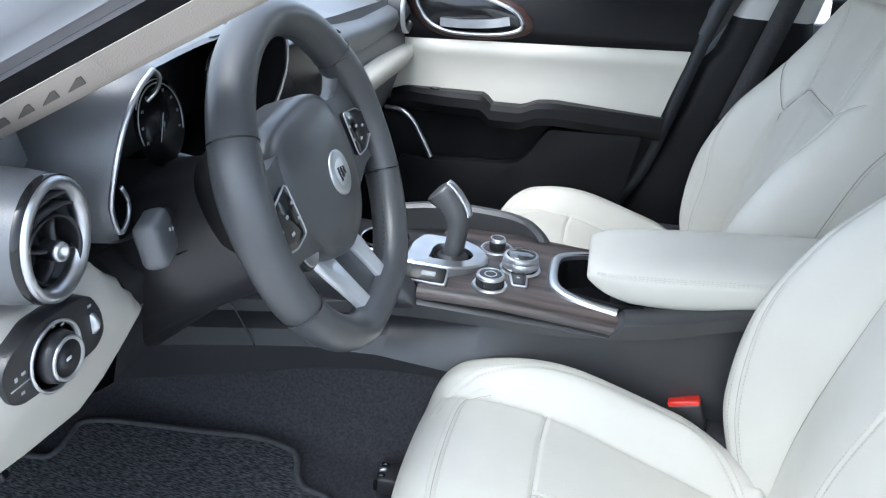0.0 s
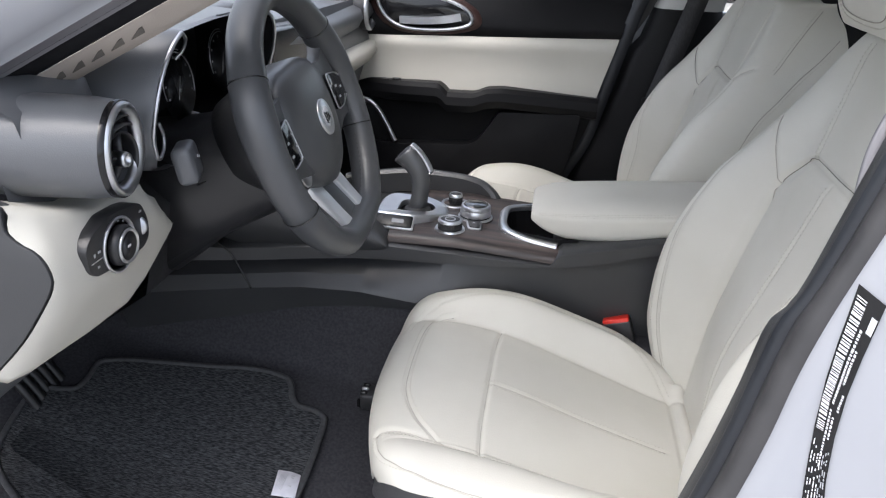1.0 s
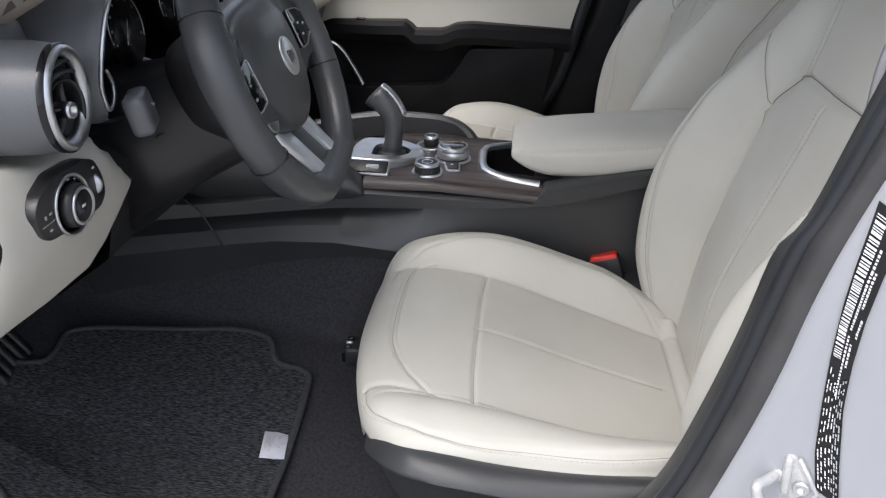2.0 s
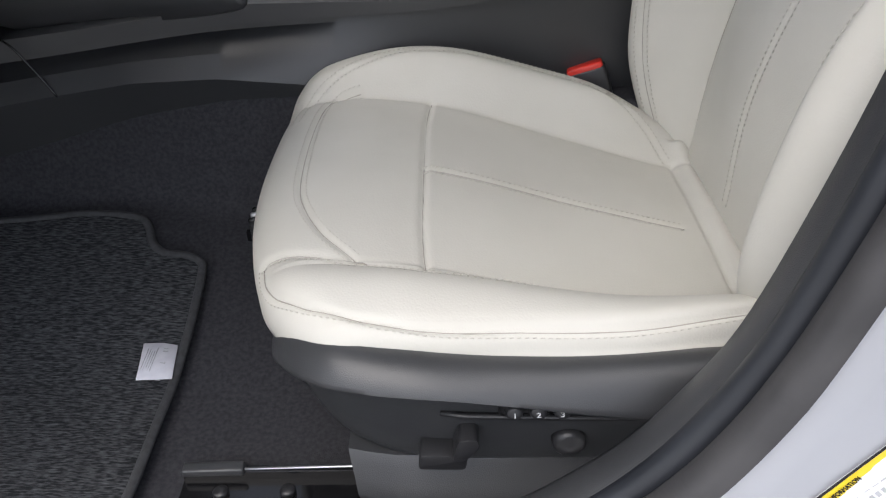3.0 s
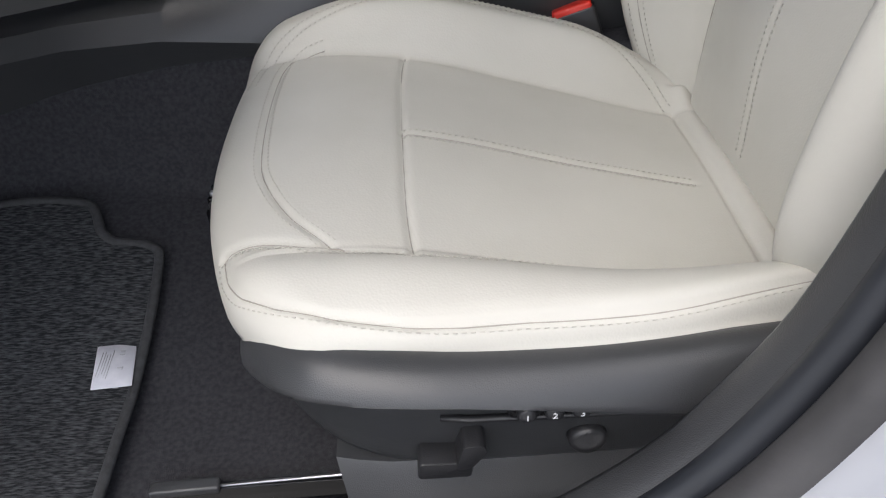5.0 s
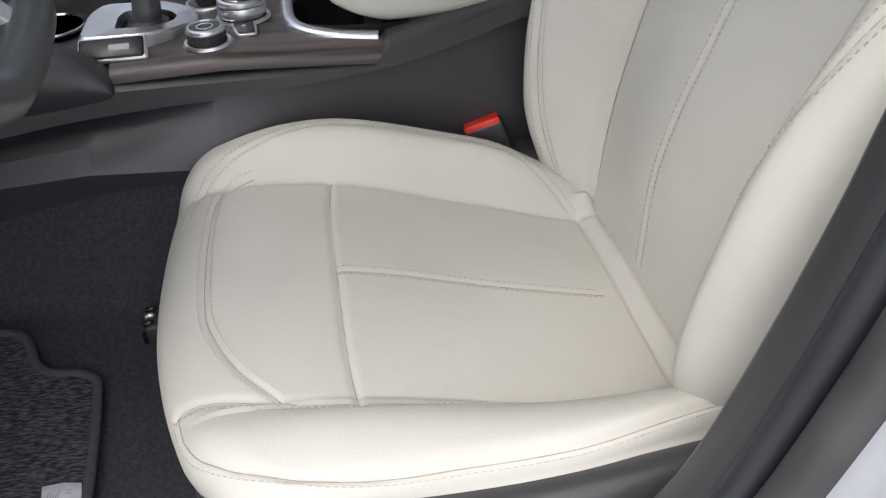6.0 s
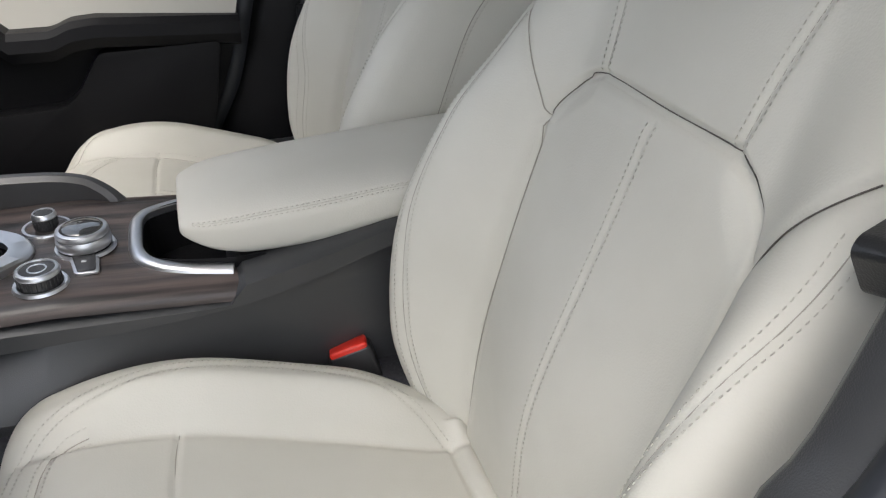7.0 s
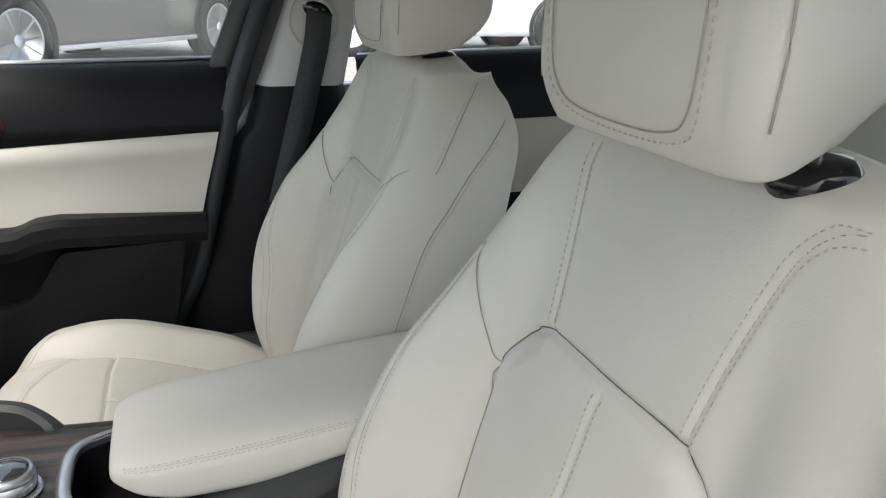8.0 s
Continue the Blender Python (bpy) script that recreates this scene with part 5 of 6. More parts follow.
def cowl(k, x):
    return [V(p.x if x is None else x + (p.x + 0.68) * 0.35, rc.y + (p.y - rc.y) * k, rc.z + (p.z - rc.z) * k) for p in rim]


part("cowl", loft([cowl(1.12, -0.90), cowl(1.11, -0.80), cowl(1.07, -0.72), cowl(1.03, -0.675), [p + V(-0.006, 0, 0) + (p - rc).normalized() * 0.004 for p in rim], rim], caps=False), DASH, cluster, "black cowl, sky sheen in its colour")
part("cowl_lining", loft([rim, cowl(0.96, -0.70), cowl(0.90, -0.76), cowl(0.86, -0.80)], caps=False), DOOR_BLACK, cluster, "matt black cowl lining")
part("back_wall", loft([cowl(0.88, -0.785), cowl(0.02, -0.785)], caps=False), BLACK_HARD, cluster)
part("cowl_edge", tube([p for p in spline(RIM[:6], per=8)], 0.0026, 8), SATIN, cluster, "satin silver cowl edge")
part("cowl_hook", tube(spline([(-0.642, -0.492, 1.060), (-0.646, -0.476, 1.050), (-0.654, -0.470, 1.036), (-0.662, -0.475, 1.026)], per=6), 0.0022, 8), SATIN, cluster)
part("cowl_loop", tube(spline([(-0.655, -0.550, 0.928), (-0.655, -0.543, 0.926), (-0.657, -0.530, 0.934), (-0.658, -0.526, 0.948), (-0.658, -0.534, 0.964)], per=6), 0.0022, 8), SATIN, cluster)
part("cowl_edge", tube(spline(RIM[10:15], per=8), 0.0026, 8), SATIN, cluster, "satin silver cowl edge")
for yc, xc in ((-0.372, -0.714), (-0.185, -0.735)):
    dial = Matrix.Translation((xc, yc, 0.972)) @ Matrix.Rotation(radians(82), 4, "Y") @ Matrix.Scale(0.66, 4)
    g = part("gauge", moved(lathe([(0.072, 0.0), (0.0, 0.001)], 48), dial), SCREEN, cluster, "dark gauge face")
    for r0, a0, a1 in ((0.063, -0.4, 3.5), (0.069, 1.2, 2.6)):
        part("gauge_ring", tube([dial @ V(-r0 * math.sin(q), r0 * math.cos(q), 0.002) for q in np.linspace(a0, a1, 40)], 0.0008, 6), SATIN, g)
    for j in range(9):
        q = radians(-20 + 28 * j)
        c = dial @ Matrix.Translation((-0.053 * math.sin(q), 0.053 * math.cos(q), 0.002))
        part("numeral", moved(rbox((0.0050, 0.0018, 0.0008), 0.0002, 1), c @ Matrix.Translation((0, -0.0018, 0))), GREY_PRINT, g)
        part("numeral", moved(rbox((0.0050, 0.0018, 0.0008), 0.0002, 1), c @ Matrix.Translation((0, 0.0018, 0))), GREY_PRINT, g)
    part("needle", moved(rbox((0.050, 0.0016, 0.001), 0.0004, 1), dial @ Matrix.Rotation(radians(-28), 4, "Z") @ Matrix.Translation((0.008, 0, 0.004))), WHITE_PRINT, g, "white needle")
part("display_bracket", tube(spline([(-0.718, -0.365, 0.934), (-0.709, -0.348, 0.928), (-0.700, -0.331, 0.919)], per=6), 0.0032, 8), SATIN, cluster, "silver display bracket")

# centre screen
scr = thing("centre_screen", "dark display set flush into the dashboard", "screen", (-0.75, 0.0, 0.95))
part("glass", prism(rounded([(-0.12, 0.885), (0.24, 0.872), (0.29, 0.955), (0.25, 0.975), (-0.12, 0.995)], 0.012), "x", -0.765, -0.728, 0.003), SCREEN, scr)
part("centre_vents", prism(rounded([(-0.13, 0.825), (0.18, 0.825), (0.19, 0.868), (-0.13, 0.872)], 0.006), "x", -0.77, -0.725, 0.004), BLACK_HARD, scr)
part("vent_strip", prism([(-0.13, 0.868), (0.19, 0.862), (0.19, 0.868), (-0.13, 0.874)], "x", -0.75, -0.722, 0.001), SATIN, scr)
pv = thing("air_vent", "round black air vent with satin silver ring", "air vent", (-0.70, 0.63, 0.955))
pm = Matrix.Translation((-0.695, 0.628, 0.965)) @ Matrix.Rotation(radians(90), 4, "Y")
part("drum", moved(lathe([(0.052, -0.12), (0.056, -0.03), (0.052, 0.0), (0.043, -0.01), (0.040, -0.06), (0.0, -0.06)], 40), pm), BLACK_HARD, pv, sharp=40)
part("ring", moved(lathe([(0.0535, -0.006), (0.0530, 0.0015), (0.0475, 0.004), (0.0415, -0.003), (0.0410, -0.010), (0.0475, -0.004)], 48, closed=True), pm), SATIN, pv)

# ---- steering wheel ----
wheel = thing("steering_wheel", "black leather steering wheel with silver lower spoke", "steering wheel", (-0.52, -0.385, 0.94))
TILT_W = radians(21)
WM = Matrix.Translation((-0.520, -0.396, 0.946)) @ Matrix(((0, -math.sin(TILT_W), math.cos(TILT_W), 0), (1, 0, 0, 0), (0, math.cos(TILT_W), math.sin(TILT_W), 0), (0, 0, 0, 1))) @ Matrix.Rotation(radians(6), 4, "Z")
# wheel frame: first axis to the passenger side, second up the wheel, third out to the driver


FORK = WM @ Matrix.Translation((0, -0.152, 0.006)) @ Matrix.Rotation(radians(-22), 4, "X")


def wheel_line(r, n=96):
    out = []
    for j in range(n):
        a = 2 * math.pi * j / n
        y = r * math.sin(a)
        flat = -r * 0.93
        if y < flat:
            y = flat + (y - flat) * 0.35
        out.append(V(r * math.cos(a), y, 0))
    return out


def grip_rings():
    rings = []
    for j, p in enumerate(wheel_line(0.161)):
        a = 2 * math.pi * j / 96
        out = V(p.x, p.y, 0).normalized()
        fat = 1 + 0.10 * math.exp(-((math.sin(a) - 0.35) / 0.25) ** 2)
        rings.append([WM @ (p + out * (0.0182 * fat * math.cos(q)) + V(0, 0, 0.0215 * fat * math.sin(q))) for q in (2 * math.pi * i / 20 for i in range(20))])
    rings.append(rings[0])
    return rings


part("rim", loft(grip_rings(), caps=False), BLACK_LEATHER, wheel, "black leather rim")
part("rim_stitching", dashes([WM @ (p * 0.890) for p in wheel_line(0.161)], step=0.007, long=0.005, r=0.0009), BLACK_HARD, wheel)
pad = [(0.0, 0.079), (0.050, 0.075), (0.079, 0.054), (0.086, 0.010), (0.074, -0.038), (0.046, -0.071), (0.0, -0.086), (-0.046, -0.071), (-0.074, -0.038), (-0.086, 0.010), (-0.079, 0.054), (-0.050, 0.075)]
padc = [(p.x, p.y) for p in spline([(a, b, 0) for a, b in pad], closed=True, per=4)]
part("airbag_pad", loft([[WM @ V(x * k, y * k, z) for x, y in padc] for k, z in ((1.0, -0.05), (1.0, -0.014), (0.985, -0.006), (0.95, 0.000), (0.86, 0.006), (0.7, 0.0115), (0.5, 0.015), (0.3, 0.0165), (0.02, 0.017))]), BLACK_LEATHER, wheel, "smooth black airbag cover")
part("hub", loft([[WM @ V(x * k, y * k - 0.004, z) for x, y in padc] for k, z in ((0.85, -0.10), (1.0, -0.06), (1.03, -0.030), (0.98, -0.022))]), BLACK_HARD, wheel)
for s in (-1, 1):
    sp = [(s * 0.060, 0.058), (s * 0.100, 0.052), (s * 0.122, 0.060), (s * 0.135, 0.074), (s * 0.141, 0.090), (s * 0.152, 0.055), (s * 0.154, 0.0), (s * 0.151, -0.046), (s * 0.144, -0.044), (s * 0.136, -0.036), (s * 0.110, -0.036), (s * 0.062, -0.050)]
    part("spoke", moved(prism(rounded(sp, 0.008), "z", -0.020, 0.000, 0.006), WM), BLACK_LEATHER, wheel, "leather-covered side spoke", sharp=50)
    keys = [(s * 0.090, 0.034), (s * 0.128, 0.026), (s * 0.148, 0.014), (s * 0.146, -0.012), (s * 0.116, -0.020), (s * 0.090, -0.018)]
    pod = part("button_pod", moved(prism(rounded(keys, 0.006), "z", -0.004, 0.005, 0.002), WM), GLOSS_BLACK, wheel, "gloss black button pod", sharp=40)
    edge = [V(x, y, 0.0050) for x, y in rounded(keys, 0.006)]
    part("pod_edge", tube([WM @ p for p in edge], 0.0010, 6, closed=True), SATIN, pod)
    for x, y, w in ((0.092, 0.016, 0.007), (0.092, 0.000, 0.006), (0.112, 0.010, 0.005), (0.114, -0.006, 0.006), (0.130, 0.004, 0.005)):
        part("symbol", moved(rbox((w, 0.003, 0.001), 0.0003, 1), WM @ Matrix.Translation((s * x, y, 0.0055))), GREY_PRINT, pod)
    arm_poly = [(s * 0.020, 0.088), (s * 0.050, 0.092), (s * 0.050, 0.075), (s * 0.044, 0.030), (s * 0.042, 0.004), (s * 0.034, -0.004), (s * 0.020, -0.004), (s * 0.021, 0.030)]
    part("silver_spoke", moved(prism(rounded(arm_poly, 0.004), "z", -0.005, 0.005, 0.003), FORK), SILVER, wheel, "satin silver lower spoke arm", sharp=40)
part("silver_bridge", moved(prism(rounded([(-0.024, 0.006), (0.024, 0.006), (0.030, -0.006), (0.022, -0.010), (-0.022, -0.010), (-0.030, -0.006)], 0.004), "z", -0.0045, 0.0055, 0.003), FORK), SILVER, wheel, "satin silver spoke foot", sharp=40)
part("spoke_fill", moved(prism(rounded([(-0.026, 0.095), (0.026, 0.095), (0.024, 0.0), (-0.024, 0.0)], 0.004), "z", -0.010, -0.001, 0.002), FORK), BLACK_LEATHER, wheel, "dark inset between the spoke arms", sharp=40)
for y in (0.092, -0.062):
    for q in (-1, 1):
        ang = math.asin(y / 0.161)
        centre = V(q * 0.161 * math.cos(ang), y, 0)
        out = centre.normalized()
        part("rim_joint", tube([WM @ (centre + out * (0.0186 * 1.04 * math.cos(a)) + V(0, 0, 0.0219 * 1.04 * math.sin(a))) for a in (2 * math.pi * i / 24 for i in range(24))], 0.0007, 6, closed=True), GLOSS_BLACK, wheel)
bt = part("start_button", moved(lathe([(0.019, -0.01), (0.019, 0.006), (0.0165, 0.009), (0.0155, 0.006), (0.0, 0.007)], 32), WM @ Matrix.Translation((-0.083, -0.040, -0.014))), BLACK_HARD, wheel, "round engine start button")
part("button_ring", moved(lathe([(0.0165, 0.008), (0.0160, 0.0105), (0.0145, 0.0105), (0.0140, 0.007)], 32), WM @ Matrix.Translation((-0.083, -0.040, -0.014))), SATIN, bt)
bd = part("badge", moved(lathe([(0.0, 0.003), (0.020, 0.003), (0.0235, 0.002), (0.0235, 0.0)], 40), WM @ Matrix.Translation((0, 0.0, 0.016))), SATIN, wheel, "round silver badge")
part("badge_field", moved(lathe([(0.0, 0.0036), (0.0135, 0.0034), (0.0136, 0.003)], 32), WM @ Matrix.Translation((0, 0.0, 0.016))), GREY_PRINT, bd)
for q in range(3):
    part("badge_shape", moved(rbox((0.004, 0.015 - 0.003 * q, 0.001), 0.0004, 1), WM @ Matrix.Translation((-0.006 + 0.006 * q, 0, 0.0198))), GLOSS_BLACK, bd)

column = thing("steering_column", "black plastic steering column shroud with stalk", "steering column", (-0.66, -0.385, 0.87))
part("shroud", loft([[WM @ V(a * k, b * k2 - 0.012, z) for a, b in [(p.x, p.y) for p in spline([(0.058, 0.03, 0), (0.05, -0.06, 0), (0.0, -0.075, 0), (-0.05, -0.06, 0), (-0.058, 0.03, 0), (0, 0.045, 0)], closed=True, per=5)]] for k, k2, z in ((1.0, 0.95, -0.045), (1.1, 1.1, -0.08), (1.2, 1.25, -0.16), (1.3, 1.7, -0.26))]), BLACK_HARD, column, "two-piece black shroud")
part("shroud_split", tube(spline([WM @ V(-0.066, -0.016, -0.06), WM @ V(-0.069, -0.020, -0.09), WM @ V(-0.066, -0.014, -0.11), WM @ V(-0.074, -0.018, -0.15)], per=5), 0.0012, 6), GLOSS_BLACK, column)
part("lower_panel", loft([[V(x, y, z) for x, z in ((-0.72, 0.87), (-0.69, 0.84), (-0.72, 0.72), (-0.80, 0.66), (-0.95, 0.64))] for y in np.linspace(-0.50, -0.14, 10)], closed=False), BLACK_HARD, column, "black knee panel")
st = Matrix.Translation((-0.622, -0.545, 0.925)) @ Euler((radians(0), radians(-12), radians(18))).to_matrix().to_4x4()
stalk = part("stalk", moved(rbox((0.024, 0.048, 0.044), 0.008, 3), st), DASH, column, "black indicator stalk")
part("stalk_arm", tube([st @ V(0, 0.01, 0), st @ V(-0.012, 0.08, -0.01)], 0.008, 12), BLACK_HARD, column)
for q in range(2):
    part("mark", moved(rbox((0.0008, 0.004, 0.003), 0.0002, 1), st @ Matrix.Translation((0.0122, 0.006 + 0.008 * q, 0.004 - 0.003 * q))), WHITE_PRINT, stalk)


# ---- passenger doors, far pillar ----
fdoor = thing("door_1", "closed passenger front door with cream panel and black armrest", "car door", (-0.4, 0.68, 0.7), kind="structure")


def wall(lines, n=40):
    return ribbon(lines, n)


XA, XB = -0.86, -0.075
def hline(x0, x1, y, z0, z1):
    return [V(x0, y, z0), V((x0 + x1) / 2, y, (z0 + z1) / 2), V(x1, y, z1)]
# upper black roll up to the window sill
part("upper_panel", wall([hline(XA, -0.045, 0.735, 1.030, 1.045), hline(XA, -0.047, 0.712, 1.034, 1.050), hline(XA, -0.05, 0.690, 1.026, 1.043), hline(XA, -0.055, 0.668, 0.985, 1.005), hline(XA, -0.066, 0.657, 0.93, 0.950), hline(XA, -0.072, 0.655, 0.892, 0.930), hline(XA, -0.073, 0.664, 0.888, 0.926)]), DOOR_BLACK, fdoor, "grained black upper door panel")
part("cream_panel", wall([hline(XA, -0.074, 0.664, 0.892, 0.930), hline(XA, -0.074, 0.656, 0.890, 0.927), hline(XA, -0.082, 0.650, 0.868, 0.895), hline(XA, -0.084, 0.655, 0.858, 0.886), hline(XA, -0.10, 0.652, 0.80, 0.83), hline(XA, -0.112, 0.648, 0.755, 0.782)]), CREAM_SOFT, fdoor, "cream leather door panel")
arm = []
for x in np.linspace(-0.73, -0.108, 50):
    top = interp(x, [-0.73, -0.70, -0.51, -0.505, -0.495, -0.42, -0.39, -0.35, -0.108], [0.780, 0.792, 0.796, 0.795, 0.776, 0.778, 0.792, 0.796, 0.784])
    out = interp(x, [-0.73, -0.6, -0.4, -0.108], [0.63, 0.600, 0.590, 0.615])
    arm.append([V(x, 0.652, top - 0.002), V(x, out + 0.012, top), V(x, out, top - 0.010), V(x, out - 0.004, top - 0.030), V(x, out + 0.008, top - 0.050), V(x, 0.652, top - 0.060)])
part("armrest", loft(arm), DOOR_BLACK, fdoor, "black door armrest with grab recess", sharp=28)
part("window_switch", moved(rbox((0.022, 0.012, 0.006), 0.002), Matrix.Translation((-0.625, 0.625, 0.795))), GLOSS_BLACK, fdoor)
part("lower_panel", wall([hline(XA, -0.115, 0.652, 0.752, 0.745), hline(XA, -0.13, 0.655, 0.68, 0.69), hline(XA, -0.19, 0.650, 0.55, 0.55), hline(XA, -0.25, 0.655, 0.36, 0.36)]), DOOR_BLACK, fdoor, "black lower door panel")
pock = [(-0.60, 0.628), (-0.427, 0.640), (-0.400, 0.660), (-0.375, 0.700), (-0.354, 0.733), (-0.145, 0.742), (-0.17, 0.60), (-0.24, 0.44), (-0.70, 0.42), (-0.70, 0.628)]
part("map_pocket", prism(rounded(pock, 0.012), "y", 0.612, 0.66, 0.006), DOOR_BLACK, fdoor, "raised black pocket panel", sharp=40)
part("speaker_strip", tube(spline([(-0.742, 0.625, 0.738), (-0.700, 0.620, 0.735), (-0.672, 0.617, 0.715), (-0.645, 0.612, 0.675), (-0.622, 0.608, 0.634)], per=6), 0.0062, 10), SATIN, fdoor, "curved silver speaker strip")
part("speaker", prism(rounded([(-0.80, 0.73), (-0.70, 0.728), (-0.66, 0.69), (-0.632, 0.63), (-0.70, 0.60), (-0.80, 0.60)], 0.02), "y", 0.63, 0.66, 0.006), DOOR_BLACK, fdoor, "black speaker grille", sharp=40)
oval = [(-0.685, 0.995), (-0.66, 0.945), (-0.61, 0.922), (-0.52, 0.922), (-0.455, 0.935), (-0.442, 0.955), (-0.47, 0.982), (-0.55, 1.005), (-0.64, 1.012)]
op = spline([(x, 0.6495, z) for x, z in oval], closed=True, per=6)
part("wood_surround", loft([[V(-0.56 + (p.x + 0.56) * k, y, 0.962 + (p.z - 0.962) * (k * 1.12 - 0.06)) for p in op] for k, y in ((1.22, 0.668), (1.20, 0.6545), (1.0, 0.6515))]), WOOD_DARK, fdoor, "dark red-brown wood inlay")
hand = part("handle_recess", loft([[V(p.x, 0.652, p.z) for p in op], [V(-0.56 + (p.x + 0.56) * 0.93, 0.649, 0.965 + (p.z - 0.965) * 0.9) for p in op]]), GLOSS_BLACK, fdoor, "dark oval handle recess")
part("bezel", tube(op, 0.0045, 8, closed=True), SATIN, hand, "satin silver bezel")
part("pull", sweep(spline([(-0.625, 0.648, 0.940), (-0.57, 0.640, 0.942), (-0.51, 0.640, 0.948), (-0.47, 0.647, 0.956)], per=6), [(-0.005, -0.008), (0.005, -0.008), (0.005, 0.010), (-0.005, 0.010)]), SATIN, hand, "silver pull lever", sharp=40)

# pillar between the passenger doors
bp = thing("pillar", "passenger door pillar with black lower and grey upper trim", "pillar", (0.05, 0.67, 0.9), kind="structure")
part("lower_trim", loft([[V(x0, 0.700, z), V(x0 + 0.01, 0.668, z), V(x0 + 0.03, 0.655, z), V(x1 - 0.03, 0.655, z), V(x1, 0.70, z)] for x0, x1, z in ((-0.20, 0.26, 0.36), (-0.17, 0.22, 0.55), (-0.118, 0.19, 0.68), (-0.072, 0.185, 0.80), (-0.048, 0.185, 0.905), (-0.022, 0.18, 0.935), (0.000, 0.165, 1.008))], closed=False), DOOR_BLACK, bp, "grained black lower trim")
part("upper_trim", loft([[V(x0, 0.690, z), V(x0 + 0.008, 0.664, z), V(x0 + 0.02, 0.652, z), V(x1 - 0.02, 0.652, z), V(x1, 0.69, z)] for x0, x1, z in ((0.000, 0.165, 1.008), (0.022, 0.175, 1.06), (0.060, 0.195, 1.16), (0.11, 0.23, 1.30), (0.16, 0.27, 1.42))], closed=False), GREY_TRIM, bp, "light grey upper trim")
part("door_seal", sweep(spline([(-0.27, 0.665, 0.36), (-0.185, 0.665, 0.55), (-0.130, 0.665, 0.66), (-0.095, 0.665, 0.79), (-0.060, 0.667, 0.93), (-0.030, 0.672, 1.03), (0.015, 0.678, 1.15), (0.10, 0.68, 1.36)], per=6), [(-0.016, -0.012), (0.016, -0.012), (0.016, 0.008), (-0.016, 0.008)], up=(0, -1, 0)), RUBBER_SHINY, bp)
belt = thing("seat_belt", "black seat belt webbing hanging from grey pillar guide", "seat belt", (0.1, 0.64, 1.0))
web = spline([(0.116, 0.655, 1.146), (0.112, 0.644, 1.125), (0.106, 0.640, 1.085), (0.085, 0.637, 1.0), (0.045, 0.634, 0.85), (0.010, 0.630, 0.72), (-0.01, 0.628, 0.62)], per=6)
part("webbing", sweep(web, [(-0.023, -0.0008), (0.023, -0.0008), (0.023, 0.0008), (-0.023, 0.0008)], up=(0, -1, 0)), WEB, belt)
go = [V(0.105 + 0.044 * math.cos(q), 0.6505, 1.125 + 0.050 * math.sin(q)) for q in (2 * math.pi * j / 40 for j in range(40))]
part("guide", tube(go, 0.0022, 8, closed=True, flat=0.8), GREY_TRIM, belt, "grey belt guide ring")
mouth = [V(0.112 + 0.026 * math.cos(q) + 0.006 * math.sin(q), 0, 1.142 + 0.016 * math.sin(q) - 0.010 * math.cos(q)) for q in (2 * math.pi * j / 28 for j in range(28))]
part("mouth", loft([[V(p.x, 0.6535, p.z) for p in mouth], [V(p.x, 0.6495, p.z) for p in mouth]]), GLOSS_BLACK, belt, "dark belt opening")
part("hood", tube([V(p.x, 0.647, p.z) for p in mouth[1:15]], 0.0035, 8), GREY_TRIM, belt, "rounded grey lip")
part("tongue", moved(rbox((0.030, 0.012, 0.045), 0.005), Matrix.Translation((0.012, 0.625, 0.775))), DOOR_BLACK, belt)
# rear passenger door
rdoor = thing("door_2", "closed passenger rear door with cream and black panel", "car door", (0.6, 0.7, 0.7), kind="structure")
part("upper_panel", wall([hline(0.19, 1.2, 0.735, 1.055, 1.085), hline(0.19, 1.2, 0.715, 1.058, 1.088), hline(0.19, 1.2, 0.695, 1.05, 1.08), hline(0.19, 1.2, 0.67, 0.98, 1.0), hline(0.19, 1.2, 0.665, 0.925, 0.95)]), DOOR_BLACK, rdoor)
part("cream_panel", wall([hline(0.19, 1.2, 0.666, 0.925, 0.95), hline(0.19, 1.2, 0.662, 0.92, 0.945), hline(0.19, 1.2, 0.66, 0.77, 0.785)]), CREAM_SOFT, rdoor)
part("lower_panel", wall([hline(0.19, 1.2, 0.66, 0.772, 0.79), hline(0.19, 1.2, 0.64, 0.76, 0.77), hline(0.19, 1.2, 0.655, 0.70, 0.70), hline(0.19, 1.2, 0.66, 0.36, 0.36)]), DOOR_BLACK, rdoor)

# windows of the far side
for nm, pts in (("window_1", [(-0.86, 1.00), (-0.03, 1.045), (0.08, 1.36), (-0.35, 1.34), (-0.60, 1.20)]), ("window_2", [(0.20, 1.05), (1.1, 1.08), (0.95, 1.36), (0.27, 1.38)])):
    w = thing(nm, "clear car side window", "window", (pts[0][0], 0.72, 1.1), kind="structure")
    p = part("pane", prism(pts, "y", 0.722, 0.726), GLASS, w, smooth=False)
    p.visible_shadow = False
    part("sill_strip", tube([V(pts[0][0], 0.724, pts[0][1] + (0.036 if pts[0][0] < 0 else 0.006)), V(pts[1][0], 0.724, pts[1][1] + 0.008)], 0.005, 8), SATIN, w)
part("front_frame", sweep(spline([(-0.055, 0.70, 1.03), (-0.005, 0.705, 1.15), (0.09, 0.70, 1.38)], per=5), [(-0.028, -0.014), (0.020, -0.014), (0.020, 0.012), (-0.028, 0.012)], up=(0, -1, 0)), RUBBER, bp)

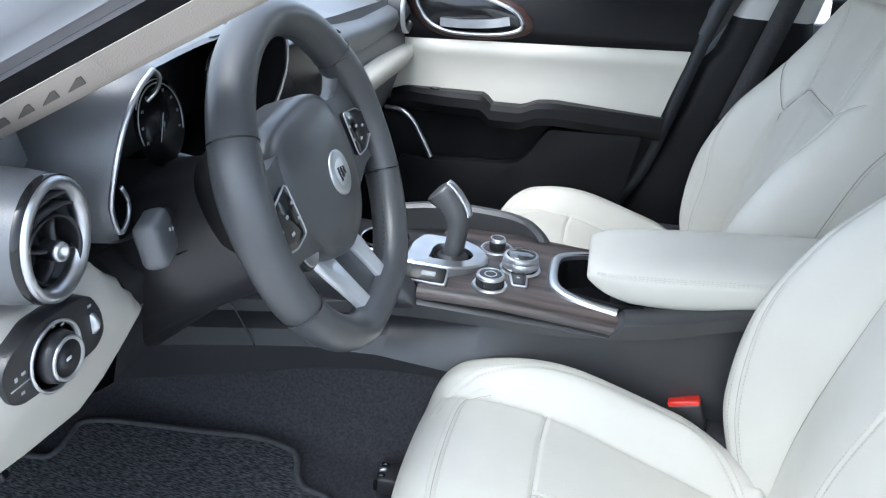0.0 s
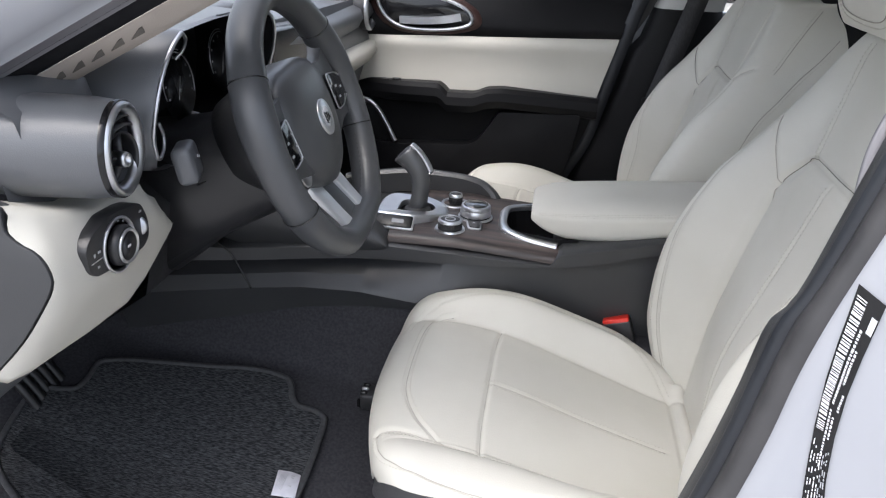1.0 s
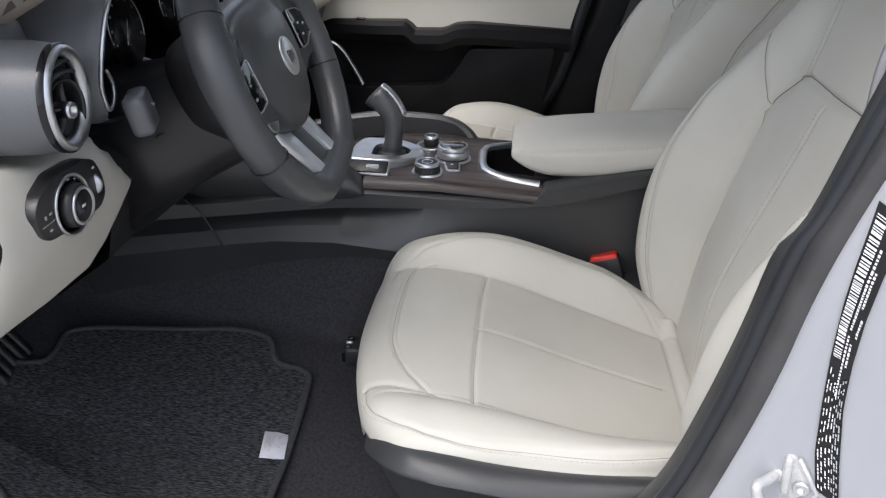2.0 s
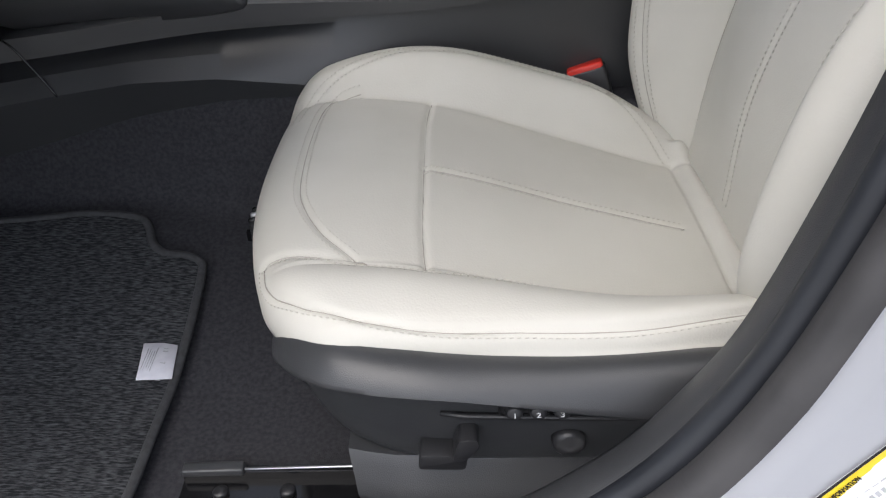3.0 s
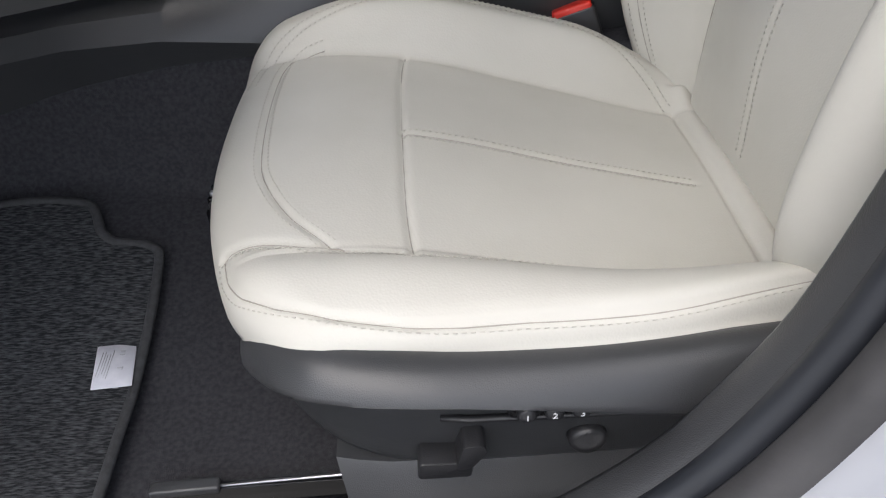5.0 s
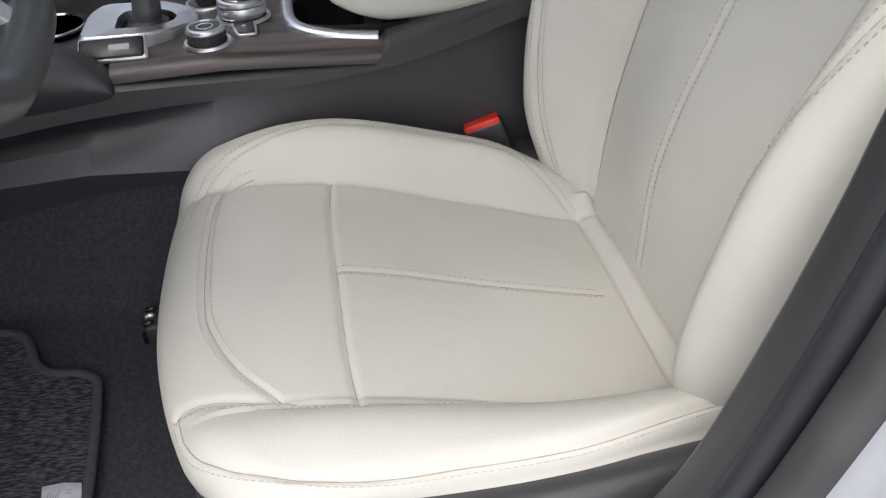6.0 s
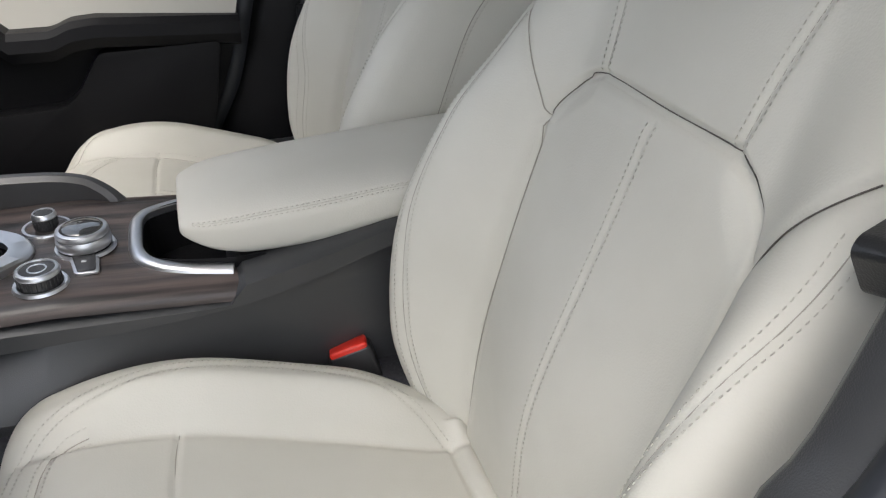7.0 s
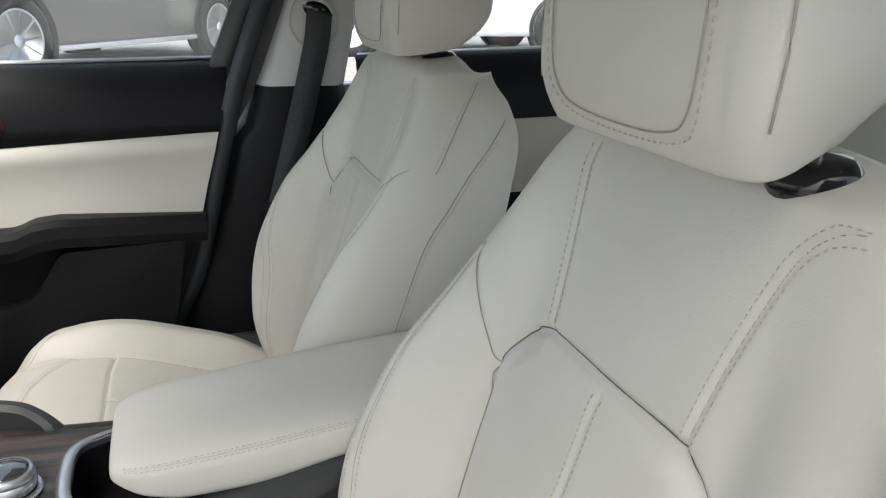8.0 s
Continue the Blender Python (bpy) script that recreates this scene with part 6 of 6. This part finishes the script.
cover = [((-0.15, 0.66), (-0.10, 0.66)), ((-0.105, 0.80), (-0.062, 0.80)), ((-0.070, 0.93), (-0.035, 0.94)), ((-0.055, 1.03), (0.012, 1.02)), ((-0.035, 1.08), (0.032, 1.07)), ((-0.005, 1.15), (0.062, 1.15)), ((0.09, 1.38), (0.15, 1.38))]
part("frame_cover", loft([[V(a[0], 0.706, a[1]), V(b[0], 0.698, b[1])] for a, b in cover], closed=False), RUBBER, bp)

# ---- rear seat ----
rear = thing("rear_seat", "grey-cream leather rear bench seat", "car seat", (0.9, 0, 0.5))
for y in (-0.36, 0.36):
    part("backrest", loft([[V(0.86 + 0.22 * k + 0.03 * abs(u) ** 3 - 0.02, y + 0.31 * u, 0.55 + 0.52 * k) for u in np.linspace(-1, 1, 15)] + [V(1.1 + 0.2 * k, y + 0.31 * u, 0.55 + 0.52 * k) for u in np.linspace(1, -1, 15)] for k in np.linspace(0, 1, 10)]), CREAM, rear)
part("cushion", moved(rbox((0.50, 1.26, 0.16), 0.05, 4), Matrix.Translation((0.62, 0, 0.48))), CREAM, rear)

# ---- roof, screens and front bulkhead close the cabin ----
roof = thing("roof", "light grey headliner under a white roof panel", "car roof", (0.2, 0, 1.4), kind="structure")
rr = []
for x in np.linspace(-0.45, 1.25, 14):
    z = interp(x, [-0.45, -0.1, 0.3, 0.8, 1.25], [1.33, 1.40, 1.43, 1.41, 1.30])
    rr.append([V(x, y, z - 0.10 * abs(y / 0.62) ** 4) for y in np.linspace(-0.62, 0.62, 13)])
part("headliner", loft(rr, closed=False), GREY_TRIM, roof)
part("skin", loft([[p + V(0, 0, 0.03) for p in r] for r in rr], closed=False), PAINT, roof)
part("side_rail", sweep(spline([(-0.45, 0.63, 1.25), (0, 0.65, 1.36), (0.5, 0.65, 1.37), (1.2, 0.63, 1.25)], per=5), [(-0.05, -0.03), (0.05, -0.03), (0.05, 0.03), (-0.05, 0.03)]), GREY_TRIM, roof)
part("bulkhead", moved(rbox((0.04, 1.5, 0.75), 0.01), Matrix.Translation((-1.40, 0, 0.62))), BLACK_HARD, body)
part("rear_wall", moved(rbox((0.05, 1.4, 0.7), 0.01), Matrix.Translation((1.36, 0, 0.65))), BLACK_HARD, body)
part("far_skin", prism([(-1.4, 0.28), (1.4, 0.28), (1.4, 1.02), (-1.4, 0.97)], "y", 0.755, 0.80, 0.005), PAINT, body)
part("near_rear_skin", prism([(0.35, 0.28), (1.4, 0.28), (1.4, 1.05), (0.35, 1.03)], "y", -0.80, -0.755, 0.005), PAINT, body)

# driver's windscreen pillar
ap = thing("windscreen_pillar", "taupe windscreen pillar trim with defroster grille", "pillar", (-0.6, -0.7, 1.1), kind="structure")
def pil(y, z, x0=-0.86, x1=0.02):
    return [V(x, y, z + 0.55 * (x + 0.6)) for x in np.linspace(x0, x1, 12)]


def band(*lines):
    return loft([list(r) for r in zip(*lines)], closed=False)


part("trim", band(pil(-0.54, 1.13), pil(-0.60, 1.083), pil(-0.608, 1.0805), pil(-0.616, 1.0850), pil(-0.6365, 1.1014)), TAUPE, ap, "taupe plastic trim")
part("seal", band(pil(-0.6335, 1.1030), pil(-0.6362, 1.1018), pil(-0.642, 1.1065), pil(-0.651, 1.112), pil(-0.660, 1.1165)), FOAM, ap, "black rubber seal")
part("outer_seal", band(pil(-0.657, 1.113), pil(-0.661, 1.1180), pil(-0.673, 1.1215), pil(-0.686, 1.122)), SHEEN_RUBBER, ap, "smooth rubber seal, lilac sheen in its colour")
part("skin", band(pil(-0.684, 1.119), pil(-0.688, 1.1235), pil(-0.700, 1.127), pil(-0.716, 1.134), pil(-0.736, 1.156), pil(-0.760, 1.20), pil(-0.785, 1.26)), PAINT, ap, "white painted pillar, shade in its colour")
grille = part("defroster_grille", band(pil(-0.6150, 1.0842, -0.77, -0.597), pil(-0.6170, 1.0848, -0.77, -0.597), pil(-0.6325, 1.0972, -0.77, -0.597), pil(-0.6345, 1.0998, -0.77, -0.597)), TAUPE, ap, "taupe defroster outlet")
for i in range(7):
    x = -0.764 + 0.0225 * i
    slot = [V(x, -0.6215, 1.0876 + 0.55 * (x + 0.6)), V(x + 0.0150, -0.6215, 1.0876 + 0.55 * (x + 0.6150)), V(x + 0.0165, -0.6280, 1.0928 + 0.55 * (x + 0.6165)), V(x + 0.0125, -0.6280, 1.0928 + 0.55 * (x + 0.6125))]
    n = V(0.3, -0.6, -0.7).normalized()
    # The slot is a raised dark piece; an opening's shade is its colour.
    part("slot", loft([[p - n * 0.003 for p in slot], [p + n * 0.0006 for p in slot]]), SLOT, grille, smooth=False)

# ---- outside ----
ground = thing("ground", "pale concrete car park", "ground", (0, 0, 0), kind="structure")
part("paving", moved(([V(-400, -400, 0), V(400, -400, 0), V(400, 400, 0), V(-400, 400, 0)], [(0, 1, 2, 3)]), Matrix()), ASPHALT, ground, smooth=False)


# ---- fittings on the driver's door pillar ----
def outer_x(z):
    return interp(z, [p[1] for p in OUTER], [p[0] for p in OUTER])


def pillar_y(x, z):
    return interp(x - outer_x(z), [0.004, 0.020, 0.055, 0.085, 0.12, 0.20], [-0.744, -0.750, -0.758, -0.780, -0.825, -0.86])


def on_pillar(x, z, lift=0.0):
    return V(x - 0.3 * lift, pillar_y(x, z) - lift, z)


def decal(quad, lift, n=12):
    """A thin sheet on the pillar between a left and a right line of (x, z)."""
    a, b = quad
    rows = []
    for k in range(n + 1):
        t = k / n
        l = (interp(t, [i / (len(a) - 1) for i in range(len(a))], [p[0] for p in a]), interp(t, [i / (len(a) - 1) for i in range(len(a))], [p[1] for p in a]))
        r = (interp(t, [i / (len(b) - 1) for i in range(len(b))], [p[0] for p in b]), interp(t, [i / (len(b) - 1) for i in range(len(b))], [p[1] for p in b]))
        rows.append([on_pillar(l[0] + (r[0] - l[0]) * s, l[1] + (r[1] - l[1]) * s, lift) for s in (0, 0.25, 0.5, 0.75, 1)])
    return loft(rows, closed=False)


plate = thing("identification_sticker", "black identification sticker with barcode and white print", "sticker", (0.04, -0.75, 0.84))
LEFT = [(0.0335, 0.950), (0.0285, 0.890), (0.0270, 0.850), (0.0300, 0.790), (0.0350, 0.730), (0.041, 0.690)]
RIGHT = [(0.0545, 0.937), (0.0475, 0.880), (0.0445, 0.840), (0.0460, 0.785), (0.0520, 0.725), (0.057, 0.685)]


def strip(t0, t1, s0, s1):
    """A patch of the sticker: t along it from the top, s across."""
    def at(t, s):
        ts = [i / 5 for i in range(6)]
        lx, lz = interp(t, ts, [p[0] for p in LEFT]), interp(t, ts, [p[1] for p in LEFT])
        rx, rz = interp(t, ts, [p[0] for p in RIGHT]), interp(t, ts, [p[1] for p in RIGHT])
        return (lx + (rx - lx) * s, lz + (rz - lz) * s)
    return [at(t0 + (t1 - t0) * k / 6, s0) for k in range(7)], [at(t0 + (t1 - t0) * k / 6, s1) for k in range(7)]


part("backing", decal(strip(0, 1, 0, 1), 0.0022, 40), GLOSS_BLACK, plate)
rng = random.Random(4)
t = 0.025
while t < 0.50:
    w = rng.choice((0.003, 0.004, 0.007, 0.010))
    part("barcode_bar", decal(strip(t, min(t + w, 0.5), 0.07, 0.42), 0.0034, 2), WHITE_PRINT, plate)
    t += w + rng.choice((0.003, 0.004, 0.006))
for s0, t0, t1 in ((0.52, 0.10, 0.40), (0.66, 0.16, 0.30), (0.50, 0.42, 0.62), (0.66, 0.44, 0.52), (0.80, 0.34, 0.42)):
    t = t0
    while t < t1:
        w = rng.choice((0.006, 0.009, 0.013))
        part("print_bar", decal(strip(t, min(t + w, t1), s0, s0 + 0.09), 0.0034, 2), WHITE_PRINT, plate)
        t += w + 0.004
for s0 in (0.10, 0.24, 0.40, 0.55, 0.66, 0.76, 0.86):
    t = 0.53 + rng.random() * 0.05
    while t < 0.97:
        w = rng.choice((0.008, 0.012, 0.02))
        part("print_bar", decal(strip(t, min(t + w, 0.98), s0, s0 + 0.055), 0.0034, 2), GREY_PRINT if s0 > 0.6 else WHITE_PRINT, plate)
        t += w + rng.choice((0.004, 0.02))
part("print_square", decal(strip(0.05, 0.10, 0.72, 0.94), 0.0034, 2), WHITE_PRINT, plate)

tyre_label = thing("tyre_placard", "white tyre pressure placard with yellow header", "sticker", (-0.02, -0.76, 0.57))
def placard(t0, t1, s0, s1):
    """t from the lower front end up along the placard, s away from the seal."""
    def at(t, s):
        x, z = -0.052 + 0.062 * t, 0.522 + 0.110 * t
        return (x + 0.036 * s, z - 0.021 * s)
    return [at(t0 + (t1 - t0) * k / 5, s0) for k in range(6)], [at(t0 + (t1 - t0) * k / 5, s1) for k in range(6)]
part("paper", decal(placard(0, 1, 0, 1.6), 0.0022, 10), WHITE_PRINT, tyre_label)
part("border", decal(placard(0, 1, 0, 0.04), 0.0030, 10), GLOSS_BLACK, tyre_label)
part("yellow_header", decal(placard(0.004, 0.99, 0.04, 0.20), 0.0032, 10), YELLOW, tyre_label, "yellow header band")
part("border", decal(placard(0, 1, 0.20, 0.225), 0.0030, 10), GLOSS_BLACK, tyre_label)
rng = random.Random(9)
for s0 in (0.29, 0.40, 0.51, 0.64, 0.80, 0.96):
    t = 0.05
    while t < 0.93:
        w = rng.choice((0.02, 0.035, 0.05))
        part("print_bar", decal(placard(t, min(t + w, 0.95), s0, s0 + 0.055), 0.0032, 2), GREY_PRINT, tyre_label)
        t += w + 0.014
# header lettering, following the band
a, b = on_pillar(-0.052 + 0.062 * 0.10 + 0.036 * 0.165, 0.522 + 0.110 * 0.10 - 0.021 * 0.165, 0.0036), on_pillar(-0.052 + 0.062 * 0.66 + 0.036 * 0.165, 0.522 + 0.110 * 0.66 - 0.021 * 0.165, 0.0036)
u = (b - a).normalized()
side = V(0.036, pillar_y(-0.02, 0.58) - pillar_y(-0.04, 0.59), -0.021)
up = -(side - u * side.dot(u)).normalized()
n = u.cross(up)
head = digit("TIRE AND LOADING INFORMATION", V(0, 0, 0), 0.0046, tyre_label, GLOSS_BLACK, (0, 0, 0), "lettering", align="LEFT")
head.data.transform(Matrix.Translation(a) @ Matrix((u, up, n)).transposed().to_4x4() @ Matrix.Diagonal(((b - a).length / 0.0936, 1, 1, 1)))

striker = thing("door_striker", "white painted steel door striker with bolted plate", "door striker", (0.03, -0.76, 0.675))
SM = Matrix.Translation((0.031, -0.7575, 0.676)) @ Euler((radians(90), radians(0), radians(-24))).to_matrix().to_4x4()
# striker frame: first axis to the rear, second up, third out of the pillar
part("plate", moved(prism(rounded([(-0.015, 0.038), (-0.007, 0.038), (0.017, 0.008), (0.018, 0.002), (0.013, -0.004), (0.010, -0.014), (0.002, -0.038), (-0.004, -0.042), (-0.011, -0.020), (-0.014, 0.004)], 0.004), "z", 0.0, 0.0045, 0.0012), SM), ZINC, striker, "steel plate", sharp=40)
part("raised_edge", sweep([SM @ V(*p) for p in ((-0.004, 0.038, 0.005), (0.016, 0.009, 0.005), (0.012, -0.005, 0.005), (0.001, -0.040, 0.005))], [(-0.0016, -0.003), (0.0016, -0.003), (0.0016, 0.002), (-0.0016, 0.002)], up=SM.to_3x3() @ V(0, 0, 1)), ZINC, striker)
part("rib", moved(rbox((0.007, 0.040, 0.010), 0.003, 3), SM @ Matrix.Translation((-0.0105, 0.018, 0.005)) @ Matrix.Rotation(radians(4), 4, "Z")), ZINC, striker)
loop = spline([(-0.018, 0.014, 0.002), (-0.024, 0.016, 0.018), (-0.030, 0.0175, 0.030), (-0.030, 0.013, 0.034), (-0.022, -0.006, 0.033), (-0.015, -0.014, 0.026), (-0.005, -0.016, 0.014), (0.004, -0.017, 0.002)], per=6)
part("loop", tube([SM @ p for p in loop], 0.0046, 12), ZINC, striker, "white steel loop")
for x, y, z in ((-0.017, 0.0135, 0.004), (0.003, -0.0168, 0.004)):
    part("loop_collar", moved(lathe([(0.0062, -0.002), (0.0062, 0.002), (0.0045, 0.0028), (0.0, 0.0028)], 18), SM @ Matrix.Translation((x, y, z))), ZINC, striker)
for x, y in ((0.003, 0.009), (-0.007, -0.022)):
    part("screw", moved(lathe([(0.0074, 0.0), (0.0074, 0.0028), (0.0060, 0.0042), (0.0034, 0.0042), (0.0030, 0.0022), (0.0, 0.0022)], 20), SM @ Matrix.Translation((x, y, 0.0045))), CHROME, striker, "steel screw")

# driver's belt guide on the seat's shoulder, grey upper pillar trim
guide = thing("seat_belt_guide", "black plastic seat belt guide on the backrest shoulder", "seat belt guide", (0.115, -0.60, 0.93))
tilt = Matrix.Translation((0.115, -0.604, 0.930)) @ Euler((radians(-14), 0, radians(10))).to_matrix().to_4x4()
part("body", moved(prism(rounded([(-0.026, 0.006), (-0.020, 0.013), (0.034, 0.024), (0.034, -0.018), (-0.014, -0.019)], 0.006), "y", -0.012, 0.012, 0.004, 3), tilt), BLACK_HARD, guide, sharp=40)
part("slot", moved(rbox((0.030, 0.004, 0.014), 0.002, 1), tilt @ Matrix.Translation((0.004, -0.0125, -0.010))), GLOSS_BLACK, guide)
part("slot_frame", moved(rbox((0.040, 0.004, 0.004), 0.0015, 1), tilt @ Matrix.Translation((0.006, -0.0125, 0.001))), BLACK_SOFT, guide)
for x, w in ((-0.011, 0.010), (0.006, 0.016)):
    part("mark", moved(rbox((w, 0.0012, 0.003), 0.0004, 1), tilt @ Matrix.Translation((x, -0.0122, 0.008 + 0.15 * x))), GREY_PRINT, guide)
upper = spline([(0.058, -0.650, 0.966), (0.056, -0.651, 1.03), (0.070, -0.652, 1.09), (0.10, -0.652, 1.20), (0.14, -0.652, 1.32)], per=6)
part("upper_pillar_trim", sweep(upper, [(-0.007, -0.002), (0.007, -0.002), (0.006, 0.003), (-0.006, 0.003)], up=(0, -1, 0)), LILAC, body, "lilac-grey upper pillar trim")


# ---- parked cars and what lies beyond the far windows ----
def parked_car(name, label, at, paint, turn=0.0):
    car = thing(name, label, "car", at)
    T = Matrix.Translation(at) @ Matrix.Rotation(radians(turn), 4, "Z")
    side = [(-2.25, 0.42), (-2.28, 0.72), (-2.05, 0.98), (-1.05, 1.08), (-0.45, 1.58), (0.1, 1.68), (1.2, 1.66), (1.85, 1.40), (2.15, 1.02), (2.22, 0.70), (2.20, 0.40)]
    body_line = [(-2.25, 0.25), (-2.28, 0.72), (-2.05, 0.98), (-1.05, 1.08), (1.9, 1.12), (2.18, 0.98), (2.22, 0.70), (2.20, 0.25)]
    def shell(line, w0, w1):
        pts = [(p.x, p.z) for p in spline([(x, 0, z) for x, z in line], per=4)]
        rings = []
        for w, k in ((-w1, 0.97), (-w0, 1.0), (-w0 * 0.6, 1.0), (w0 * 0.6, 1.0), (w0, 1.0), (w1, 0.97)):
            rings.append([T @ V(x * k, w, 0.3 + (z - 0.3) * k) for x, z in pts])
        return loft(rings)
    part("body", shell(body_line, 0.86, 0.92), paint, car, "painted body")
    part("cabin", shell([(-1.25, 1.02), (-0.50, 1.56), (0.1, 1.66), (1.2, 1.64), (1.95, 1.10)], 0.62, 0.74), paint, car)
    for sgn in (-1, 1):
        part("side_glass", moved(prism(rounded([(-1.0, 1.10), (-0.42, 1.50), (0.1, 1.58), (1.15, 1.56), (1.7, 1.16)], 0.05), "y", sgn * 0.765 - 0.006, sgn * 0.765 + 0.006), T), DARK_GLASS, car)
        part("sill_trim", moved(rbox((1.9, 0.03, 0.045), 0.01), T @ Matrix.Translation((0.0, sgn * 0.925, 0.265))), SATIN, car, "bright sill trim")
        for x in (-1.355, 1.355):
            C = T @ Matrix.Translation((x, sgn * 0.84, 0.345)) @ Matrix.Rotation(radians(-90 * sgn), 4, "X")
            wheel_ob = part("wheel", moved(lathe([(0.22, -0.11), (0.32, -0.11), (0.345, -0.08), (0.345, 0.08), (0.32, 0.105), (0.245, 0.11), (0.235, 0.09), (0.0, 0.05)], 40), C), TYRE, car, "black tyre")
            part("rim", moved(lathe([(0.245, 0.105), (0.235, 0.112), (0.220, 0.10), (0.215, 0.06)], 40), C), SATIN, wheel_ob)
            part("hub", moved(lathe([(0.0, 0.108), (0.05, 0.106), (0.06, 0.07)], 20), C), SATIN, wheel_ob)
            for j in range(10):
                part("spoke", moved(rbox((0.19, 0.030, 0.02), 0.006, 1), C @ Matrix.Rotation(2 * math.pi * j / 10 + 0.1, 4, "Z") @ Matrix.Translation((0.135, 0, 0.095))), SATIN, wheel_ob)
            # The body has no wheel cut-out; a dark ring paints the gap's shade.
            part("arch_shade", moved(lathe([(0.41, 0.0), (0.41, 0.088), (0.352, 0.088), (0.352, 0.0)], 40, closed=True), C), TYRE, car)
        part("tail_lamp", moved(rbox((0.10, 0.25, 0.14), 0.03), T @ Matrix.Translation((2.15, sgn * 0.70, 0.92))), TAIL_RED, car)
    return car


parked_car("parked_car", "grey parked car with chrome alloy wheels", (-1.195, 7.59, 0.365), GREY_PAINT, 54)
parked_car("parked_car", "white parked car on the asphalt", (3.2, 9.3, 0.365), WHITE_PAINT, 0)
terrace = thing("pavement", "raised pale concrete parking apron", "pavement", (0, 12, 0), kind="structure")
part("slab", moved(rbox((80, 20, 0.365), 0.02), Matrix.Translation((0, 14.4, 0.1825))), CONCRETE, terrace)
verge = thing("verge", "strip of green grass behind a concrete kerb", "grass", (0, 18, 0), kind="structure")
part("kerb", moved(rbox((60, 0.18, 0.14), 0.02), Matrix.Translation((0, 17.6, 0.43))), CONCRETE, verge)
vx, vy = np.meshgrid(np.linspace(-30, 30, 120), np.linspace(17.7, 23, 20), indexing="ij")
part("grass", sheet(vx, vy, 0.50 + 0.03 * np.sin(vx * 7) * np.cos(vy * 9)), GRASS, verge)
wall_far = thing("boundary_wall", "pale concrete wall with red banner strip", "wall", (0, 26, 0), kind="structure")
part("wall", moved(rbox((80, 0.3, 3.2), 0.02), Matrix.Translation((0, 26, 1.6))), CONCRETE, wall_far)
part("banner", moved(rbox((6, 0.04, 0.35), 0.01), Matrix.Translation((3.0, 25.82, 1.25))), RED_CLOTH, wall_far)
